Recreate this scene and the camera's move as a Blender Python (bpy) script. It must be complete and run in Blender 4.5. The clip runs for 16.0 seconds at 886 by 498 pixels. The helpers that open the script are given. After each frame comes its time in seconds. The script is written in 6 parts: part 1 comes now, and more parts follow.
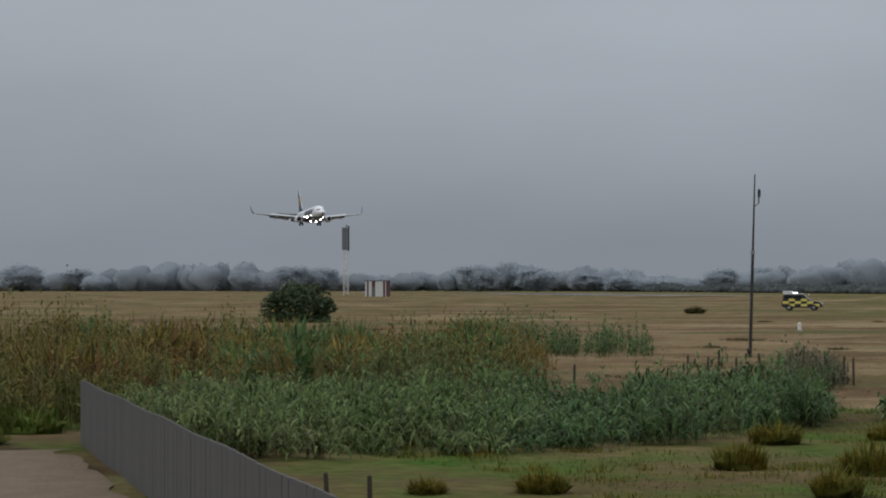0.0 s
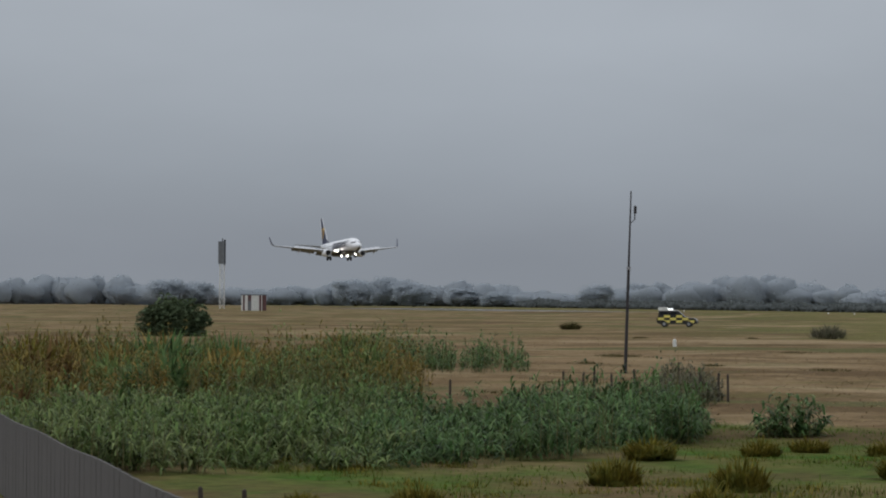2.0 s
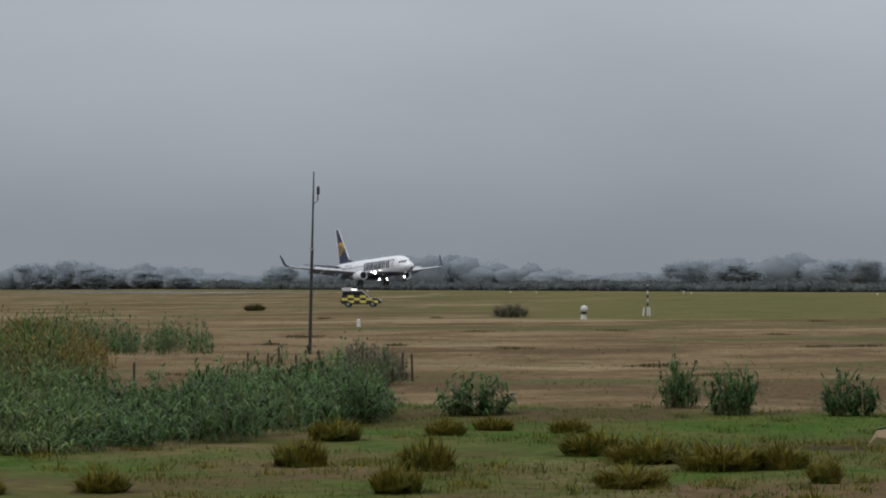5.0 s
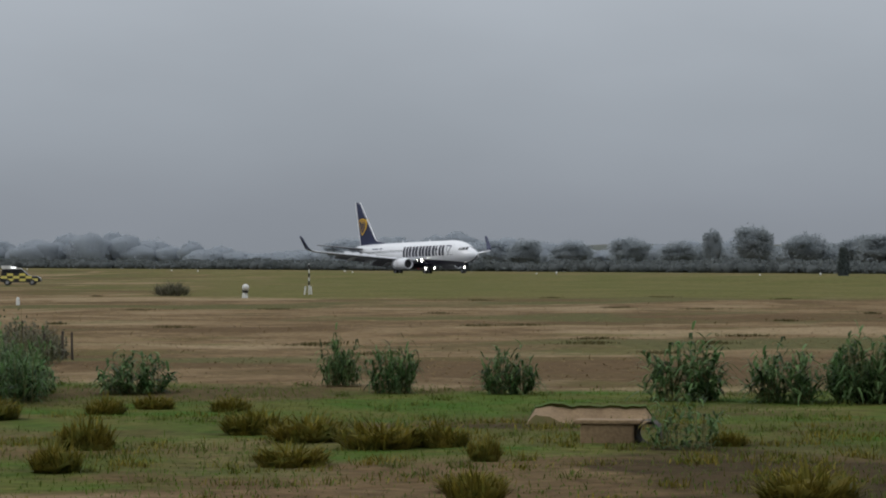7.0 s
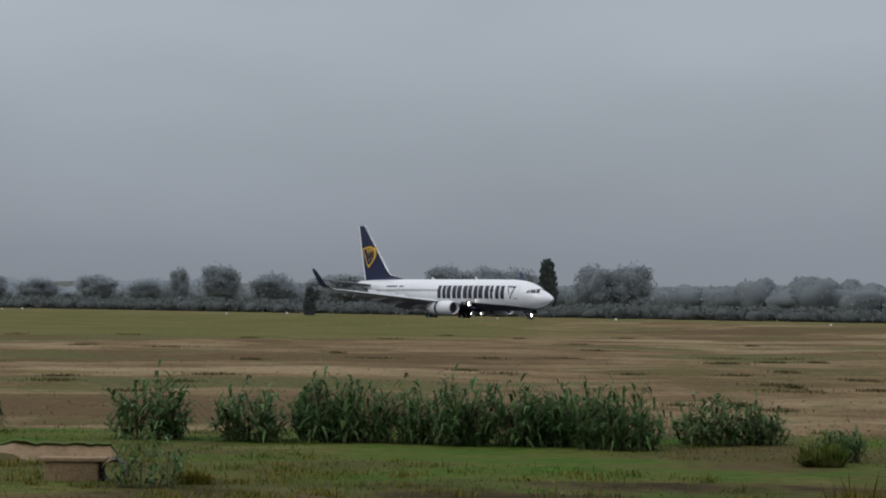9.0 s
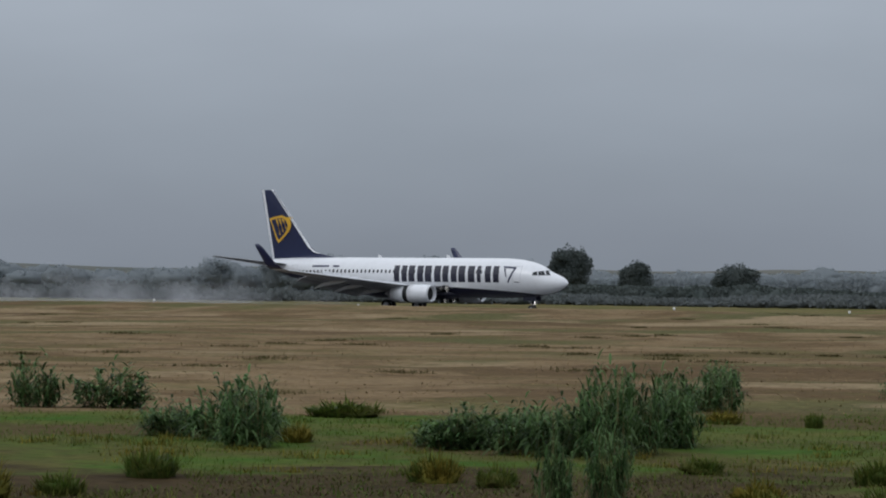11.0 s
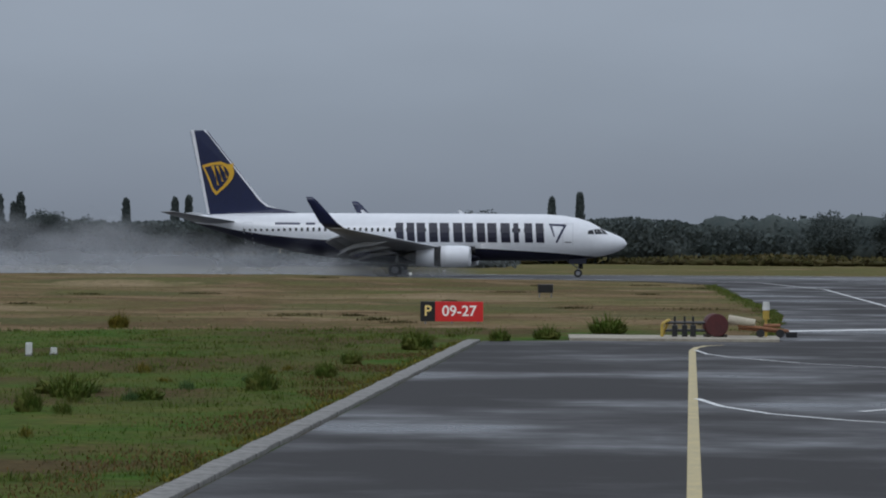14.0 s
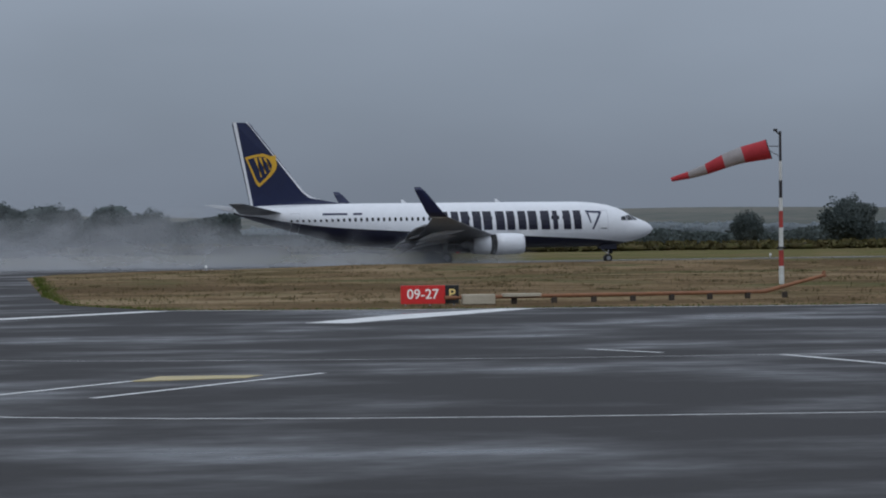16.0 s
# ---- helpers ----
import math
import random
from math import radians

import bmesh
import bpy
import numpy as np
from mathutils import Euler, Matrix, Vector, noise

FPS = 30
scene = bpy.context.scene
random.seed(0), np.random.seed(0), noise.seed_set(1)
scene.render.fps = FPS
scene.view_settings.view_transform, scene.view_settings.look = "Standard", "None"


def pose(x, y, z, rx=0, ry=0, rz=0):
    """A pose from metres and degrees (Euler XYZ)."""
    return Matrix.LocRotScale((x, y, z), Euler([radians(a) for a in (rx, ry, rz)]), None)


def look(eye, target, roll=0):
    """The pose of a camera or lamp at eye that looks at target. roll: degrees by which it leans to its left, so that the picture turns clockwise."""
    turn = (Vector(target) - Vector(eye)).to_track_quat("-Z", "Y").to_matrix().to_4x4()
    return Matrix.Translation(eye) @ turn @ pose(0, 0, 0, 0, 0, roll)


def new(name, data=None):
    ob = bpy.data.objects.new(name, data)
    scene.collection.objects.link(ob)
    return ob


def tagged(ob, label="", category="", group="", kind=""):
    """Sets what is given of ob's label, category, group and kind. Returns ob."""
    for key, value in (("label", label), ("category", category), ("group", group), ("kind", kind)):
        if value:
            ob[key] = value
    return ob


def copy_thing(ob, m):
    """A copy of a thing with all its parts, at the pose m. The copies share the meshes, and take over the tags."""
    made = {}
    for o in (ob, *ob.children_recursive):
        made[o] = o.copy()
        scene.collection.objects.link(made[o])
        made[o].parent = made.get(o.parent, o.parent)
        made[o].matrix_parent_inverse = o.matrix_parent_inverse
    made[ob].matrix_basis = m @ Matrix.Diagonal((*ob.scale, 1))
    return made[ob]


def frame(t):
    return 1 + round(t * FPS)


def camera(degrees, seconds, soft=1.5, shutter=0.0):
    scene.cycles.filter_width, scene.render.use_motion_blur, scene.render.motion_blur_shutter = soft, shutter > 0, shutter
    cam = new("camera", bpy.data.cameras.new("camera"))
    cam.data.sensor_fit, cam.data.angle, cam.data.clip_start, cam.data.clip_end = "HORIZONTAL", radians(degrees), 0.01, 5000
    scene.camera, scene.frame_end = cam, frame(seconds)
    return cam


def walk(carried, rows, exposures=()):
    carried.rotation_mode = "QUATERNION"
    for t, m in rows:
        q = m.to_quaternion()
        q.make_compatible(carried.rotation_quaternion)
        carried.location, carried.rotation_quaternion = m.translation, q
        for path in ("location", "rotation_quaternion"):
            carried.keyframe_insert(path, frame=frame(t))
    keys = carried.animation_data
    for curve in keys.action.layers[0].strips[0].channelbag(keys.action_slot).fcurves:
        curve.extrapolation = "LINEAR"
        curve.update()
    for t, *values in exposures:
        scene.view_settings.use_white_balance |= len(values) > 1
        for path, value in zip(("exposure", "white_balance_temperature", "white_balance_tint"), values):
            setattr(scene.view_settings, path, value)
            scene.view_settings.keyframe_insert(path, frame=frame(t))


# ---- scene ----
# ------------------------------------------------------------------ camera
EYE = (0.0, 0.0, 3.72)
cam = camera(15.67, 16.0, soft=2.0)


def aim(heading, pitch, roll):
    """Pose of the standing camera: heading clockwise from +y, pitch up, roll to its right side."""
    return pose(*EYE, 90 + pitch, 0, -heading) @ pose(0, 0, 0, 0, 0, roll)


PAN = [
    (0, -71.823, 0.538, -0.052),
    (0.5, -71.352, 0.704, 0.049),
    (1, -70.830, 0.877, 0.244),
    (1.5, -70.339, 0.825, 0.317),
    (2, -69.627, 0.806, 0.281),
    (2.5, -68.747, 0.628, -0.155),
    (3, -67.077, 0.582, -0.077),
    (3.2, -66.803, 0.597, -0.144),
    (5.3, -62.897, 0.336, -0.095),
    (5.5, -62.111, 0.247, 0.064),
    (6, -61.216, 0.297, -0.152),
    (6.5, -59.177, 0.237, -0.103),
    (7, -57.982, 0.063, -0.138),
    (7.5, -55.499, 0.240, -0.009),
    (8, -52.010, 0.087, -0.410),
    (8.2, -51.691, 0.226, -0.142),
    (10.3, -38.631, 0.418, 0.799),
    (10.5, -36.975, 0.109, 0.751),
    (11, -32.940, 0.456, 0.455),
    (11.5, -29.352, 0.091, 0.309),
    (12, -24.148, -0.029, 0.405),
    (12.5, -18.884, -0.090, 0.252),
    (13, -13.419, -0.186, 0.178),
    (13.5, -9.072, -0.284, 0.372),
    (14, -4.299, -0.276, 0.285),
    (14.5, -0.105, -0.407, 0.082),
    (15, 3.967, -0.348, -0.345),
    (15.5, 8.107, -0.424, -0.538),
    (16, 12.594, -0.478, -0.637),
]
walk(cam, [(t, aim(a, p, r)) for t, a, p, r in PAN], exposures=[(0.0, 0.05, 6290, 10), (5.5, 0.15, 6340, 10), (8.2, 0.1, 6330, 10), (11.0, 0.03, 6070, 10), (12.7, 0.04, 5990, 10), (14.5, -0.2, 5780, 10), (16.0, -0.23, 5740, 10)])

# ------------------------------------------------------------------ world and sun
SUN_ELEVATION, SUN_TURN = radians(42), radians(200)


def build_world():
    w = bpy.data.worlds.new("overcast")
    scene.world = w
    w.use_nodes = True
    nt = w.node_tree
    nt.nodes.clear()
    N = nt.nodes.new
    L = nt.links.new
    out, bg = N("ShaderNodeOutputWorld"), N("ShaderNodeBackground")
    sky = N("ShaderNodeTexSky")
    sky.sky_type = "NISHITA"
    sky.sun_disc = False
    sky.sun_elevation, sky.sun_rotation = SUN_ELEVATION, SUN_TURN
    co = N("ShaderNodeTexCoord")
    sep = N("ShaderNodeSeparateXYZ")
    L(co.outputs["Generated"], sep.inputs[0])
    # cloud layer: brighter overhead, soft broad bands near the horizon
    grow = N("ShaderNodeValToRGB")
    e = grow.color_ramp.elements
    e[0].position, e[0].color = 0.0, (0.225, 0.245, 0.272, 1)
    e[1].position, e[1].color = 1.0, (0.98, 1.0, 1.03, 1)
    for at, c in ((0.012, (0.235, 0.255, 0.285, 1)), (0.04, (0.285, 0.31, 0.342, 1)), (0.08, (0.365, 0.392, 0.425, 1)), (0.2, (0.46, 0.485, 0.515, 1)), (0.5, (0.78, 0.80, 0.83, 1))):
        x = e.new(at)
        x.color = c
    L(sep.outputs["Z"], grow.inputs[0])
    stretch = N("ShaderNodeMapping")
    stretch.inputs["Scale"].default_value = (3.0, 3.0, 9.0)
    L(co.outputs["Generated"], stretch.inputs[0])
    n = N("ShaderNodeTexNoise")
    n.inputs["Scale"].default_value = 2.2
    n.inputs["Detail"].default_value = 5
    n.inputs["Roughness"].default_value = 0.45
    L(stretch.outputs[0], n.inputs["Vector"])
    r = N("ShaderNodeMapRange")
    r.inputs["From Min"].default_value, r.inputs["From Max"].default_value = 0.3, 0.7
    r.inputs["To Min"].default_value, r.inputs["To Max"].default_value = 0.93, 1.07
    L(n.outputs["Fac"], r.inputs["Value"])
    mul = N("ShaderNodeVectorMath")
    mul.operation = "SCALE"
    L(grow.outputs[0], mul.inputs[0])
    L(r.outputs[0], mul.inputs["Scale"])
    soft = N("ShaderNodeVectorMath")
    soft.operation = "SCALE"
    soft.inputs["Scale"].default_value = 0.08
    L(sky.outputs[0], soft.inputs[0])
    mix = N("ShaderNodeMix")
    mix.data_type = "RGBA"
    mix.inputs[0].default_value = 0.96
    L(soft.outputs[0], mix.inputs[6])
    L(mul.outputs[0], mix.inputs[7])
    L(mix.outputs[2], bg.inputs["Color"])
    bg.inputs["Strength"].default_value = 1.0
    L(bg.outputs[0], out.inputs[0])
    lamp = bpy.data.lights.new("sun", "SUN")
    lamp.energy, lamp.angle, lamp.color = 0.55, radians(25), (1.0, 0.97, 0.92)
    ob = new("sun", lamp)
    d = Vector((math.sin(SUN_TURN) * math.cos(SUN_ELEVATION), math.cos(SUN_TURN) * math.cos(SUN_ELEVATION), math.sin(SUN_ELEVATION)))
    ob.matrix_world = look(d * 60, (0, 0, 0))


build_world()

# ------------------------------------------------------------------ materials
MATS = {}


def mat(name, a, b=None, rough=0.8, scale=1.0, bump=0.0, metal=0.0, fine=8.0, island=0.0, coat=0.0, glow=None, trans=0.0, stretch=(1, 1, 1), spec=0.5):
    """A surface in two tones mixed by noise at two scales, with optional bump and variation per piece."""
    if name in MATS:
        return MATS[name]
    m = bpy.data.materials.new(name)
    MATS[name] = m
    m.use_nodes = True
    nt = m.node_tree
    N, L = nt.nodes.new, nt.links.new
    p = nt.nodes["Principled BSDF"]
    p.inputs["Roughness"].default_value = rough
    p.inputs["Metallic"].default_value = metal
    p.inputs["Coat Weight"].default_value = coat
    p.inputs["Specular IOR Level"].default_value = spec
    b = b or tuple(c * 0.8 for c in a)
    co = N("ShaderNodeTexCoord")
    mp = N("ShaderNodeMapping")
    mp.inputs["Scale"].default_value = stretch
    L(co.outputs["Object"], mp.inputs[0])
    n1, n2 = N("ShaderNodeTexNoise"), N("ShaderNodeTexNoise")
    n1.inputs["Scale"].default_value, n2.inputs["Scale"].default_value = scale, scale * fine
    n1.inputs["Detail"].default_value, n2.inputs["Detail"].default_value = 3, 5
    L(mp.outputs[0], n1.inputs["Vector"])
    L(mp.outputs[0], n2.inputs["Vector"])
    add = N("ShaderNodeMath")
    add.operation = "ADD"
    L(n1.outputs["Fac"], add.inputs[0])
    L(n2.outputs["Fac"], add.inputs[1])
    rg = N("ShaderNodeMapRange")
    rg.inputs["From Min"].default_value, rg.inputs["From Max"].default_value = 0.75, 1.25
    L(add.outputs[0], rg.inputs["Value"])
    mix = N("ShaderNodeMix")
    mix.data_type = "RGBA"
    mix.inputs[6].default_value, mix.inputs[7].default_value = (*a, 1), (*b, 1)
    L(rg.outputs[0], mix.inputs[0])
    colour = mix.outputs[2]
    if island:
        geo = N("ShaderNodeNewGeometry")
        hs = N("ShaderNodeHueSaturation")
        mr = N("ShaderNodeMapRange")
        mr.inputs["To Min"].default_value, mr.inputs["To Max"].default_value = 1 - island, 1 + island
        L(geo.outputs["Random Per Island"], mr.inputs["Value"])
        L(mr.outputs[0], hs.inputs["Value"])
        L(colour, hs.inputs["Color"])
        colour = hs.outputs[0]
    L(colour, p.inputs["Base Color"])
    if bump:
        bp = N("ShaderNodeBump")
        bp.inputs["Strength"].default_value = bump
        bp.inputs["Distance"].default_value = 0.05
        L(add.outputs[0], bp.inputs["Height"])
        L(bp.outputs[0], p.inputs["Normal"])
    if glow:
        p.inputs["Emission Color"].default_value = (*glow[:3], 1)
        p.inputs["Emission Strength"].default_value = glow[3]
    if trans:
        # thin leaves let part of the light through
        tl, ms = N("ShaderNodeBsdfTranslucent"), N("ShaderNodeMixShader")
        L(colour, tl.inputs["Color"])
        ms.inputs[0].default_value = trans
        L(p.outputs[0], ms.inputs[1])
        L(tl.outputs[0], ms.inputs[2])
        L(ms.outputs[0], nt.nodes["Material Output"].inputs[0])
    return m


WHITE = mat("white_aircraft_paint", (0.78, 0.79, 0.81), (0.72, 0.73, 0.75), rough=0.28, scale=0.25, coat=0.3)
NAVY = mat("navy_aircraft_paint", (0.006, 0.011, 0.05), (0.008, 0.014, 0.06), rough=0.35, scale=0.3, coat=0.1)
BELLY = mat("dark_navy_belly_paint", (0.008, 0.009, 0.024), (0.012, 0.012, 0.03), rough=0.4, scale=0.3)
YELLOW = mat("golden_yellow_paint", (0.72, 0.42, 0.03), (0.66, 0.38, 0.03), rough=0.35)
WINGGREY = mat("grey_wing_paint", (0.56, 0.57, 0.59), (0.47, 0.48, 0.50), rough=0.35, scale=0.4)
FLAPGREY = mat("dark_grey_flap", (0.27, 0.275, 0.285), (0.19, 0.195, 0.2), rough=0.4)
STEEL = mat("gear_steel", (0.35, 0.35, 0.36), (0.25, 0.25, 0.26), rough=0.4, metal=0.7)
RUBBER = mat("tyre_rubber", (0.018, 0.018, 0.019), (0.026, 0.026, 0.026), rough=0.85)
GLASSDARK = mat("dark_window_glass", (0.012, 0.014, 0.018), (0.015, 0.017, 0.02), rough=0.12)
BLACK = mat("black_void", (0.008, 0.008, 0.009), rough=0.7)
LAMP = mat("landing_light_glass", (0.9, 0.9, 0.85), glow=(1.0, 0.95, 0.85, 11.0))
REDLAMP = mat("red_beacon_lens", (0.4, 0.02, 0.02), glow=(1.0, 0.05, 0.04, 0.15))
# wing grey taken darker, so the shade underneath is in the colour
WINGUNDER = mat("shade_toned_wing_underside", (0.28, 0.285, 0.3), (0.2, 0.205, 0.22), rough=0.45, scale=0.5)


# ------------------------------------------------------------------ mesh helpers
def mesh_of(name, verts, faces, material, smooth=False):
    me = bpy.data.meshes.new(name)
    me.from_pydata(verts, [], faces)
    me.validate()
    me.update()
    if material:
        me.materials.append(material)
    if smooth:
        me.polygons.foreach_set("use_smooth", [True] * len(me.polygons))
    return me


def piece(name, me, parent=None, label="", m=None):
    ob = new(name, me)
    if parent:
        ob.parent = parent
    if m:
        ob.matrix_basis = m
    return tagged(ob, label)


def part(name, bm, material, parent=None, label="", smooth=False):
    me = bpy.data.meshes.new(name)
    bmesh.ops.recalc_face_normals(bm, faces=bm.faces[:])
    bm.to_mesh(me)
    bm.free()
    me.materials.append(material)
    if smooth:
        me.polygons.foreach_set("use_smooth", [True] * len(me.polygons))
    return piece(name, me, parent, label)


def empty(name, m=None):
    ob = new(name)
    ob.empty_display_size = 0.3
    if m:
        ob.matrix_basis = m
    return ob


def box(bm, x0, x1, y0, y1, z0, z1, bevel=0.0, m=None):
    r = bmesh.ops.create_cube(bm, size=1.0)
    vs = r["verts"]
    bmesh.ops.scale(bm, vec=(x1 - x0, y1 - y0, z1 - z0), verts=vs)
    bmesh.ops.translate(bm, vec=((x0 + x1) / 2, (y0 + y1) / 2, (z0 + z1) / 2), verts=vs)
    if bevel:
        es = list({e for v in vs for e in v.link_edges})
        g = bmesh.ops.bevel(bm, geom=es, offset=bevel, segments=2, affect="EDGES", profile=0.6)
        vs = list({v for f in g["faces"] for v in f.verts} | {v for v in vs if v.is_valid})
    if m:
        bmesh.ops.transform(bm, matrix=m, verts=vs)
    return vs


def tube(bm, p, q, r0, r1=None, n=8, caps=True):
    """A tapered round bar from p to q."""
    p, q = Vector(p), Vector(q)
    r1 = r0 if r1 is None else r1
    turn = (q - p).to_track_quat("Z", "Y").to_matrix().to_4x4()
    m = Matrix.Translation((p + q) / 2) @ turn
    bmesh.ops.create_cone(bm, cap_ends=caps, segments=n, radius1=r0, radius2=r1, depth=(q - p).length, matrix=m)


def loft(bm, rings, close=True, caps=True):
    rows = [[bm.verts.new(c) for c in ring] for ring in rings]
    n = len(rows[0])
    for a, b in zip(rows, rows[1:]):
        for i in range(n if close else n - 1):
            j = (i + 1) % n
            bm.faces.new((a[i], a[j], b[j], b[i]))
    if caps and close:
        bm.faces.new(rows[0][::-1])
        bm.faces.new(rows[-1])
    return rows


def slab(name, pts, z0, z1, material, parent=None, label="", bevel=0.0):
    """A flat prism over a polygon in plan."""
    bm = bmesh.new()
    low = [bm.verts.new((x, y, z0)) for x, y in pts]
    top = [bm.verts.new((x, y, z1)) for x, y in pts]
    bm.faces.new(top)
    bm.faces.new(low[::-1])
    for i in range(len(pts)):
        j = (i + 1) % len(pts)
        bm.faces.new((low[i], low[j], top[j], top[i]))
    return part(name, bm, material, parent, label)


# ------------------------------------------------------------------ airliner
# body stations: metres behind the nose, top, bottom, half width, height of the colour line
BODY = [(0, 2.96, 2.84, 0.05, 2.86), (0.25, 3.3, 2.52, 0.42, 2.55), (0.7, 3.58, 2.26, 0.74, 2.28), (1.3, 3.83, 2.03, 1.03, 2.05), (2, 4.1, 1.84, 1.28, 1.87),
        (2.6, 4.46, 1.72, 1.45, 1.78), (3.3, 4.82, 1.61, 1.6, 1.82), (4.2, 5.1, 1.52, 1.73, 1.92), (5.4, 5.31, 1.44, 1.83, 2.03), (7, 5.43, 1.4, 1.88, 2.15),
        (12, 5.45, 1.38, 1.88, 2.42), (18, 5.45, 1.38, 1.88, 2.62), (23, 5.45, 1.4, 1.88, 2.95), (26, 5.45, 1.6, 1.87, 3.12), (29, 5.44, 2.1, 1.76, 3.32),
        (31.5, 5.42, 2.65, 1.54, 3.58), (34, 5.38, 3.3, 1.18, 3.95), (36, 5.3, 3.92, 0.82, 4.35), (37.4, 5.2, 4.38, 0.5, 4.5), (38, 5.05, 4.62, 0.26, 4.75)]
GEAR_X = 19.8


def station(d):
    for a, b in zip(BODY, BODY[1:]):
        if d <= b[0]:
            k = (d - a[0]) / (b[0] - a[0])
            return [a[i] + k * (b[i] - a[i]) for i in range(1, 5)]
    return BODY[-1][1:]


def skin(d, z, off=0.015, side=-1):
    """A point on the body's side at d behind the nose and height z."""
    top, low, w, _ = station(d)
    c, h = (top + low) / 2, (top - low) / 2
    k = max(-1.0, min(1.0, (z - c) / h))
    return (GEAR_X - d, side * (w * math.sqrt(1 - k * k) + off), z + off * k)


def decal(name, outline, material, parent, label="", off=0.018, side=-1):
    """A thin painted panel that follows the body: quads of (d, z) corners."""
    bm = bmesh.new()
    for quad in outline:
        a, b, c, d = quad
        rows = []
        for i in range(5):
            u = i / 4
            p = (a[0] + u * (d[0] - a[0]), a[1] + u * (d[1] - a[1]))
            q = (b[0] + u * (c[0] - b[0]), b[1] + u * (c[1] - b[1]))
            rows.append([bm.verts.new(skin(*p, off, side)), bm.verts.new(skin(*q, off, side))])
        for r, s in zip(rows, rows[1:]):
            bm.faces.new((r[0], r[1], s[1], s[0]))
    return part(name, bm, material, parent, label)


def foil(root, tip, parent, name, material, label="", n=14, flat=0.0, under=None):
    """A wing-like surface. root and tip: leading edge point, chord length, thickness, span direction handled by the points."""
    bm = bmesh.new()
    rings = []
    for (x, y, z), chord, thick in (root, tip) if not isinstance(root, list) else root:
        ring = []
        for i in range(n):
            a = 2 * math.pi * i / n
            u = 0.5 - 0.5 * math.cos(a)
            h = math.sin(a) * thick * (1.25 * math.sqrt(max(u, 0)) * (1 - u) + 0.05)
            ring.append((x - u * chord, y + (h if flat else 0), z + (0 if flat else h)))
        rings.append(ring)
    loft(bm, rings)
    ob = part(name, bm, material, parent, label, smooth=True)
    # downward faces get the darker tone that stands for their shade
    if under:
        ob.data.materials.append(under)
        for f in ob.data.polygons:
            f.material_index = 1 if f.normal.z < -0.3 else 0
    return ob


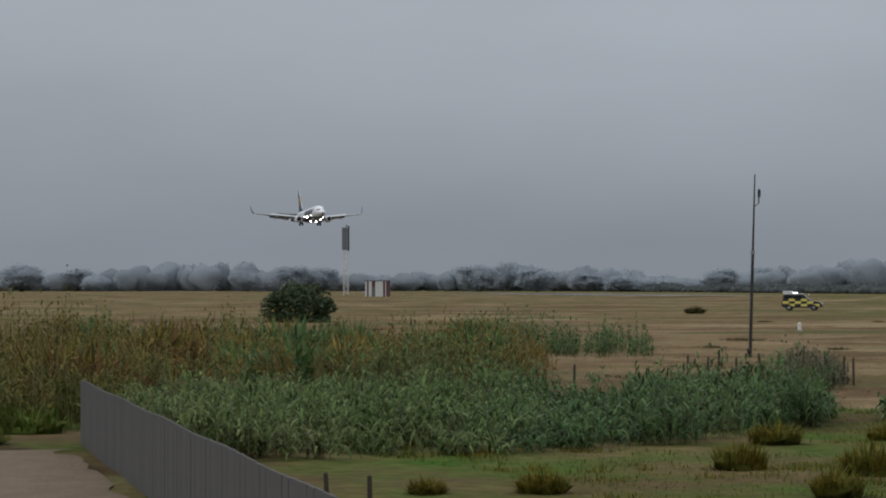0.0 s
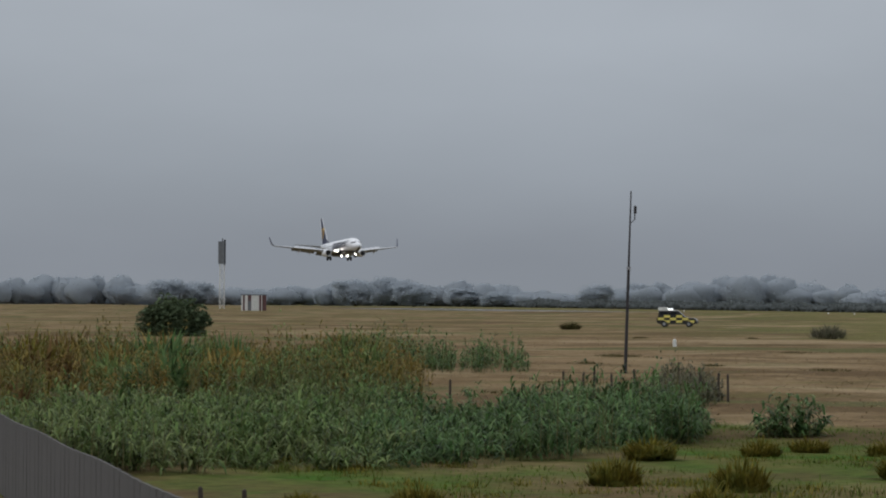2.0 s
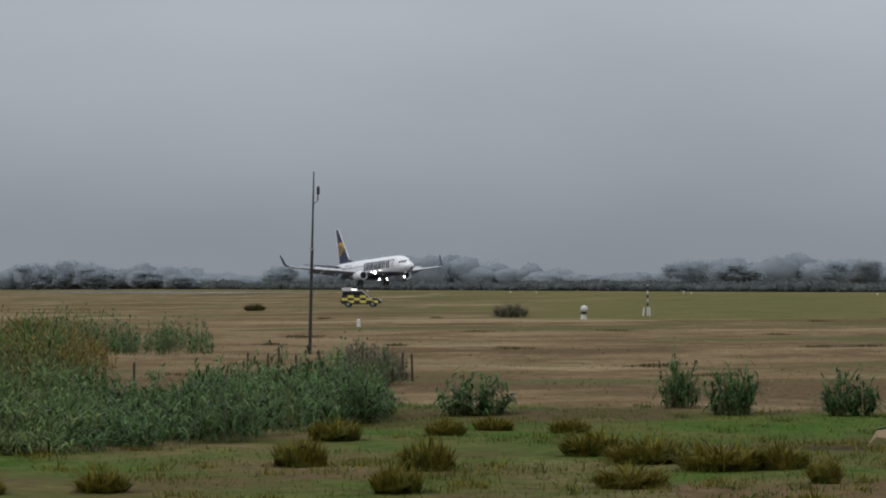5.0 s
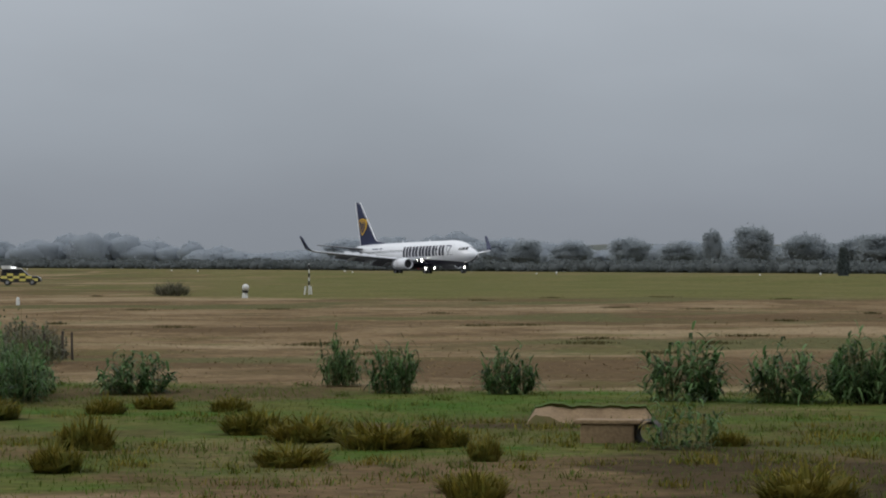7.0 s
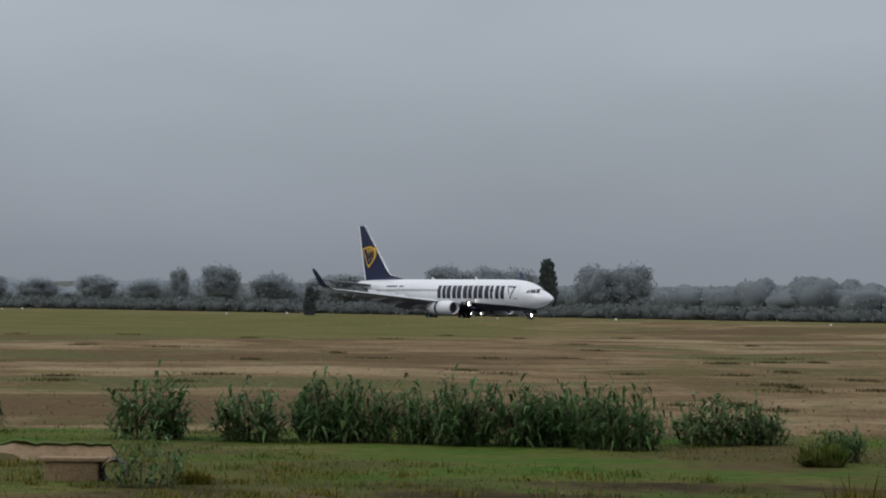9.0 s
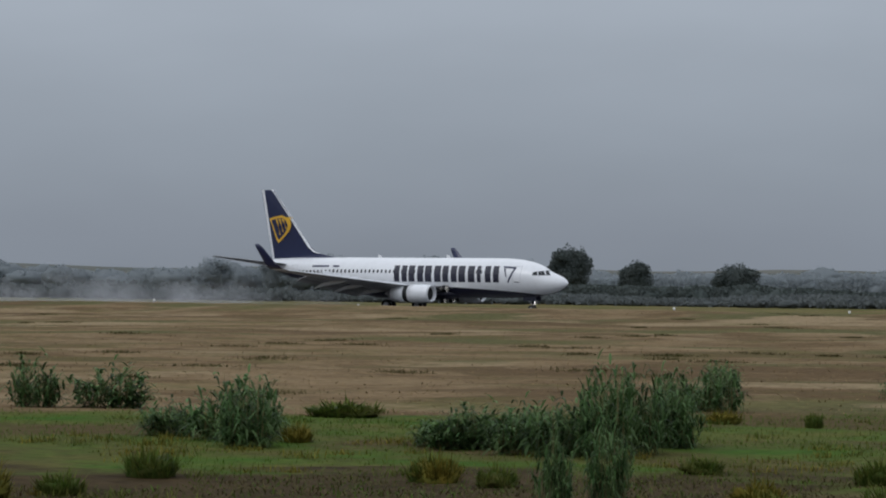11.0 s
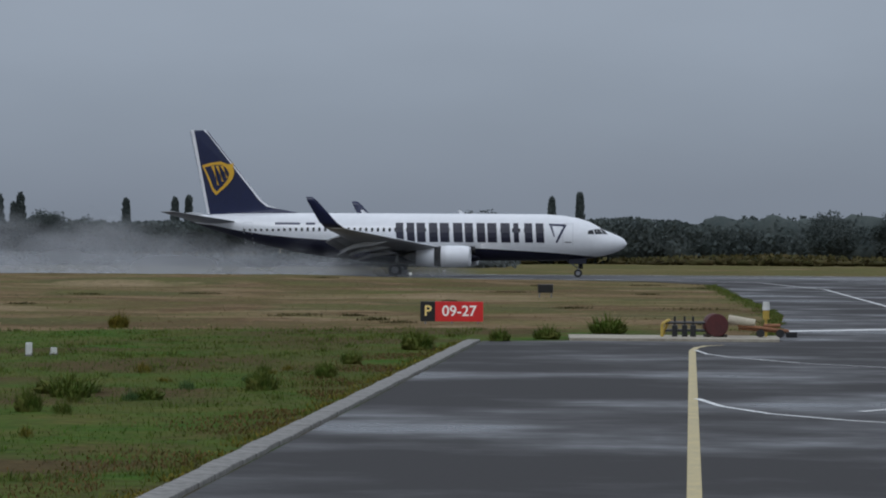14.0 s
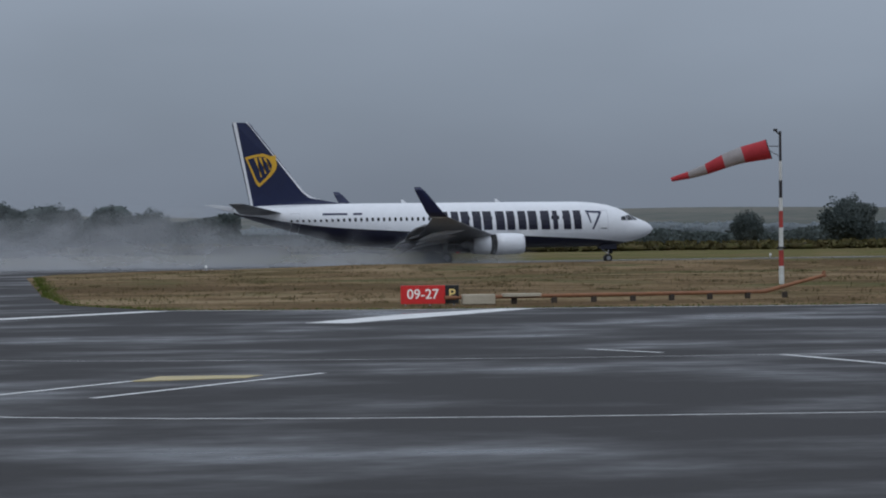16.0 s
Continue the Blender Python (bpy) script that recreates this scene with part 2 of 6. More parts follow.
def build_airliner():
    plane = empty("airliner")
    tagged(plane, "white twin-engine airliner with navy tail, gold emblem and blended winglets", "airplane")
    X = lambda d: GEAR_X - d
    # body in two skins that meet at the colour line
    stations = []
    for a, b in zip(BODY, BODY[1:]):
        steps = max(1, round((b[0] - a[0]) / 1.0))
        stations += [a[0] + (b[0] - a[0]) * i / steps for i in range(steps)]
    stations.append(38.0)
    up, low = bmesh.new(), bmesh.new()
    ru, rl = [], []
    for d in stations:
        top, bot, w, line = station(d)
        c, h = (top + bot) / 2, (top - bot) / 2
        t0 = math.asin(max(-0.98, min(0.98, (line - c) / h)))
        ru.append([(X(d), w * math.cos(t0 + (math.pi - 2 * t0) * i / 28), c + h * math.sin(t0 + (math.pi - 2 * t0) * i / 28)) for i in range(29)])
        rl.append([(X(d), w * math.cos(t0 - (math.pi + 2 * t0) * i / 16), c + h * math.sin(t0 - (math.pi + 2 * t0) * i / 16)) for i in range(17)])
    loft(up, ru, close=False)
    loft(low, rl, close=False)
    body = part("fuselage", up, WHITE, plane, "white upper fuselage", smooth=True)
    part("belly", low, BELLY, plane, "dark navy lower fuselage", smooth=True)
    bm = bmesh.new()
    loft(bm, [[(X(d), w * math.cos(2 * math.pi * i / 16), 1.75 + h * math.sin(2 * math.pi * i / 16)) for i in range(16)]
              for d, w, h in ((11.5, 0.3, 0.1), (13.5, 1.5, 0.5), (16, 2.0, 0.68), (20, 2.05, 0.7), (23, 1.6, 0.5), (25, 0.3, 0.1))])
    part("wing_fairing", bm, BELLY, plane, "dark belly fairing", smooth=True)
    # fin: dorsal fillet, leading edge, tip, rudder edge
    outline = [(28.3, 5.40), (30.2, 5.78), (31.1, 6.05), (31.75, 6.5), (36.45, 12.45), (36.7, 12.6), (38.0, 12.6), (38.05, 12.45), (36.5, 5.2)]

    def plate(name, pts, half, material, parent, label="", y0=0.0, thin=()):
        """A flat panel over (d, z) corners; the corners listed in thin are drawn in to a narrow edge."""
        bm = bmesh.new()
        hs = [0.05 if i in thin else half for i in range(len(pts))]
        a = [bm.verts.new((X(d), y0 - h, z)) for (d, z), h in zip(pts, hs)]
        b = [bm.verts.new((X(d), y0 + h, z)) for (d, z), h in zip(pts, hs)]
        bm.faces.new(a)
        bm.faces.new(b[::-1])
        for i in range(len(pts)):
            j = (i + 1) % len(pts)
            bm.faces.new((a[i], a[j], b[j], b[i]))
        return part(name, bm, material, parent, label)

    fin = plate("fin", outline, 0.16, NAVY, plane, "navy tail fin", thin=(1, 2, 3, 4, 5))
    plate("fin_edge", [(30.2, 5.78), (31.1, 6.05), (31.75, 6.5), (36.45, 12.46), (36.7, 12.62), (36.9, 12.62), (36.45, 12.2), (31.98, 6.5), (31.3, 5.98)], 0.095, WHITE, fin, "pale leading edge strip", thin=(0, 1, 2, 3, 4))
    plate("rudder_edge", [(37.72, 12.62), (38.03, 12.62), (36.52, 5.3), (36.3, 5.3)], 0.172, WHITE, fin, "pale rudder strip")
    # emblem on the fin: plain golden shape with dark strings
    for s in (-1, 1):
        plate("emblem", [(37.0, 9.55), (36.3, 9.75), (35.4, 9.9), (34.7, 9.65), (34.25, 9.75), (34.25, 9.3), (34.15, 8.9), (34.3, 8.4), (34.7, 7.9), (35.3, 7.35), (35.75, 6.95), (36.05, 7.3), (36.3, 7.9), (36.6, 8.7)],
                     0.012, YELLOW, fin, "plain golden emblem", y0=s * 0.185)
        plate("emblem_field", [(36.75, 9.38), (35.9, 9.6), (35.2, 9.58), (34.85, 9.3), (34.6, 8.85), (34.7, 8.4), (35.1, 7.85), (35.7, 7.28), (35.98, 7.6), (36.3, 8.4)], 0.008, NAVY, fin, "dark inner field", y0=s * 0.205)
        for k in range(3):
            d = 36.2 - k * 0.4
            plate("emblem_string", [(d, 9.5), (d - 0.25, 9.54), (d - 0.55, 7.85 + k * 0.3), (d - 0.72, 7.8 + k * 0.32)], 0.006, YELLOW, fin, y0=s * 0.215)
    # tailplanes
    for s in (-1, 1):
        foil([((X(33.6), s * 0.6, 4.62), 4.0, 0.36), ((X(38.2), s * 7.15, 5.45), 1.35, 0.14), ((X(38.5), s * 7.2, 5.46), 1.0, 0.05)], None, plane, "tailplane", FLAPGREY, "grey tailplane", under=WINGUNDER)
    # wings with winglets, flaps, fairings
    for s in (-1, 1):
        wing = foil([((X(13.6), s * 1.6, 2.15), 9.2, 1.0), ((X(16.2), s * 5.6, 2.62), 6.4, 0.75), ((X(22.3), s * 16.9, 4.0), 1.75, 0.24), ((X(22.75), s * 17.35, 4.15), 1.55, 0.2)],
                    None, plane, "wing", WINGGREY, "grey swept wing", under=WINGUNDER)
        foil([((X(22.75), s * 17.35, 4.15), 1.55, 0.2), ((X(23.3), s * 17.75, 4.6), 1.4, 0.16), ((X(24.8), s * 18.05, 6.3), 0.85, 0.12), ((X(25.25), s * 18.1, 6.65), 0.5, 0.06)],
             None, wing, "winglet", NAVY, "navy winglet with pale edge", flat=1.0)
        for y0, y1, d0, d1, c in ((2.2, 5.4, 22.2, 22.4, 1.6), (6.0, 12.2, 22.6, 23.3, 1.1)):
            bm = bmesh.new()
            z0, z1 = 2.15 + 0.13 * (y0 - 1.6), 2.15 + 0.13 * (y1 - 1.6)
            for k, (dx, dz) in enumerate(((0, 0), (c * 0.78, -c * 0.22))):
                L = c * (0.9, 0.6)[k]
                loft(bm, [[(X(d + dx + u * L), s * y, z + dz - u * L * (0.28, 0.5)[k] + t) for u, t in ((0, 0.0), (0.3, 0.1), (1, 0.02), (1, -0.02), (0.3, -0.06))] for d, y, z in ((d0, y0, z0), (d1, y1, z1))])
            part("flap", bm, FLAPGREY, wing, "extended slotted flap")
        for y, d in ((4.0, 21.2), (7.6, 21.6), (10.6, 22.0)):
            bm = bmesh.new()
            z = 1.75 + 0.12 * (y - 1.6)
            loft(bm, [[(X(dd), s * y + r * 0.7 * math.cos(a), zz + r * math.sin(a)) for a in (0, 1.05, 2.09, 3.14, 4.19, 5.24)] for dd, r, zz in ((d - 2.2, 0.05, z + 0.2), (d - 1, 0.24, z + 0.05), (d + 0.6, 0.22, z - 0.2), (d + 1.8, 0.05, z - 0.65))])
            part("flap_fairing", bm, WINGGREY, wing, "pale flap track fairing", smooth=True)
        for k in range(4):
            y = 6.3 + k * 1.45
            bm = bmesh.new()
            z = 2.85 + 0.122 * (y - 5.6)
            d = 20.6 + 0.2 * k
            loft(bm, [[(X(d), s * yy, z), (X(d + 0.7), s * yy, z + 0.55), (X(d + 0.74), s * yy, z + 0.52), (X(d + 0.04), s * yy, z - 0.05)] for yy in (y, y + 1.35)])
            part("spoiler", bm, WINGGREY, wing, "raised spoiler panel")
        # engine
        eng = bmesh.new()
        R = lambda r0, d, zc=1.74, rr=0: [(X(d - 0.05), s * 4.83 + 0.89 * r0 * math.cos(2 * math.pi * i / 24), zc + 0.89 * r0 * (0.93 if math.sin(2 * math.pi * i / 24) < 0 else 1) * math.sin(2 * math.pi * i / 24)) for i in range(24)]
        loft(eng, [R(0.80, 13.6), R(0.86, 13.3), R(0.93, 13.25), R(1.02, 13.45), R(1.08, 14.0), R(1.10, 15.0), R(1.08, 15.75), R(0.9, 15.75)], caps=False)
        cowl = part("engine", eng, WHITE, plane, "white engine nacelle", smooth=True)
        bm = bmesh.new()
        loft(bm, [R(0.80, 13.6), R(0.78, 14.3)])
        part("fan", bm, BLACK, cowl, "dark fan inlet")
        bm = bmesh.new()
        loft(bm, [R(0.86, 15.4), R(0.84, 16.9), R(0.52, 17.9), R(0.36, 18.5), R(0.06, 19.0)])
        part("core", bm, FLAPGREY, cowl, "dark grey engine core", smooth=True)
        bm = bmesh.new()
        loft(bm, [R(1.02, 15.76), R(1.08, 15.77), R(1.06, 16.5), R(0.95, 17.3), R(0.9, 17.3), R(1.01, 16.5)], caps=False)
        bk = bmesh.new()
        loft(bk, [R(0.6, 15.7), R(1.0, 15.72), R(1.0, 16.45), R(0.6, 16.5)])
        part("reverser_cascade", bk, BLACK, cowl, "black reverser opening", smooth=True)
        sleeve = part("reverser_sleeve", bm, WHITE, plane, "white sliding thrust reverser sleeve", smooth=True)
        SLEEVES.append(sleeve)
        bm = bmesh.new()
        loft(bm, [[(X(d), s * 4.83 + w, z) for w, z in ((-0.14, z0), (0.14, z0), (0.1, z1), (-0.1, z1))] for d, z0, z1 in ((14.3, 2.55, 2.7), (16.0, 2.5, 3.0), (19.0, 2.2, 2.8), (20.5, 2.2, 2.4))])
        part("pylon", bm, WINGGREY, plane, "grey engine pylon")
        # landing lights at the wing root and on the gear
        for d, y, z, r in ((13.45, 2.3, 2.3, 0.3), (13.75, 2.95, 2.36, 0.16), (14.6, 0.85, 1.02, 0.22)):
            bm = bmesh.new()
            tube(bm, (X(d), s * y, z), (X(d) + 0.06, s * y, z), r, r * 0.8, 12)
            part("landing_light", bm, LAMP, plane, "bright landing light", smooth=True)
            # added black tube: narrows the beam so the lamp vanishes side-on
            bm = bmesh.new()
            tube(bm, (X(d) - 0.05, s * y, z), (X(d) + 0.45, s * y, z), r + 0.03, r + 0.05, 14, caps=False)
            tube(bm, (X(d) - 0.1, s * y, z), (X(d) - 0.04, s * y, z), r + 0.03, r + 0.03, 14)
            part("lamp_side_blocker", bm, BLACK, plane, "black tube added to block the lamp's light sideways")
        # main gear
        bm = bmesh.new()
        tube(bm, (X(19.6), s * 2.86, 2.4), (X(19.8), s * 2.86, 0.56), 0.13)
        tube(bm, (X(19.7), s * 1.6, 2.1), (X(19.8), s * 2.8, 1.1), 0.07)
        tube(bm, (X(19.8), s * 2.86 - 0.42, 0.56), (X(19.8), s * 2.86 + 0.42, 0.56), 0.09)
        gear = part("main_gear", bm, STEEL, plane, "steel main landing gear leg")
        for o in (-0.42, 0.42):
            wheel(gear, X(19.8), s * 2.86 + o, 0.565, 0.2)
    bm = bmesh.new()
    tube(bm, (X(4.0), 0, 1.7), (X(4.2), 0, 0.34), 0.09)
    tube(bm, (X(5.4), 0, 1.6), (X(4.25), 0, 0.8), 0.05)
    tube(bm, (X(4.2), -0.25, 0.345), (X(4.2), 0.25, 0.345), 0.06)
    nose = part("nose_gear", bm, STEEL, plane, "steel nose landing gear leg")
    for o in (-0.22, 0.22):
        wheel(nose, X(4.2), o, 0.345, 0.13)
    for o in (-0.5, 0.5):
        bm = bmesh.new()
        box(bm, X(5.0), X(3.5), o - 0.02, o + 0.02, 1.15, 1.6, 0.01)
        part("gear_door", bm, BELLY, nose, "dark gear door")
    bm = bmesh.new()
    tube(bm, (X(4.1), 0, 0.95), (X(4.0), 0, 0.95), 0.2, 0.17, 12)
    part("taxi_light", bm, LAMP, nose, "bright taxi light", smooth=True)
    # same added light-blocking tube round the taxi light
    bm = bmesh.new()
    tube(bm, (X(4.15), 0, 0.95), (X(3.8), 0, 0.95), 0.22, 0.23, 14, caps=False)
    part("lamp_side_blocker", bm, BLACK, nose, "black tube added to block the lamp's light sideways")
    bm = bmesh.new()
    bmesh.ops.create_uvsphere(bm, u_segments=8, v_segments=6, radius=0.12, matrix=Matrix.Translation((X(18), 0, 1.05)))
    part("beacon", bm, REDLAMP, plane, "red belly beacon")
    # cabin windows and doors on both sides
    for s in (-1, 1):
        pane = None
        for k in range(52):
            d = 7.2 + k * 0.508
            if pane is None:
                c = skin(d, 4.02, 0.012, s)
                bm = bmesh.new()
                vs = []
                for u, v in ((-0.11, -0.1), (-0.07, -0.17), (0.07, -0.17), (0.11, -0.1), (0.11, 0.1), (0.07, 0.17), (-0.07, 0.17), (-0.11, 0.1)):
                    q = skin(d + u, 4.02 + v, 0.012, s)
                    vs.append(bm.verts.new((q[0] - c[0], q[1] - c[1], q[2] - c[2])))
                bm.faces.new(vs)
                ob = part("cabin_window", bm, GLASSDARK, body)
                pane = ob.data
            else:
                ob = piece("cabin_window", pane, body)
            c = skin(d, 4.02, 0.012, s)
            ob.location = (X(d), c[1], c[2])
        for d0, d1 in ((4.6, 5.45), (32.4, 33.15)):
            decal("door_outline", [((d0, 2.75), (d0 + 0.04, 2.75), (d0 + 0.04, 4.6), (d0, 4.6)), ((d1, 2.75), (d1 + 0.04, 2.75), (d1 + 0.04, 4.6), (d1, 4.6)),
                                   ((d0, 4.58), (d1, 4.58), (d1, 4.62), (d0, 4.62))], WINGGREY, body, "thin grey door outline", side=s)
        decal("door_handle", [((4.75, 2.98), (5.3, 2.98), (5.3, 3.06), (4.75, 3.06))], BLACK, body, side=s)
        # cockpit glass
        for q in (((2.05, 3.72), (2.7, 3.70), (2.85, 4.12), (2.42, 4.18)), ((2.78, 3.70), (3.35, 3.72), (3.3, 4.02), (2.93, 4.12)), ((1.62, 3.72), (2.0, 3.72), (2.34, 4.2), (2.2, 4.24))):
            decal("cockpit_window", [q], GLASSDARK, body, "dark cockpit pane", side=s)
        # brand lettering as plain slanted bars
        z0, z1 = 2.98, 4.62
        for k, (d0, d1) in enumerate(((7.05, 8.7), (9.2, 9.65), (9.95, 11.9), (12.1, 13.85), (14.05, 16.0), (16.2, 18.0), (18.2, 19.8))):
            sl = 0.12
            at = lambda d, z: (d + sl * (z - z0) / (z1 - z0), z)
            w = d1 - d0
            bars = [(at(d0, z0), at(d1, z0), at(d1, z1), at(d0, z1))]
            if w > 1:
                bars = [(at(p, z0), at(p + w * 0.41, z0), at(p + w * 0.41, z1), at(p, z1)) for p in (d0, d1 - w * 0.41)]
            decal("brand_bar", bars, BELLY, body, "navy plain bars of the airline name", off=0.03, side=s)
        decal("nose_emblem", [((5.2, 4.35), (5.3, 4.55), (6.7, 4.62), (6.65, 4.45)), ((5.15, 4.5), (5.4, 4.5), (6.1, 3.0), (5.95, 2.95)), ((6.4, 4.4), (6.6, 4.4), (6.25, 3.5), (6.15, 3.5))], NAVY, body, "small plain navy emblem", side=s)
        decal("registration_bar", [((30.4, 4.42), (28.2, 4.42), (28.2, 4.6), (30.4, 4.6)), ((27.7, 4.42), (26.9, 4.42), (26.9, 4.6), (27.7, 4.6))], NAVY, body, "small dark plain bars", side=s)
    # blade aerials
    for d in (14.0, 22.5):
        plate("aerial", [(d, 5.4), (d + 0.5, 5.4), (d + 0.6, 5.75), (d + 0.4, 5.75)], 0.02, WHITE, body)
    return plane


def wheel(parent, x, y, r, w):
    bm = bmesh.new()
    prof = [(-w * 0.7, r * 0.55), (-w, r * 0.8), (-w * 0.75, r), (w * 0.75, r), (w, r * 0.8), (w * 0.7, r * 0.55)]
    loft(bm, [[(x + rr * math.cos(a), y + o, r + rr * math.sin(a)) for o, rr in prof] for a in [2 * math.pi * i / 20 for i in range(21)]], close=False)
    part("tyre", bm, RUBBER, parent, "black rubber tyre", smooth=True)
    bm = bmesh.new()
    tube(bm, (x, y - w * 0.6, r), (x, y + w * 0.6, r), r * 0.56, n=14)
    part("rim", bm, STEEL, parent, "steel wheel rim")


SLEEVES = []
airliner = build_airliner()


# ------------------------------------------------------------------ ground
EDGE = [(-400, 20), (-110, 33), (-86, 40), (-79, 44), (-72, 50), (-67, 56), (-55, 66), (-48, 73), (-42, 79), (-38, 84), (-36.5, 95), (-34, 104), (-30, 112), (-24, 121), (-8, 127), (0, 127)]


def edge_y(x):
    """Where the green turf gives way to the dry field."""
    return float(np.interp(x, [p[0] for p in EDGE], [p[1] for p in EDGE]))


def sink(x, y):
    """Relief of the ground: flat by the pavements, gently uneven in the fields."""
    k = min(1.0, max(0.0, (-x - 9) / 6)) * min(1.0, max(0.0, (258 - y) / 10))
    k = max(k, min(1.0, max(0.0, (y - 330) / 60)))
    b = 0.16 * noise.noise((x * 0.07, y * 0.07, 0)) + 0.06 * noise.noise((x * 0.31, y * 0.31, 3))
    # low grassy shoulder in front of the runway
    c = max(0.0, 1 - ((y - 256) / (28.0 if y < 256 else 6.3)) ** 2) if 228 < y < 262.3 else 0.0
    c *= min(1.0, max(0.0, (-10 - x) / 20)) if x < 12 else min(1.0, max(0.0, (x - 36) / 14))
    c *= float(np.interp(x, (-900, -690, -600, -300, -150, -60, -20, 40, 120), (0.04, 0.04, 0.6, 0.66, 0.7, 0.46, 0.36, 0.34, 0.42)))
    return -0.03 + k * b + c * (1 + 0.22 * noise.noise((x * 0.06, y * 0.1, 8)) + 0.16 * noise.noise((x * 0.3, y * 0.3, 5)))


def ground_material():
    m = bpy.data.materials.new("field_ground")
    m.use_nodes = True
    nt = m.node_tree
    N, L = nt.nodes.new, nt.links.new
    p = nt.nodes["Principled BSDF"]
    p.inputs["Roughness"].default_value = 0.95
    p.inputs["Specular IOR Level"].default_value = 0.04
    zone = N("ShaderNodeVertexColor")
    zone.layer_name = "zone"
    sep = N("ShaderNodeSeparateColor")
    L(zone.outputs["Color"], sep.inputs[0])
    co = N("ShaderNodeTexCoord")

    def nz(scale, detail=4, sx=1.0):
        mp, n = N("ShaderNodeMapping"), N("ShaderNodeTexNoise")
        mp.inputs["Scale"].default_value = (sx, 1, 1)
        n.inputs["Scale"].default_value, n.inputs["Detail"].default_value = scale, detail
        n.inputs["Roughness"].default_value = 0.6
        L(co.outputs["Object"], mp.inputs[0])
        L(mp.outputs[0], n.inputs["Vector"])
        return n.outputs["Fac"]

    def rng(v, a, b):
        r = N("ShaderNodeMapRange")
        r.inputs["From Min"].default_value, r.inputs["From Max"].default_value = a, b
        L(v, r.inputs["Value"])
        return r.outputs[0]

    def mix(f, a, b):
        x = N("ShaderNodeMix")
        x.data_type = "RGBA"
        L(f, x.inputs[0]) if not isinstance(f, float) else None
        for s, c in ((6, a), (7, b)):
            if isinstance(c, tuple):
                x.inputs[s].default_value = (*c, 1)
            else:
                L(c, x.inputs[s])
        return x.outputs[2]

    def plus(a, b, k):
        x = N("ShaderNodeMath")
        x.operation = "MULTIPLY_ADD"
        L(b, x.inputs[0])
        x.inputs[1].default_value = k
        L(a, x.inputs[2])
        return x.outputs[0]

    mid, fine = nz(0.3, 4), nz(2.2, 5)
    dry = mix(rng(nz(0.13, 6), 0.42, 0.58), (0.205, 0.143, 0.077), (0.125, 0.083, 0.041))
    dry = mix(rng(mid, 0.48, 0.72), dry, (0.215, 0.158, 0.086))
    dry = mix(rng(nz(0.085, 7), 0.54, 0.63), dry, (0.255, 0.19, 0.108))
    dry = mix(rng(nz(0.06, 6), 0.55, 0.64), dry, (0.094, 0.078, 0.032))
    dry = mix(rng(nz(0.03, 6), 0.51, 0.57), dry, (0.112, 0.074, 0.037))
    dry = mix(rng(nz(0.042, 7), 0.53, 0.6), dry, (0.1, 0.094, 0.038))
    dry = mix(rng(nz(0.036, 7), 0.57, 0.62), dry, (0.265, 0.198, 0.115))
    olive = mix(rng(nz(0.1, 5), 0.4, 0.6), (0.105, 0.108, 0.032), (0.138, 0.122, 0.045))
    green = mix(rng(mid, 0.35, 0.65), (0.046, 0.1, 0.012), (0.1, 0.1, 0.027))
    green = mix(rng(nz(0.11, 5), 0.47, 0.6), green, (0.086, 0.064, 0.028))
    soil = mix(rng(mid, 0.4, 0.7), (0.062, 0.043, 0.021), (0.036, 0.027, 0.013))
    c = mix(rng(plus(sep.outputs["Green"], nz(0.12, 6), 1.0), 0.8, 1.08), dry, olive)
    c = mix(rng(plus(sep.outputs["Red"], nz(0.17, 6), 1.2), 1.02, 1.34), c, green)
    c = mix(rng(plus(sep.outputs["Blue"], mid, 0.5), 0.68, 0.82), c, soil)
    dark = mix(rng(fine, 0.3, 0.7), (0.62, 0.62, 0.62), (1.22, 1.22, 1.22))
    mul = N("ShaderNodeMix")
    mul.data_type, mul.blend_type = "RGBA", "MULTIPLY"
    mul.inputs[0].default_value = 1.0
    L(c, mul.inputs[6])
    L(dark, mul.inputs[7])
    L(mul.outputs[2], p.inputs["Base Color"])
    bp = N("ShaderNodeBump")
    bp.inputs["Strength"].default_value, bp.inputs["Distance"].default_value = 0.8, 0.15
    L(fine, bp.inputs["Height"])
    L(bp.outputs[0], p.inputs["Normal"])
    return m


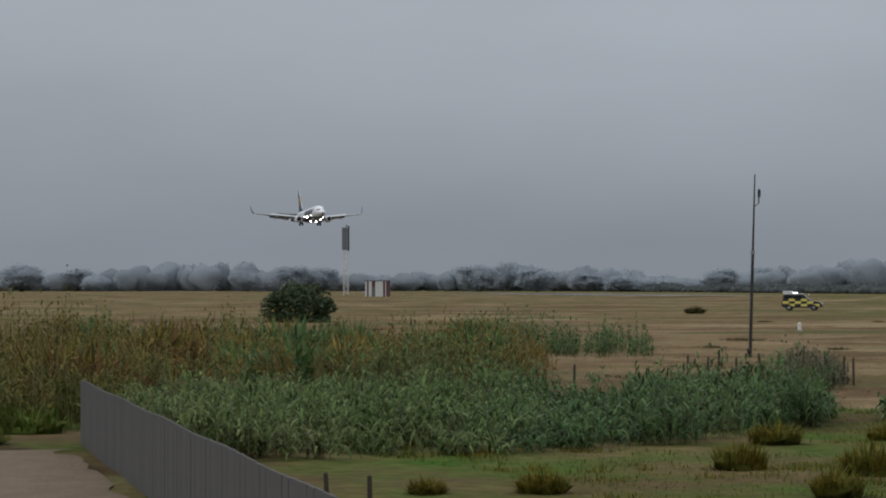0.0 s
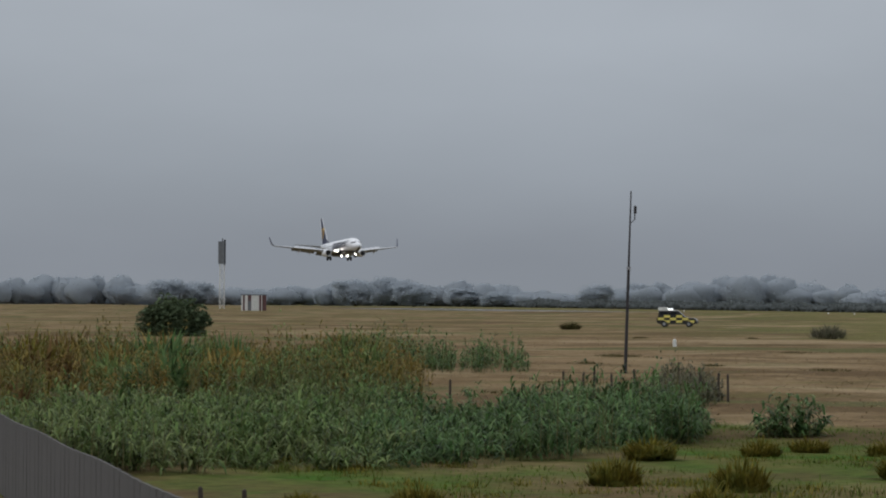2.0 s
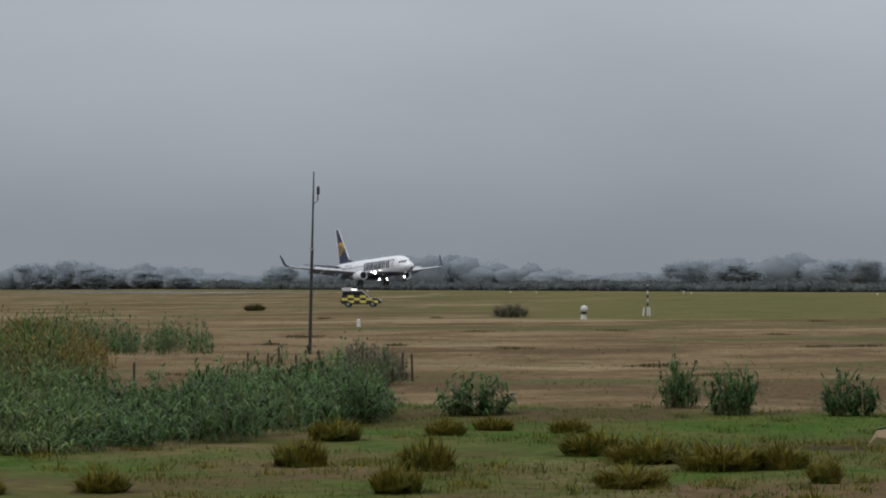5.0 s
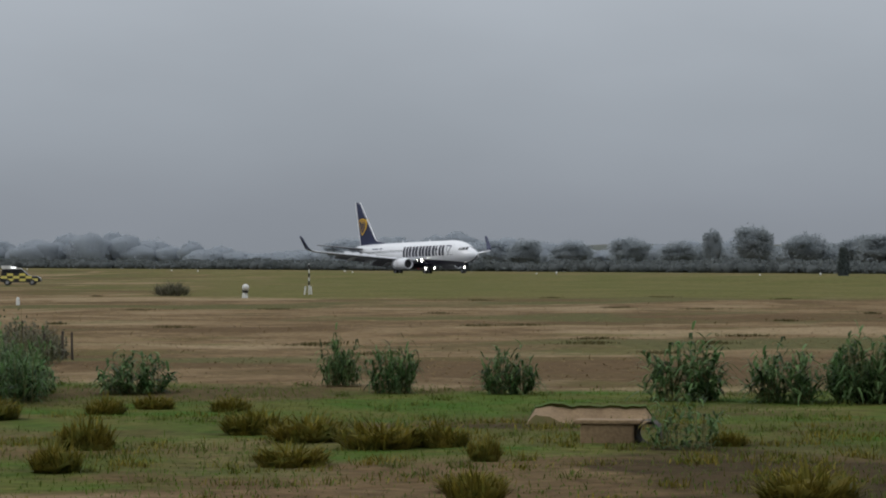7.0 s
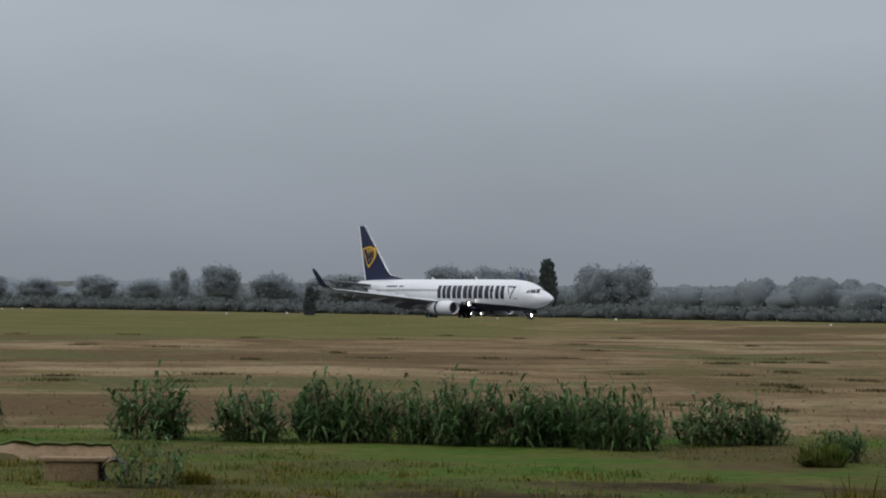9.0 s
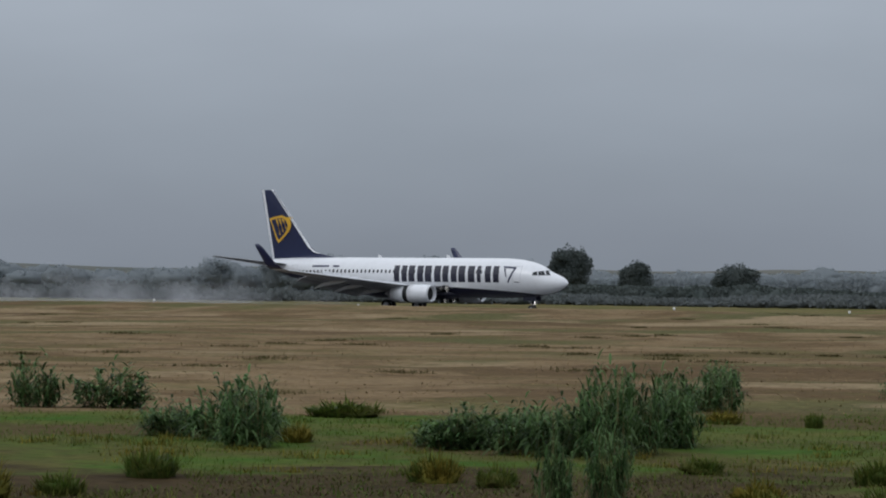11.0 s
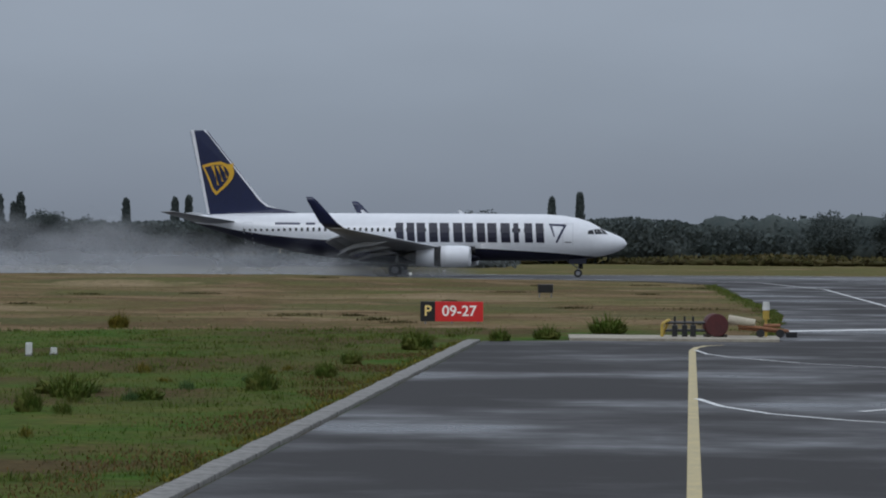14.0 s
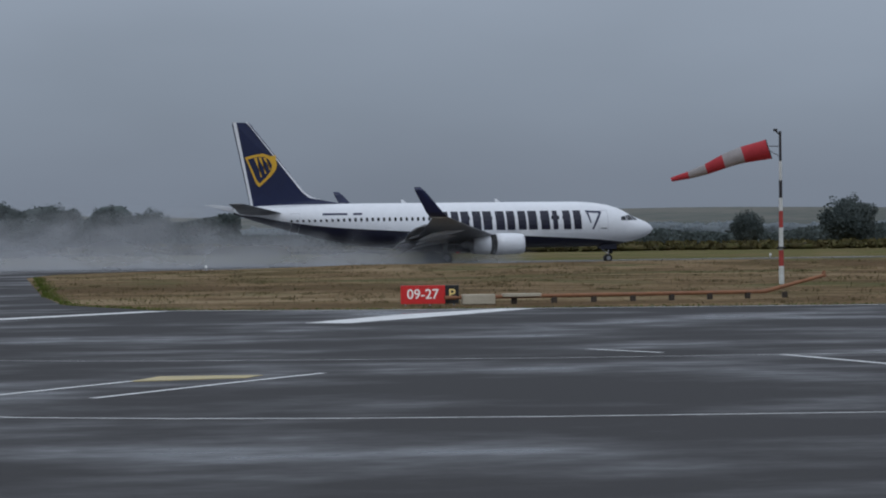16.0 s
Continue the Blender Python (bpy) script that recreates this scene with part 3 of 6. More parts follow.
def build_ground():
    far = [300, 360, 440, 540, 680, 860, 1100, 1400, 1800, 2400, 3200, 4600]
    xs = [-v for v in far[::-1]] + list(np.arange(-260, 120.1, 2.5)) + [130, 150, 180, 220] + far
    ys = [-v for v in far[::-1]] + [-200, -120, -60] + list(np.arange(-20, 340.1, 2.5)) + [350, 365, 390] + far[2:]
    nx, ny = len(xs), len(ys)
    verts, zone = [], []
    for y in ys:
        for x in xs:
            verts.append((x, y, sink(x, y)))
            d = math.hypot(x, y)
            g = min(1.0, max(0.0, 0.5 + (edge_y(x) - y) / 9.0)) if x < 2 else 0.0
            g *= min(1.0, max(0.0, (x + 96) / 8)) if y > 22 else 1.0
            o = 0.28
            if x > 0 or (x > -60 and y > 128):
                o = 0.38 if x < 3 else 0.24
            az = math.degrees(math.atan2(x, y))
            if y > 296:
                o = 0.5
            elif az < -45 and d > 150:
                o = float(np.interp(az, (-64, -59, -50, -45), (0.34, 0.72, 0.8, 0.3))) * min(1.0, max(0.3, (d - 225) / 60))
            if az < -65.5 and d < 84 and y > 9:
                g *= 0.74
            if d < 66 and -64 < az < -24:
                g *= 0.42 if d < 58 else 0.75
            s = 0.5 if d < 64 and -56 < az < -24 else 0.0
            if d < 60 and -48 < az < -28:
                s = 0.85
            if -9 < x < -6.5 and 36 < y < 90:
                s, g = 0.54 - 0.002 * (y - 36), g * 0.8
            if 66 < d < 76 and -28 < az < -17:
                s, g = 0.42, g * 0.7
            if az < -50 and d < 84:
                g *= 0.82
            # bare track left of the grey fence, mud by the drain, brown patch by the fence foot
            if x < -20 and y < 9.5 + (-33 - x) * 0.141 - 1.0:
                s = 0.9
            if (abs(y - (33.5 + (x + 40) * 0.1)) < 1.9 and -46 < x < -33) or math.hypot(x + 57.5, (y - 39.2)) < 1.8:
                s = 1.0
            zone.append((g, o, s, 1.0))
    faces = [(j * nx + i, j * nx + i + 1, (j + 1) * nx + i + 1, (j + 1) * nx + i) for j in range(ny - 1) for i in range(nx - 1)]
    me = mesh_of("ground", verts, faces, ground_material(), smooth=True)
    layer = me.color_attributes.new("zone", "FLOAT_COLOR", "POINT")
    layer.data.foreach_set("color", np.array(zone, dtype=np.float32).ravel())
    tagged(new("ground", me), "flat dry grass airfield with green turf near the apron", "ground", kind="structure")


build_ground()


def wet_asphalt(name, a, b, wet=0.35, scale=0.11):
    """Asphalt, dry-rough in part and wet-shiny in long streaks."""
    m = bpy.data.materials.new(name)
    m.use_nodes = True
    nt = m.node_tree
    N, L = nt.nodes.new, nt.links.new
    p = nt.nodes["Principled BSDF"]
    co, mp = N("ShaderNodeTexCoord"), N("ShaderNodeMapping")
    mp.inputs["Scale"].default_value = (0.8, 1.0, 1.0)
    L(co.outputs["Object"], mp.inputs[0])
    n1, n2 = N("ShaderNodeTexNoise"), N("ShaderNodeTexNoise")
    n1.inputs["Scale"].default_value, n1.inputs["Detail"].default_value = scale, 6
    n1.inputs["Roughness"].default_value = 0.6
    n2.inputs["Scale"].default_value, n2.inputs["Detail"].default_value = 9.0, 4
    L(mp.outputs[0], n1.inputs["Vector"])
    L(co.outputs["Object"], n2.inputs["Vector"])
    r = N("ShaderNodeMapRange")
    r.inputs["From Min"].default_value, r.inputs["From Max"].default_value = 0.44, 0.66
    L(n1.outputs["Fac"], r.inputs["Value"])
    c = N("ShaderNodeMix")
    c.data_type = "RGBA"
    c.inputs[6].default_value, c.inputs[7].default_value = (*a, 1), (*b, 1)
    L(n2.outputs["Fac"], c.inputs[0])
    L(c.outputs[2], p.inputs["Base Color"])
    rr = N("ShaderNodeMapRange")
    rr.inputs["To Min"].default_value, rr.inputs["To Max"].default_value = 0.9, wet
    L(r.outputs[0], rr.inputs["Value"])
    L(rr.outputs[0], p.inputs["Roughness"])
    bp = N("ShaderNodeBump")
    p.inputs["Specular IOR Level"].default_value = 0.28
    bp.inputs["Strength"].default_value, bp.inputs["Distance"].default_value = 0.35, 0.01
    L(n2.outputs["Fac"], bp.inputs["Height"])
    L(bp.outputs[0], p.inputs["Normal"])
    return m


ASPHALT = wet_asphalt("wet_apron_asphalt", (0.022, 0.0205, 0.0205), (0.04, 0.037, 0.037), 0.22)
RUNWAY = wet_asphalt("wet_runway_asphalt", (0.06, 0.06, 0.062), (0.09, 0.09, 0.092), 0.4, 0.05)
CONCRETE = mat("pale_concrete", (0.26, 0.25, 0.23), (0.12, 0.115, 0.105), rough=0.85, scale=0.9, bump=0.4)
PADCONCRETE = mat("cream_concrete", (0.4, 0.36, 0.28), (0.27, 0.24, 0.19), rough=0.85, scale=0.8, bump=0.3)
LINEWHITE = mat("worn_white_marking", (0.8, 0.8, 0.78), (0.5, 0.5, 0.49), rough=0.55, scale=1.5)
LINEYELLOW = mat("worn_yellow_marking", (0.5, 0.4, 0.17), (0.36, 0.3, 0.15), rough=0.55, scale=1.5)

apron_pts = [(-7.0, -60), (-7.0, 111.5), (-4.0, 112.5), (3.3, 112.5), (3.6, 124), (4.6, 150), (3.2, 200), (2.2, 240), (-3, 256), (-12, 263.4), (36, 263.4), (25, 250), (21.5, 236), (16.5, 172), (15.6, 152), (18.4, 140), (26, 135.5), (49, 130.5), (140, 118), (140, -60)]
tagged(slab("apron", apron_pts, -0.3, 0.0, ASPHALT), "dark wet asphalt apron and taxiway with puddle sheen", "apron", kind="structure")
tagged(slab("runway", [(-800, 263.3), (-800, 293.3), (900, 293.3), (900, 263.3)], -0.3, 0.006, RUNWAY), "wet grey asphalt runway", "runway", kind="structure")
markings = tagged(empty("markings"), "worn painted lines on the asphalt", "road marking", kind="structure")


def stripe(name, pts, w, material, z=0.004):
    """A painted line of width w along points in plan."""
    bm = bmesh.new()
    rows = []
    for i, p in enumerate(pts):
        a, b = Vector(pts[max(i - 1, 0)]), Vector(pts[min(i + 1, len(pts) - 1)])
        t = (b - a).normalized() * w / 2
        rows.append([bm.verts.new((p[0] - t.y, p[1] + t.x, z)), bm.verts.new((p[0] + t.y, p[1] - t.x, z))])
    for r, s in zip(rows, rows[1:]):
        bm.faces.new((r[0], r[1], s[1], s[0]))
    return part(name, bm, material, markings)


stripe("yellow_line", [(0.15, -20), (0.15, 44), (0.2, 73), (0.25, 103.5), (0.4, 106.5), (0.75, 108.2), (1.3, 109)], 0.22, LINEYELLOW)
stripe("thin_line", [(0.3, 73.2), (0.8, 70), (1.8, 67.2), (3.2, 65.2), (5.5, 63), (8.4, 61.4), (11.5, 60.2), (15.3, 59.2), (22, 58), (40, 56.5), (80, 55)], 0.16, LINEWHITE, 0.008)
stripe("thin_line", [(0.35, 104.0), (0.7, 100.6), (1.4, 98.2), (3.4, 94), (6.1, 91), (9.5, 88.6), (13.5, 87), (22, 84.5), (45, 82), (80, 80)], 0.12, LINEWHITE, 0.008)
stripe("dash_line", [(3.7, 68.3), (6.5, 72.4), (9.8, 77.0)], 0.22, LINEWHITE, 0.012)
stripe("dash_line", [(7.7, 69.3), (11.2, 74.2), (14.5, 78.6)], 0.22, LINEWHITE, 0.012)
slab("arrow_patch", [(9.4, 76.4), (12.3, 77.0), (12.9, 78.2), (10.4, 78.6)], 0.0, 0.016, LINEYELLOW, markings)
stripe("dash_line", [(24.4, 90.1), (25.6, 86.6)], 0.22, LINEWHITE)
stripe("dash_line", [(28.2, 83.9), (28.9, 76.5), (29.4, 70)], 0.25, LINEWHITE)
stripe("hold_line", [(3.7, 125.2), (10.9, 130.6), (18.3, 138.6)], 1.3, LINEWHITE)
stripe("hold_line", [(18.6, 139.2), (27, 134.8), (49, 129.8), (100, 122)], 0.35, LINEWHITE)
stripe("lead_line", [(10.9, 136.5), (10.6, 170), (9.6, 222), (6, 250), (-4, 268)], 0.2, LINEWHITE)
slab("white_patch", [(21.2, 118.6), (22.6, 117.4), (27.5, 124.0), (33.6, 132.8), (32.4, 133.4), (26.5, 127)], 0.0, 0.014, LINEWHITE, markings)
for y in (264.3, 292.3):
    stripe("runway_edge_line", [(-790, y), (-5, y)], 0.45, LINEWHITE, 0.012)
    stripe("runway_edge_line", [(12 if y < 270 else -5, y), (900, y)], 0.45, LINEWHITE, 0.012)
for k in range(27):
    x = -750 + 50 * k
    stripe("centre_dash", [(x, 278.3), (x + 30, 278.3)], 0.5, LINEWHITE, 0.012)

# concrete kerb slabs along the apron
kerb = tagged(empty("kerb"), "pale worn concrete kerb along the apron", "kerb", kind="structure")
seg = None
for k in range(44):
    y = 42.0 + k * 1.58
    if seg is None:
        bm = bmesh.new()
        box(bm, -0.24, 0.22, 0, 1.565, -0.2, 0.06, 0.025)
        seg = part("kerb_stone", bm, CONCRETE, kerb)
        data = seg.data
    else:
        seg = piece("kerb_stone", data, kerb)
    seg.location, seg.rotation_euler = (-7.3 + 0.012 * math.sin(k * 2.1), y, 0.006 * math.sin(k * 1.7)), (0.003 * math.sin(k * 2.7), 0.004 * math.sin(k * 1.3), 0.003 * math.sin(k * 3.3))
tagged(slab("concrete_pad", [(-4.0, 112.6), (3.3, 112.6), (3.4, 116.6), (-4.2, 116.8)], -0.2, 0.09, PADCONCRETE), "pale concrete pad at the apron edge", "concrete pad", kind="structure")

# ------------------------------------------------------------------ vegetation
# tall reed clumps: x, y, height, width
REEDS_A = [
    (-77.3, 38.6, 1.14, 1.67), (-77.3, 45.0, 1.49, 1.1), (-73.3, 44.3, 1.5, 1.2), (-71.6, 46.8, 1.25, 1.35),
    (-66.2, 48.7, 1.69, 1.87), (-64.0, 50.2, 1.57, 1.71), (-62.9, 51.8, 1.66, 1.72),
    (-63.4, 52.0, 1.75, 1.29), (-61.2, 53.0, 1.66, 1.42), (-59.6, 53.4, 1.73, 1.55), (-58.7, 54.5, 1.73, 1.55),
    (-57.8, 55.5, 1.63, 1.55), (-55.4, 55.1, 1.58, 1.37),
]

# reed clumps, middle
REEDS_B = [
    (-55.6, 58.1, 1.27, 1.7), (-54.9, 59.2, 1.13, 1.28), (-48.2, 54.6, 0.9, 1.02), (-57.1, 67.7, 1.4, 1.4),
    (-55.9, 69.5, 1.25, 2.04), (-45.3, 58.6, 0.91, 1.43), (-41.4, 56.2, 1.53, 1.35), (-37.6, 58.9, 0.86, 1.47),
    (-36.7, 59.8, 0.98, 1.6), (-34.1, 59.1, 1.86, 1.08), (-34.2, 61.9, 1.61, 1.24), (-47.6, 89.6, 1.07, 1.07), (-44.4, 81.0, 1.13, 1.3),
]

# sparse reed clumps
REEDS_C = [
    (-46.5, 87.4, 1.13, 1.04), (-31.3, 80.9, 1.22, 1.67), (-24.6, 60.3, 0.74, 0.46), (-23.4, 67.4, 0.94, 1.25),
    (-42.1, 90.5, 0.96, 0.88), (-42.4, 96.2, 0.74, 1.11), (-48.3, 35.5, 1.27, 1.27),
]

# low golden shrubs: x, y, height, width
SHRUBS_A = [
    (-58.8, 25.5, 0.56, 0.9), (-66.5, 29.7, 0.45, 1.02), (-67.8, 33.1, 0.4, 0.79), (-69.8, 35.4, 0.34, 0.82),
    (-67.8, 36.4, 0.36, 0.81), (-56.1, 27.0, 0.6, 0.87), (-50.7, 23.8, 0.47, 0.79), (-53.2, 19.3, 0.4, 0.79),
    (-53.6, 17.3, 0.28, 0.59), (-58.2, 31.6, 0.41, 0.7), (-58.3, 31.9, 0.47, 1.17), (-55.2, 31.4, 0.5, 1.34),
    (-52.2, 31.3, 0.53, 1.39), (-49.7, 27.9, 0.38, 1.1), (-51.7, 32.3, 0.43, 0.86), (-47.9, 30.8, 0.4, 0.5),
    (-42.8, 27.3, 0.31, 0.89), (-38.0, 30.2, 0.51, 1.28), (-40.8, 26.1, 0.47, 0.76), (-48.7, 36.8, 0.27, 0.64),
]

# low shrubs, middle
SHRUBS_B = [
    (-46.9, 52.5, 0.53, 0.99), (-35.6, 40.7, 0.71, 1.14), (-35.5, 42.8, 0.39, 0.78), (-36.9, 47.1, 0.52, 0.94),
    (-31.9, 49.1, 0.51, 0.82), (-30.3, 48.6, 0.4, 0.7), (-48.3, 69.8, 0.45, 1.79), (-41.6, 58.3, 0.44, 0.63),
    (-32.1, 49.2, 0.46, 0.82), (-23.4, 51.3, 0.4, 0.5), (-23.8, 46.1, 0.41, 0.82), (-23.3, 54.1, 0.31, 0.41),
    (-36.2, 73.1, 0.39, 0.43), (-31.8, 71.5, 0.32, 0.41), (-29.2, 54.2, 0.32, 0.76), (-19.3, 45.5, 0.52, 1.04),
    (-39.1, 73.7, 0.37, 0.88), (-24.9, 52.9, 0.46, 0.82), (-23.6, 51.9, 0.4, 0.6), (-23.5, 54.7, 0.31, 0.37),
    (-18.2, 47.2, 0.4, 0.8), (-17.3, 54.7, 0.45, 0.81),
]

# green tussocks beside the apron
SHRUBS_C = [
    (-13.8, 47.2, 0.39, 0.69), (-18.6, 68.0, 0.56, 1.48), (-12.9, 49.4, 0.54, 0.45), (-11.8, 48.6, 0.61, 0.7),
    (-13.7, 66.6, 0.54, 0.6), (-12.8, 49.1, 0.53, 0.27), (-11.6, 48.2, 0.52, 0.7), (-13.8, 47.0, 0.47, 0.52),
    (-12.2, 54.9, 0.35, 0.39), (-14.3, 74.0, 0.46, 1.59), (-10.1, 76.6, 0.47, 0.81), (-9.3, 83.2, 0.44, 0.59),
    (-13.9, 72.2, 0.52, 1.03), (-12.0, 71.5, 0.32, 0.76), (-10.1, 76.1, 0.47, 0.67), (-9.5, 91.7, 0.44, 0.65),
    (-8.6, 103.7, 0.55, 1.1), (-9.4, 84.2, 0.37, 0.59), (-6.4, 111.6, 0.49, 0.78), (-8.6, 103.3, 0.64, 1.09),
    (-4.9, 114.7, 0.5, 1.01), (-2.9, 121.4, 0.75, 1.49),
]

# far trees: x, y, height, crown width
TREES_A = [
    (-982.0, 186.0, 8.8, 12.3), (-1028.0, 213.0, 7.6, 11.1), (-948.0, 249.0, 6.6, 8.6), (-963.0, 268.0, 8.1, 12.3),
    (-971.0, 279.0, 7.7, 8.9), (-927.0, 316.0, 8.3, 10.3), (-944.0, 330.0, 9.2, 7.9), (-903.0, 326.0, 7.2, 10.1),
    (-916.0, 347.0, 6.2, 9.5), (-885.0, 346.0, 4.9, 8.3), (-865.0, 369.0, 7.0, 8.2), (-915.0, 404.0, 7.6, 7.0),
    (-886.0, 418.0, 6.3, 10.3), (-777.0, 454.0, 7.8, 11.1), (-769.0, 467.0, 6.9, 11.1), (-713.0, 462.0, 7.2, 7.5),
    (-717.0, 474.0, 6.6, 7.5), (-694.0, 473.0, 7.1, 8.8), (-669.0, 474.0, 7.5, 7.9),
]

# trees on the middle stretch
TREES_B = [
    (-667.0, 441.0, 7.1, 7.0), (-661.0, 451.0, 6.3, 8.4), (-636.0, 451.0, 7.3, 7.5), (-629.0, 461.0, 6.6, 6.8),
    (-608.0, 455.0, 9.2, 4.0), (-587.0, 451.0, 9.9, 7.8), (-595.0, 473.0, 8.2, 9.3), (-587.0, 482.0, 7.6, 8.0),
    (-536.0, 450.0, 7.8, 13.5), (-479.0, 425.0, 9.4, 7.9), (-474.0, 430.0, 9.2, 7.9), (-470.0, 435.0, 9.1, 7.9),
    (-445.0, 432.0, 9.6, 6.5), (-440.0, 437.0, 9.8, 7.6), (-337.0, 447.0, 6.6, 5.9), (-328.0, 454.0, 7.1, 4.9),
    (-320.0, 459.0, 7.1, 4.9), (-317.0, 462.0, 6.5, 4.9), (-301.0, 473.0, 6.5, 3.9), (-292.0, 478.0, 6.6, 4.9),
]

# trees across the runway
TREES_C = [
    (-265.0, 447.0, 8.6, 5.3), (-266.0, 470.0, 6.3, 4.7), (-261.0, 496.0, 6.1, 5.9), (-188.0, 528.0, 7.4, 3.9),
    (-185.0, 529.0, 8.4, 4.9), (-181.0, 530.0, 8.1, 4.4), (-176.0, 532.0, 7.9, 4.4), (-107.0, 458.0, 6.2, 4.9),
    (-101.0, 449.0, 6.8, 5.7), (-98.0, 449.0, 6.5, 4.8), (-90.0, 451.0, 6.7, 5.7), (-91.0, 451.0, 6.7, 5.7),
    (-85.0, 452.0, 5.9, 4.8), (-65.0, 435.0, 6.1, 5.4), (-59.0, 436.0, 6.5, 5.4), (-53.0, 437.0, 6.1, 5.4),
    (-46.0, 428.0, 6.2, 6.0),
]

# trees near the taxiway
TREES_D = [
    (-45.0, 438.0, 6.2, 4.6), (-38.0, 428.0, 5.5, 5.3), (-29.0, 419.0, 6.5, 5.9), (-26.0, 419.0, 6.8, 6.6),
    (-22.0, 419.0, 5.3, 4.4), (-17.0, 400.0, 2.8, 4.2), (-11.0, 400.0, 3.9, 4.9), (19.0, 430.0, 7.0, 5.3),
    (29.0, 429.0, 7.1, 6.8), (36.0, 429.0, 7.0, 5.3), (30.0, 369.0, 5.1, 4.5), (34.0, 368.0, 5.0, 5.8),
    (44.0, 438.0, 6.6, 4.6), (51.0, 437.0, 6.4, 4.6), (57.0, 436.0, 6.0, 4.6), (107.0, 509.0, 6.4, 4.6),
    (111.0, 508.0, 6.7, 5.5), (124.0, 484.0, 6.5, 6.1), (142.0, 395.0, 6.7, 5.5), (133.0, 409.0, 5.0, 3.6),
]

# slim columnar trees
POPLARS = [
    (-101.0, 469.0, 8.7, 1.5), (-99.0, 470.0, 7.7, 1.3), (-98.0, 470.0, 8.9, 1.5), (-81.0, 463.0, 8.2, 1.3),
    (-74.0, 464.0, 8.3, 1.3), (-72.0, 464.0, 8.6, 1.3), (-19.0, 460.0, 8.5, 1.3), (-15.0, 460.0, 9.2, 1.3),
    (-407.0, 384.0, 9.1, 2.8), (-326.0, 265.0, 4.1, 1.3),
]

# dense reed stand in the turf
REEDS_D = [
    (-43.1, 58.0, 1.48, 1.65), (-43.6, 59.8, 1.23, 0.91), (-38.6, 59.4, 0.72, 0.99), (-37.3, 59.2, 1.01, 1.35), (-35.4, 57.8, 1.15, 1.31), (-34.4, 57.7, 1.3, 1.42),
    (-33.3, 57.7, 1.85, 1.29), (-33.4, 59.2, 1.93, 1.19), (-33.9, 61.6, 1.57, 1.11), (-42.8, 80.3, 1.26, 1.28), (-26.4, 44.1, 1.4, 0.62), (-25.7, 44.6, 1.55, 0.66),
]

# loose tussocks of upright grass
SPIKES = [
    (-25.1, 53.0, 0.48, 0.62), (-24.1, 52.3, 0.38, 0.51), (-24.1, 55.1, 0.34, 0.37), (-20.0, 46.3, 0.53, 0.97), (-20.3, 46.0, 0.41, 0.53), (-19.6, 47.8, 0.41, 0.36),
    (-18.6, 47.5, 0.54, 0.72), (-18.1, 52.7, 0.29, 0.39), (-20.8, 58.7, 0.22, 0.77), (-17.6, 54.9, 0.44, 0.91), (-19.1, 57.5, 0.58, 0.74), (-19.2, 62.4, 0.49, 1.03),
    (-13.9, 46.8, 0.51, 0.51), (-17.0, 58.3, 0.21, 0.64), (-19.1, 68.4, 0.56, 1.12), (-13.2, 49.6, 0.59, 0.36), (-12.0, 48.8, 0.62, 0.62), (-13.9, 55.2, 0.35, 0.4),
    (-12.5, 54.6, 0.41, 0.3), (-11.9, 57.6, 0.36, 0.31), (-21.8, 57.9, 0.15, 0.65), (-20.3, 43.8, 0.42, 1.02),
]


LEAF = mat("reed_leaf", (0.055, 0.112, 0.036), (0.11, 0.16, 0.062), rough=0.55, scale=0.5, island=0.78, trans=0.4, spec=0.12)
LEAFPALE = mat("pale_reed_leaf", (0.08, 0.14, 0.04), (0.155, 0.185, 0.07), rough=0.55, scale=0.4, island=0.75, trans=0.4, spec=0.12)
LEAFDRY = mat("dry_olive_leaf", (0.19, 0.125, 0.036), (0.075, 0.1, 0.024), rough=0.7, scale=0.09, island=0.5, trans=0.25, spec=0.08)
LEAFGOLD = mat("golden_thicket_leaf", (0.22, 0.155, 0.048), (0.15, 0.125, 0.036), rough=0.7, scale=0.15, island=0.5, trans=0.3, spec=0.08)
LEAFRUST = mat("rusty_weed_leaf", (0.145, 0.082, 0.032), (0.085, 0.062, 0.025), rough=0.75, scale=0.3, island=0.4, trans=0.2, spec=0.08)
GREYREED = mat("grey_dry_reed", (0.15, 0.135, 0.095), (0.1, 0.105, 0.062), rough=0.75, scale=0.4, island=0.4, trans=0.35, spec=0.08)
STALK = mat("reed_stalk", (0.19, 0.17, 0.08), (0.13, 0.13, 0.055), rough=0.7, island=0.3, spec=0.08)
SHRUB = mat("golden_shrub", (0.175, 0.135, 0.022), (0.085, 0.095, 0.018), rough=0.75, scale=0.7, island=0.5, trans=0.25, spec=0.08)
TUFT = mat("green_tussock", (0.062, 0.105, 0.016), (0.12, 0.12, 0.03), rough=0.7, scale=0.6, island=0.45, trans=0.25, spec=0.08)
TURF = mat("turf_blades", (0.058, 0.128, 0.013), (0.11, 0.114, 0.026), rough=0.7, scale=0.12, island=0.3, trans=0.25, spec=0.08)
STRAW = mat("straw_blades", (0.235, 0.17, 0.086), (0.135, 0.096, 0.044), rough=0.85, scale=0.11, island=0.18, trans=0.2, spec=0.08)
ISLE = mat("island_grass_blades", (0.16, 0.112, 0.058), (0.085, 0.078, 0.03), rough=0.85, scale=0.14, island=0.2, trans=0.2, spec=0.06)
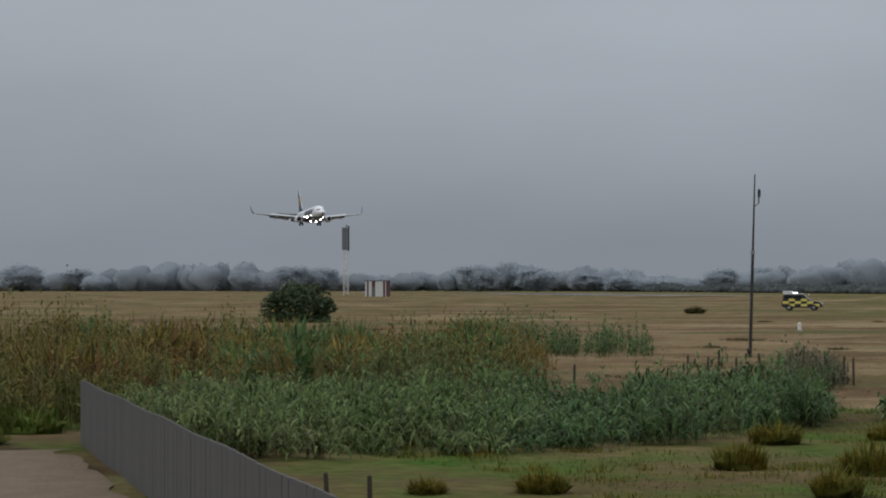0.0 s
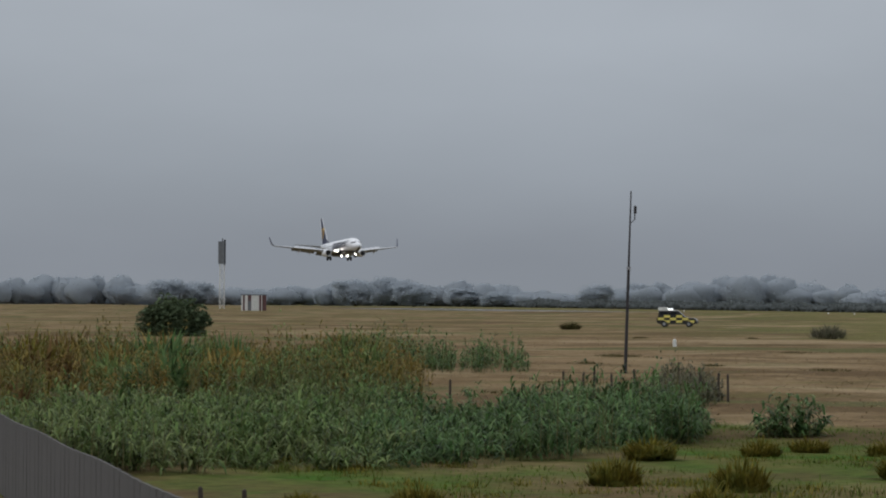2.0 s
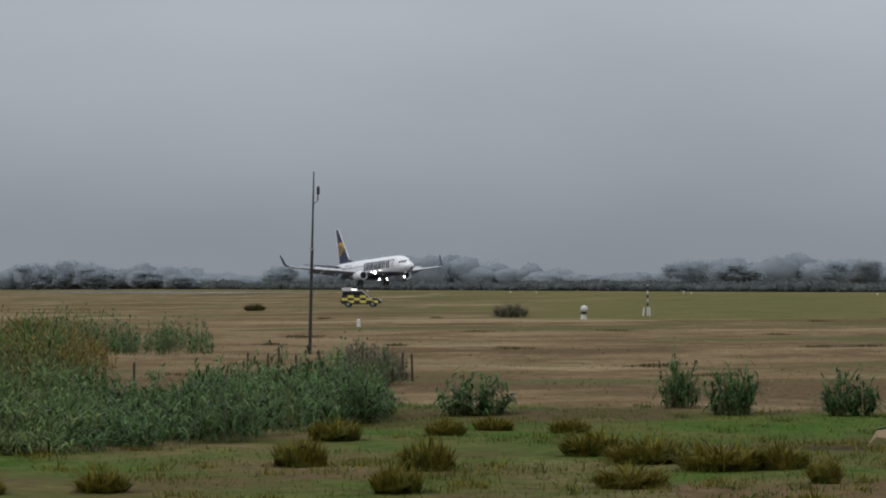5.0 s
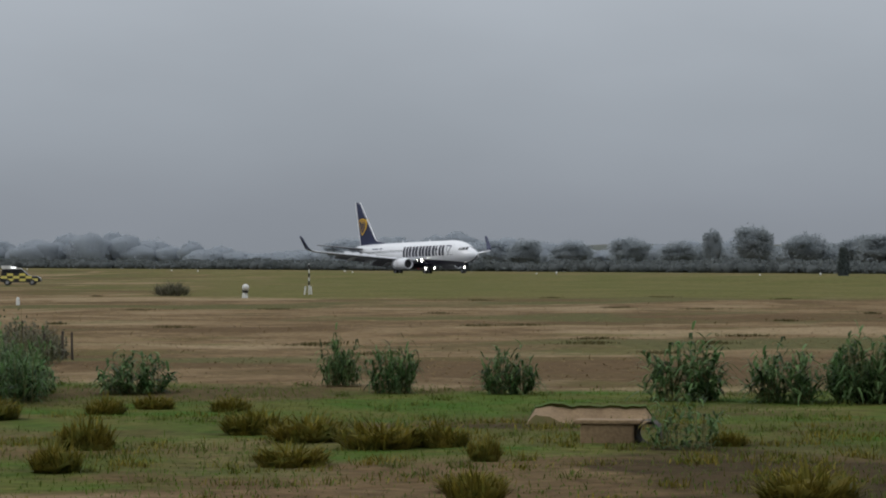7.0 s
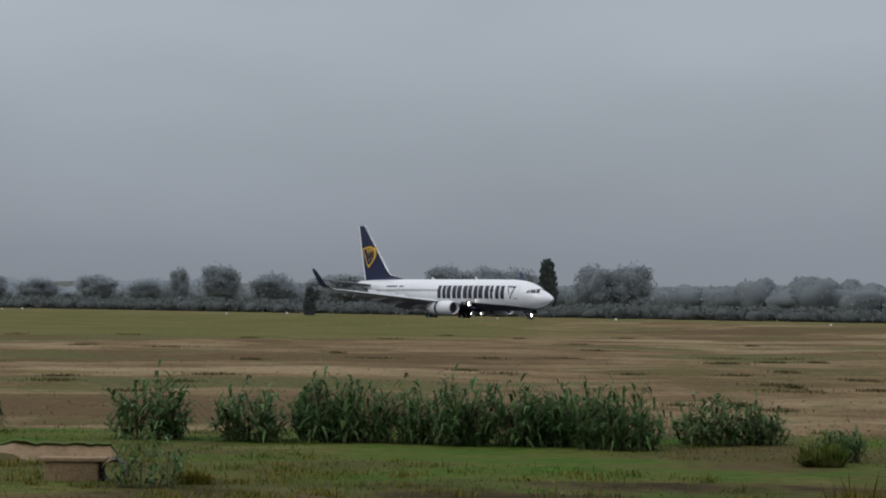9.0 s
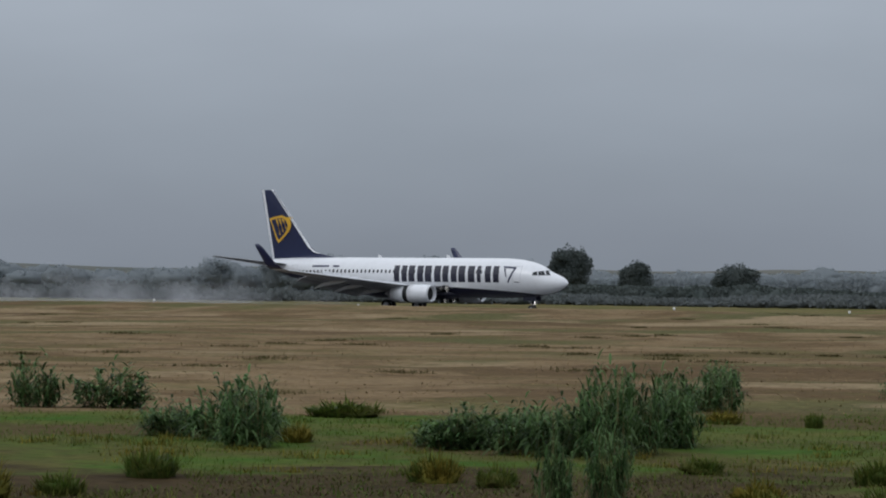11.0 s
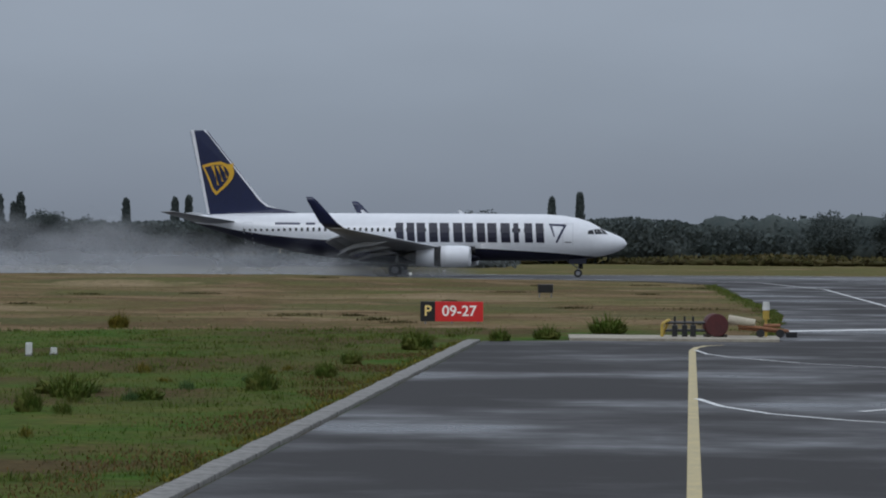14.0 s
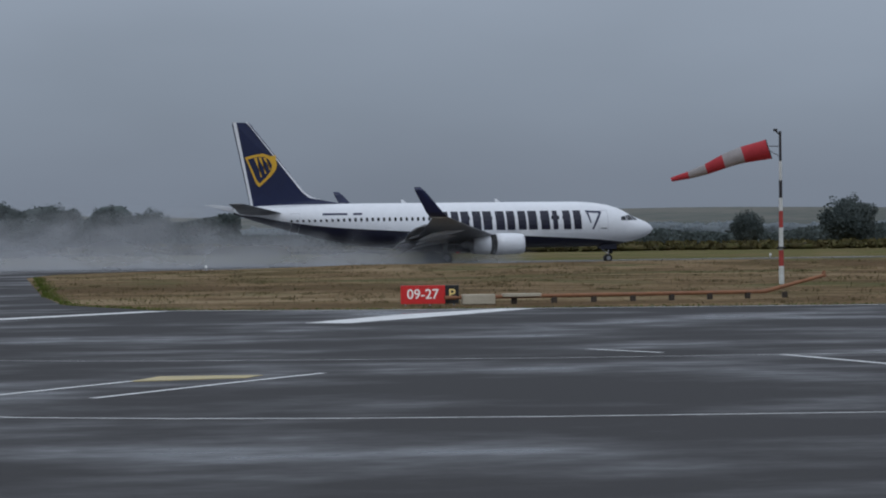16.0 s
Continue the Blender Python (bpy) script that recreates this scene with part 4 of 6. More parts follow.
SCRUB = mat("brown_scrub", (0.098, 0.075, 0.034), (0.066, 0.068, 0.024), rough=0.85, island=0.4, trans=0.15, spec=0.08)
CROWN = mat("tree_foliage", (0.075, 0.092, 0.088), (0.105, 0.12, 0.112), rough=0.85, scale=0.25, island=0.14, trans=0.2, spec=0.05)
# mid-distance crowns: a lesser share of haze put into the leaf colour
CROWNMID = mat("haze_tinted_mid_foliage", (0.285, 0.318, 0.335), (0.31, 0.34, 0.355), rough=0.95, scale=0.1, island=0.03, trans=0.5, spec=0.02)
# far crowns: distance haze is mixed into this pale blue-grey base colour
CROWNFAR = mat("haze_tinted_far_foliage", (0.385, 0.425, 0.465), (0.41, 0.45, 0.49), rough=0.95, scale=0.1, island=0.03, trans=0.5, spec=0.02)
BARK = mat("bark", (0.11, 0.085, 0.06), (0.07, 0.055, 0.04), rough=0.9, bump=0.5)
rnd = np.random.default_rng(7)


def ribbons(roots, heads, tilts, length, width, droop, seg=3):
    """Arching leaf blades as arrays of points and faces."""
    n = len(roots)
    out = np.zeros((n, seg + 1, 2, 3))
    dirs = np.stack([np.cos(heads) * np.cos(tilts), np.sin(heads) * np.cos(tilts), np.sin(tilts)], -1)
    side = np.stack([-np.sin(heads), np.cos(heads), 0 * heads], -1)
    for k in range(seg + 1):
        u = k / seg
        c = roots + dirs * (length * u)[:, None]
        c[:, 2] -= droop * u * u * length
        w = width * (1 - u) ** 0.7 * (0.6 + 0.8 * min(1.0, 3 * u)) * 0.5
        out[:, k, 0], out[:, k, 1] = c - side * w[:, None], c + side * w[:, None]
    v = out.reshape(-1, 3)
    base = (np.arange(n) * (seg + 1) * 2)[:, None]
    f = np.concatenate([base + np.array([2 * k, 2 * k + 1, 2 * k + 3, 2 * k + 2]) for k in range(seg)], 0)
    return v, f


def reed_arrays(stems, high, wide, leaf=0.55, bare=0.15, fan=0.0):
    a, r = rnd.uniform(0, 6.283, stems), np.sqrt(rnd.uniform(0, 1, stems)) * wide / 2
    h = high * rnd.uniform(0.5, 1.08, stems) * (1 - 0.5 * (r / (wide / 2)) ** 2)
    out = fan * 0.5 * r / h
    r = r * (1 - 0.5 * fan)
    base = np.stack([r * np.cos(a), r * np.sin(a), 0 * a - 0.05], -1)
    lean = np.stack([0.1 * np.cos(a) + rnd.normal(0, 0.05, stems), 0.1 * np.sin(a) + rnd.normal(0, 0.05, stems)], -1) * (0.4 + r / wide)[:, None]
    lean = lean + np.stack([np.cos(a), np.sin(a)], -1) * (1.25 * out)[:, None]
    sv, sf = ribbons(base, a + 1.57, np.full(stems, 1.5), h, np.full(stems, 0.03), np.zeros(stems), 2)
    per = 11
    i = np.repeat(np.arange(stems), per)
    u = rnd.uniform(bare, 1.0, stems * per)
    root = base[i] + np.concatenate([lean[i] * (u * h[i])[:, None], (u * h[i])[:, None]], 1)
    lv, lf = ribbons(root, rnd.uniform(0, 6.283, len(i)), rnd.uniform(0.45, 1.32, len(i)), leaf * rnd.uniform(0.6, 1.1, len(i)) * (0.6 + 0.4 * np.sin(u * 3.0)), np.full(len(i), 0.062) * rnd.uniform(0.6, 1.2, len(i)), rnd.uniform(0.35, 1.05, len(i)), 3)
    return sv, sf, lv, lf


def quick(name, v, f, material):
    me = bpy.data.meshes.new(name)
    v, f = np.asarray(v, dtype=np.float32), np.asarray(f, dtype=np.int32)
    k = f.shape[1]
    me.vertices.add(len(v))
    me.vertices.foreach_set("co", v.ravel())
    me.loops.add(f.size)
    me.loops.foreach_set("vertex_index", f.ravel())
    me.polygons.add(len(f))
    me.polygons.foreach_set("loop_start", np.arange(0, f.size, k, dtype=np.int32))
    me.update(calc_edges=True)
    me.materials.append(material)
    return me


def smooth(me):
    me.polygons.foreach_set("use_smooth", [True] * len(me.polygons))
    return me


def bundle(parts):
    """Joins arrays of points and faces."""
    vs, fs, n = [], [], 0
    for v, f in parts:
        vs.append(v)
        fs.append(f + n)
        n += len(v)
    return np.concatenate(vs), np.concatenate(fs)


def lump(centre, radius, rough=0.22, nu=16, nv=10, freq=2.3):
    """A closed uneven ball of quads: the inner mass of a crown."""
    v = []
    for j in range(nv + 1):
        t = math.pi * j / nv
        for i in range(nu):
            a = 2 * math.pi * i / nu
            d = Vector((math.sin(t) * math.cos(a), math.sin(t) * math.sin(a), math.cos(t)))
            k = 1 + rough * noise.noise((d.x * freq + centre[0], d.y * freq + centre[1], d.z * freq + centre[2]))
            v.append([centre[q] + d[q] * radius[q] * k for q in range(3)])
    f = [(j * nu + i, j * nu + (i + 1) % nu, (j + 1) * nu + (i + 1) % nu, (j + 1) * nu + i) for j in range(nv) for i in range(nu)]
    return np.array(v), np.array(f)


def reed_clump(label, leaf_material, stems=56, leaf=0.74):
    ob = tagged(empty("reed_clump"), label, "reed", "reed clumps on the turf")
    sv, sf, lv, lf = reed_arrays(stems, 1.5, 1.5, leaf, 0.06, 0.45)
    piece("stalk_mass", quick("stalk_mass", sv, sf, STALK), ob)
    piece("leaves", quick("leaves", lv, lf, leaf_material), ob)
    return ob


def spread(kinds, rows, squash=1.0, wide=1.1):
    """Places one clump of each row (x, y, height, width), the kinds in turn; the first of each kind is the original."""
    for i, (x, y, h, w) in enumerate(rows):
        k = kinds[i % len(kinds)]
        m = pose(x, y, sink(x, y), 0, 0, (i * 73) % 360)
        if id(k) in USED:
            ob = copy_thing(k, m)
        else:
            USED.add(id(k))
            ob = k
            ob.matrix_basis = m
        ob.scale = (w / 1.5 * wide, w / 1.5 * wide, h / 1.5 * squash)


USED = set()
reeds = [reed_clump("tall green reed clump with arching leaves on the turf", LEAF) for _ in range(3)]
spread(reeds, REEDS_A, 1.12, 1.12)
spread(reeds, [(-62.3, 52.5, 1.5, 1.3), (-60.0, 53.6, 1.5, 1.2), (-58.2, 55.0, 1.55, 1.4), (-56.6, 55.2, 1.6, 1.4)], 1.12, 1.1)
spread(reeds, REEDS_B, 1.12, 1.05)
loose = [reed_clump("sparse green reed clump leaning in the wind", LEAF, 26, 0.5) for _ in range(2)]
spread(loose, REEDS_C)
spread(reeds, REEDS_D, 1.1, 1.1)


def shrub(label, material, blades=620, low=0.35, solid=True):
    """A mound of fine upright twigs and blades, nominal 1 m high and 1.5 m wide."""
    ob = tagged(empty("shrub"), label, "shrub", "low shrubs on the turf")
    a, r = rnd.uniform(0, 6.283, blades), np.sqrt(rnd.uniform(0, 1, blades)) * 0.62
    root = np.stack([r * np.cos(a), r * np.sin(a), rnd.uniform(-0.05, 0.55, blades) * (1 - r)], -1)
    v, f = ribbons(root, a + rnd.normal(0, 0.7, blades), rnd.uniform(low + 0.2, 1.5, blades), rnd.uniform(0.2, 0.78, blades) * (1.15 - 0.5 * r), rnd.uniform(0.025, 0.06, blades), rnd.uniform(0, 0.4, blades), 2)
    core = lump((0, 0, 0.14), (0.54, 0.54, 0.34), 0.8, 14, 9, 3.0)
    piece("foliage", quick("foliage", *bundle([(v, f), core] if solid else [(v, f)]), material), ob)
    return ob


gold = [shrub("low golden-green shrub on the turf", SHRUB) for _ in range(3)]
mixed = [shrub("low olive-brown tussock on the turf", TUFT, 520, 0.5), shrub("low golden-brown shrub on the turf", SHRUB, 600), shrub("dull green tussock of stiff grass", TUFT, 480, 0.6)]
tuft = [shrub("green tussock of stiff grass beside the kerb", TUFT, 460, 0.6) for _ in range(2)]
spread(gold, SHRUBS_A, 2.1, 1.35)
spread(mixed, SHRUBS_B, 2.0, 1.25)
spread(tuft, SHRUBS_C, 1.8, 1.1)
spread(tuft, [(-78.0, 13.6, 0.7, 1.7), (-75.5, 12.6, 0.6, 1.5), (-73.0, 12.8, 0.5, 1.4), (-80.5, 15.2, 0.8, 2.2), (-77.5, 15.0, 0.6, 1.6)], 1.8, 1.1)
spikes = [shrub("loose green tussock of upright grass", TUFT, 240, 0.8, False), shrub("thin brown-green tussock of upright stems", SHRUB, 170, 0.9, False), shrub("ragged dark green tussock in the turf", LEAF, 200, 0.75, False)]
spread(spikes, SPIKES, 1.35, 1.15)
spread(spikes, [(round(-10.5 - 13 * u, 1), round(44 + 44 * v, 1), 0.22 + 0.3 * w, 0.35 + 0.5 * u) for u, v, w in rnd.uniform(0, 1, (44, 3))], 1.2, 1.1)
pale = [shrub("pale green bushy shrub at the rim of the dry field", LEAFPALE, 700), shrub("olive-brown bushy shrub in the dry field", SHRUB, 700)]
spread(pale, [(-39.0, 114.4, 1.53, 2.33), (-33.4, 128.4, 1.21, 1.86), (-38.6, 118.3, 0.92, 0.66), (-22.0, 124.2, 0.71, 0.89), (-39.0, 119.5, 0.93, 1.1), (-124.7, 28.8, 2.2, 4.4), (-121.0, 31.5, 1.9, 3.2), (-96.0, 19.5, 2.2, 3.6), (-128.0, 44.0, 1.9, 3.4)], 1.6, 1.0)


mounds = [shrub("pale yellow-green weed mound in the thicket", LEAFPALE, 800), shrub("golden-brown weed mound in the thicket", LEAFGOLD, 800), shrub("dark green leafy mound in the thicket", LEAF, 800), shrub("rusty brown weed mound in the thicket", LEAFRUST, 700)]
spots = [(math.radians(a), d, h, w) for a, d, h, w in zip(rnd.uniform(-79.5, -70.6, 34), rnd.uniform(92, 165, 34), rnd.uniform(1.5, 2.35, 34), rnd.uniform(2.0, 4.6, 34))]
spread(mounds, [(d * math.sin(a), d * math.cos(a), h, w) for a, d, h, w in spots], 1.5, 1.0)


def field(name, label, n, where, high, width, material, droop=0.3, category="grass", rise=(0.7, 1.45)):
    """Loose blades over a stretch of ground, as one mass."""
    p = where(n)
    p = p[: n]
    z = np.array([sink(x, y) for x, y in p]) - 0.02
    h = rnd.uniform(high[0], high[1], len(p))
    v, f = ribbons(np.column_stack([p, z]), rnd.uniform(0, 6.283, len(p)), rnd.uniform(rise[0], rise[1], len(p)), h, rnd.uniform(width[0], width[1], len(p)), np.full(len(p), droop), 2)
    tagged(new(name, quick(name, v, f, material)), label, category, kind="stuff")


def on_turf(n):
    x = -7.8 - 88 * rnd.uniform(0, 1, n * 3) ** 1.1
    y = rnd.uniform(20, 128, n * 3)
    keep = (y < np.interp(x, [p[0] for p in EDGE], [p[1] for p in EDGE]) + rnd.normal(0, 2, n * 3)) & (np.hypot(x, y) > 36)
    patch = np.array([noise.noise((a * 0.09, b * 0.09, 9)) for a, b in zip(x, y)])
    return np.column_stack([x, y])[keep & (patch > -0.25)]


def on_dry(n):
    d = 70 + 210 * rnd.uniform(0, 1, n * 3) ** 1.3
    a = np.radians(rnd.uniform(-75, 1, n * 3))
    x, y = d * np.sin(a), d * np.cos(a)
    keep = (y > np.interp(x, [p[0] for p in EDGE], [p[1] for p in EDGE]) - 2) & (y < 260) & (x < 1.5)
    return np.column_stack([x, y])[keep]


def on_island(n):
    x, y = rnd.uniform(16, 110, n * 3), rnd.uniform(120, 260, n * 3)
    keep = (y > np.interp(x, [15, 18.4, 26, 49, 140], [153, 141, 136.5, 131.5, 119])) & (x > np.interp(y, [140, 152, 172, 236, 256], [18.8, 16, 17, 22, 34]))
    return np.column_stack([x, y])[keep]


field("green_grass", "short green turf with uneven blades", 120000, on_turf, (0.04, 0.17), (0.01, 0.028), TURF)
field("weeds", "taller green weeds in the turf", 4000, on_turf, (0.12, 0.3), (0.015, 0.035), TURF)
field("dry_grass", "dry straw-coloured grass of the airfield", 80000, on_dry, (0.08, 0.3), (0.03, 0.07), STRAW, 0.2, "grass", (0.12, 0.6))
field("island_grass", "dry olive grass between runway and apron", 34000, on_island, (0.12, 0.42), (0.04, 0.08), ISLE, 0.2, "grass", (0.1, 0.55))


def scrub_spots(n):
    p = on_dry(n // 12)[: n // 260]
    k = np.repeat(p, 260, 0)
    return k + rnd.normal(0, 1, k.shape) * np.repeat(rnd.uniform(0.25, 0.9, (len(p), 1)) * np.array([1.0, 0.8]), 260, 0)


field("brown_scrub", "low brown scrub patches in the dry field", 42000, scrub_spots, (0.08, 0.3), (0.02, 0.05), SCRUB, 0.3, "scrub")


def turf_clumps(n):
    p = on_turf(n // 10)[: n // 60]
    k = np.repeat(p, 60, 0)
    return k + rnd.normal(0, 1, k.shape) * np.repeat(rnd.uniform(0.08, 0.4, (len(p), 2)), 60, 0)


def brown_side(n):
    p = turf_clumps(n * 2)
    a = np.degrees(np.arctan2(p[:, 0], p[:, 1]))
    d = np.hypot(p[:, 0], p[:, 1])
    return p[(a < -24) & (d < 74) & ~((a > -40) & (d < 61))]


field("turf_tussocks", "scattered green tussocks in the turf", 22000, turf_clumps, (0.1, 0.34), (0.012, 0.03), TUFT, 0.3)
field("golden_scrub", "golden-brown low scrub in the turf", 30000, brown_side, (0.08, 0.32), (0.012, 0.035), SHRUB, 0.3, "scrub")


def island_scrub(n):
    p = on_island(n // 12)[: n // 60]
    k = np.repeat(p, 60, 0)
    k = k + rnd.normal(0, 1, k.shape) * np.repeat(rnd.uniform(0.2, 1.0, (len(p), 1)) * np.array([1.0, 0.8]), 60, 0)
    return k[(k[:, 1] > np.interp(k[:, 0], [15, 18.4, 26, 49, 140], [153, 141, 136.5, 131.5, 119])) & (k[:, 0] > 19) & (k[:, 1] < 250)]


def kerb_fringe(n):
    y = rnd.uniform(42, 111, n)
    x = -7.5 - np.abs(rnd.normal(0, 0.28, n))
    k = np.array([noise.noise((0.0, b * 0.5, 2)) for b in y])
    return np.column_stack([x, y])[k > -0.2]


field("island_scrub", "dark olive scrub patches between runway and apron", 22000, island_scrub, (0.1, 0.4), (0.015, 0.045), SCRUB, 0.3, "scrub", (0.4, 1.3))


def kerb_weeds(n):
    y = rnd.uniform(42, 108, n)
    x = -7.9 - np.abs(rnd.normal(0, 1.1, n))
    k = np.array([noise.noise((a * 0.35, b * 0.22, 6)) for a, b in zip(x, y)])
    return np.column_stack([x, y])[k > 0.02]


field("rusty_weeds", "rusty brown weeds beside the kerb", 16000, kerb_weeds, (0.05, 0.2), (0.012, 0.035), LEAFRUST, 0.4, "weeds")
field("kerb_fringe", "brown-green grass growing over the kerb", 5000, kerb_fringe, (0.06, 0.24), (0.02, 0.05), SHRUB, 0.4)


def taxi_rim(n):
    """Along both rims of the taxiway, a little way onto the grass."""
    out = []
    for pts, shift in (([(3.3, 117), (3.6, 124), (4.6, 150), (3.2, 200), (2.2, 240)], -1), ([(22, 236), (16.6, 172), (15.7, 152), (18.4, 140.4), (26, 136), (49, 131), (110, 122.5)], 1)):
        p = np.array(pts, dtype=float)
        cum = np.concatenate([[0], np.cumsum(np.hypot(*np.diff(p, axis=0).T))])
        q = rnd.uniform(0, cum[-1], n // 2)
        x, y = np.interp(q, cum, p[:, 0]), np.interp(q, cum, p[:, 1])
        k = np.array([0.5 + noise.noise((a * 0.25, 0.0, shift)) for a in q])
        off = np.abs(rnd.normal(0, 0.9, n // 2)) * np.maximum(0.15, k) + 0.05 - 0.25 * (k > 0.6)
        out.append(np.column_stack([x + shift * off, y + (0.8 * off if shift > 0 else 0)]))
    return np.concatenate(out)


field("taxiway_fringe", "green-brown grass fringe along the taxiway", 22000, taxi_rim, (0.06, 0.3), (0.02, 0.05), TUFT, 0.4)


def near_brown(n):
    d, a = rnd.uniform(40, 60, n * 2), np.radians(rnd.uniform(-47, -22, n * 2))
    p = np.column_stack([d * np.sin(a), d * np.cos(a)])
    k = np.array([noise.noise((x * 0.2, y * 0.2, 4)) for x, y in p])
    return p[k > -0.1]


field("rim_scrub", "dull golden-brown low scrub at the rim of the turf", 26000, near_brown, (0.06, 0.24), (0.012, 0.035), SCRUB, 0.3, "scrub", (0.3, 1.2))


def reed_bed(name, label, az, dist, n, high, material, stems=9, leaf=0.6, near=None, patch=None):
    """A dense stand of reeds over a sector of the plan, cut by a nearer rim or to patches: one mass."""
    bits_s, bits_l = [], []
    for _ in range(n):
        a, d = math.radians(rnd.uniform(*az)), rnd.uniform(*dist)
        if near:
            d = rnd.uniform(float(np.interp(math.degrees(a), near[0], near[1])), dist[1])
        x, y = d * math.sin(a), d * math.cos(a)
        if patch and not patch[0] < noise.noise((x * 0.05, y * 0.11, 12)) < patch[1]:
            continue
        if y < 9.5 + (-33 - x) * 0.141 + 1.2 and x > -73:
            continue
        k = 0.92 + 0.9 * noise.noise((x * 0.15, y * 0.15, 5)) + 0.14 * rnd.normal()
        sv, sf, lv, lf = reed_arrays(stems, high * max(0.45, k), 1.3, leaf)
        o = np.array([x, y, sink(x, y)])
        bits_s.append((sv + o, sf))
        bits_l.append((lv + o, lf))
    ob = tagged(empty(name), label, "reed bed", kind="stuff")
    tagged(piece("stalk_mass", quick("stalk_mass", *bundle(bits_s), STALK), ob), kind="stuff")
    tagged(piece("leaves", quick("leaves", *bundle(bits_l), material), ob), kind="stuff")


RIM = ((-78, -74, -71, -68, -66.5, -65.2), (66, 66, 68, 71, 77, 82))
reed_bed("reed_bed", "dense dark green reed bed beside the turf", (-68.4, -65.2), (80, 100), 160, 1.75, LEAF, 9, 0.75, RIM)
reed_bed("low_reed_bed", "lower green reeds in front of bare dry ground", (-70.8, -68.2), (80, 92), 110, 1.2, LEAF, 9, 0.65, RIM)
reed_bed("pale_reed_bed", "lower pale green reed bed behind the grey fence", (-77.5, -70.2), (74, 98), 330, 1.25, LEAFPALE, 9, 0.7, RIM)
reed_bed("olive_thicket", "olive and brown thicket of dry reeds", (-79.5, -70.2), (104, 185), 420, 2.2, LEAFDRY, 9, 0.65, None, (-1, 0.06))
reed_bed("golden_thicket", "golden-brown thicket of dry weeds", (-79.5, -70.0), (104, 180), 420, 2.0, LEAFGOLD, 8, 0.55, None, (0.06, 0.3))
reed_bed("green_thicket", "pale green weed thicket among dry reeds", (-78.5, -70.2), (102, 170), 420, 2.3, LEAFPALE, 9, 0.65, None, (-0.5, -0.16))
reed_bed("reed_strip", "green reed strip at the rim of the dry field", (-71.5, -68.2), (150, 175), 60, 2.0, LEAF, 9, 0.6)
reed_bed("brown_thicket", "brown-olive shrubs by the bare track", (-81.5, -76.9), (80, 128), 210, 2.5, LEAFDRY, 10, 0.6)
reed_bed("grey_reeds", "thin grey-green reeds round the old posts", (-65.75, -64.85), (108, 122), 60, 1.25, GREYREED, 8, 0.45)


def leaf_cloud(n, centre, radius, size):
    """Random small leaf faces through an uneven ellipsoid."""
    d = rnd.normal(0, 1, (n, 3))
    d /= np.linalg.norm(d, axis=1)[:, None]
    r = rnd.uniform(0.5, 1.08, n) ** 0.6
    lump = np.array([1 + 0.28 * noise.noise((v[0] * 2.1, v[1] * 2.1, v[2] * 2.1 + centre[0])) for v in d])
    c = np.asarray(centre) + d * np.asarray(radius) * (r * lump)[:, None]
    a, b = rnd.normal(0, 1, (n, 3)), rnd.normal(0, 1, (n, 3))
    s = size * rnd.uniform(0.6, 1.3, n)[:, None]
    a = a / np.linalg.norm(a, axis=1)[:, None] * s
    b = b / np.linalg.norm(b, axis=1)[:, None] * s
    v = np.stack([c - a, c + b * 0.6, c + a, c - b * 0.6], 1).reshape(-1, 3)
    return v, np.arange(n * 4).reshape(-1, 4)


def tree(label, material, slim=False, n=3000, full=1.0, leaf=0.34):
    """A tree 10 m high with a crown 8 m wide: trunk with limbs, crown of small leaf faces in lumps."""
    ob = tagged(empty("tree"), label, "tree", "trees round the airfield")
    bm = bmesh.new()
    tube(bm, (0, 0, -0.3), (0.1, 0, 5.0), 0.35, 0.16, 8)
    for k in range(0 if slim else 5):
        a = k * 1.3 + rnd.uniform(0, 0.6)
        tube(bm, (0, 0, 2.0 + 0.4 * k), (2.2 * math.cos(a), 2.2 * math.sin(a), 5.5 + 0.5 * k), 0.12, 0.05, 6)
    part("trunk", bm, BARK, ob, "brown trunk with limbs")
    bits = []
    if slim:
        bits.append(lump((0, 0, 5.0), (2.0, 2.0, 4.2)))
        for k in range(7):
            bits.append(leaf_cloud(n // 5, (0, 0, 1.6 + k * 1.25), (3.6 - 0.35 * abs(k - 2), 3.6 - 0.35 * abs(k - 2), 1.1), 0.5))
    else:
        bits.append(lump((0, 0, 4.7), (2.5 * full, 2.5 * full, 3.5 * full ** 0.6), 0.4, 20, 14))
        bits.append(leaf_cloud(n // 2, (0, 0, 4.9), (3.5, 3.5, 4.5), leaf))
        for k in range(9):
            a = k * 0.7 + rnd.uniform(0, 0.4)
            q = rnd.uniform(1.2, 2.7)
            c = (q * math.cos(a), q * math.sin(a), rnd.uniform(2.0, 8.0))
            bits.append(lump(c, (0.95 * full ** 1.6, 0.95 * full ** 1.6, 0.8 * full ** 1.6), 0.4, 10, 7))
            bits.append(leaf_cloud(n // 14, c, (1.7, 1.7, 1.4), leaf))
    piece("crown", smooth(quick("crown", *bundle(bits), material)), ob, "uneven leafy crown")
    return ob


def plant(kinds, rows):
    for i, (x, y, h, w) in enumerate(rows):
        k = kinds[i % len(kinds)]
        m = pose(x, y, -0.1, 0, 0, (i * 67) % 360)
        if id(k) in USED:
            ob = copy_thing(k, m)
        else:
            USED.add(id(k))
            ob = k
            ob.matrix_basis = m
        ob.scale = (w / 8 * 1.4, w / 8 * 1.4, h / 9.6)


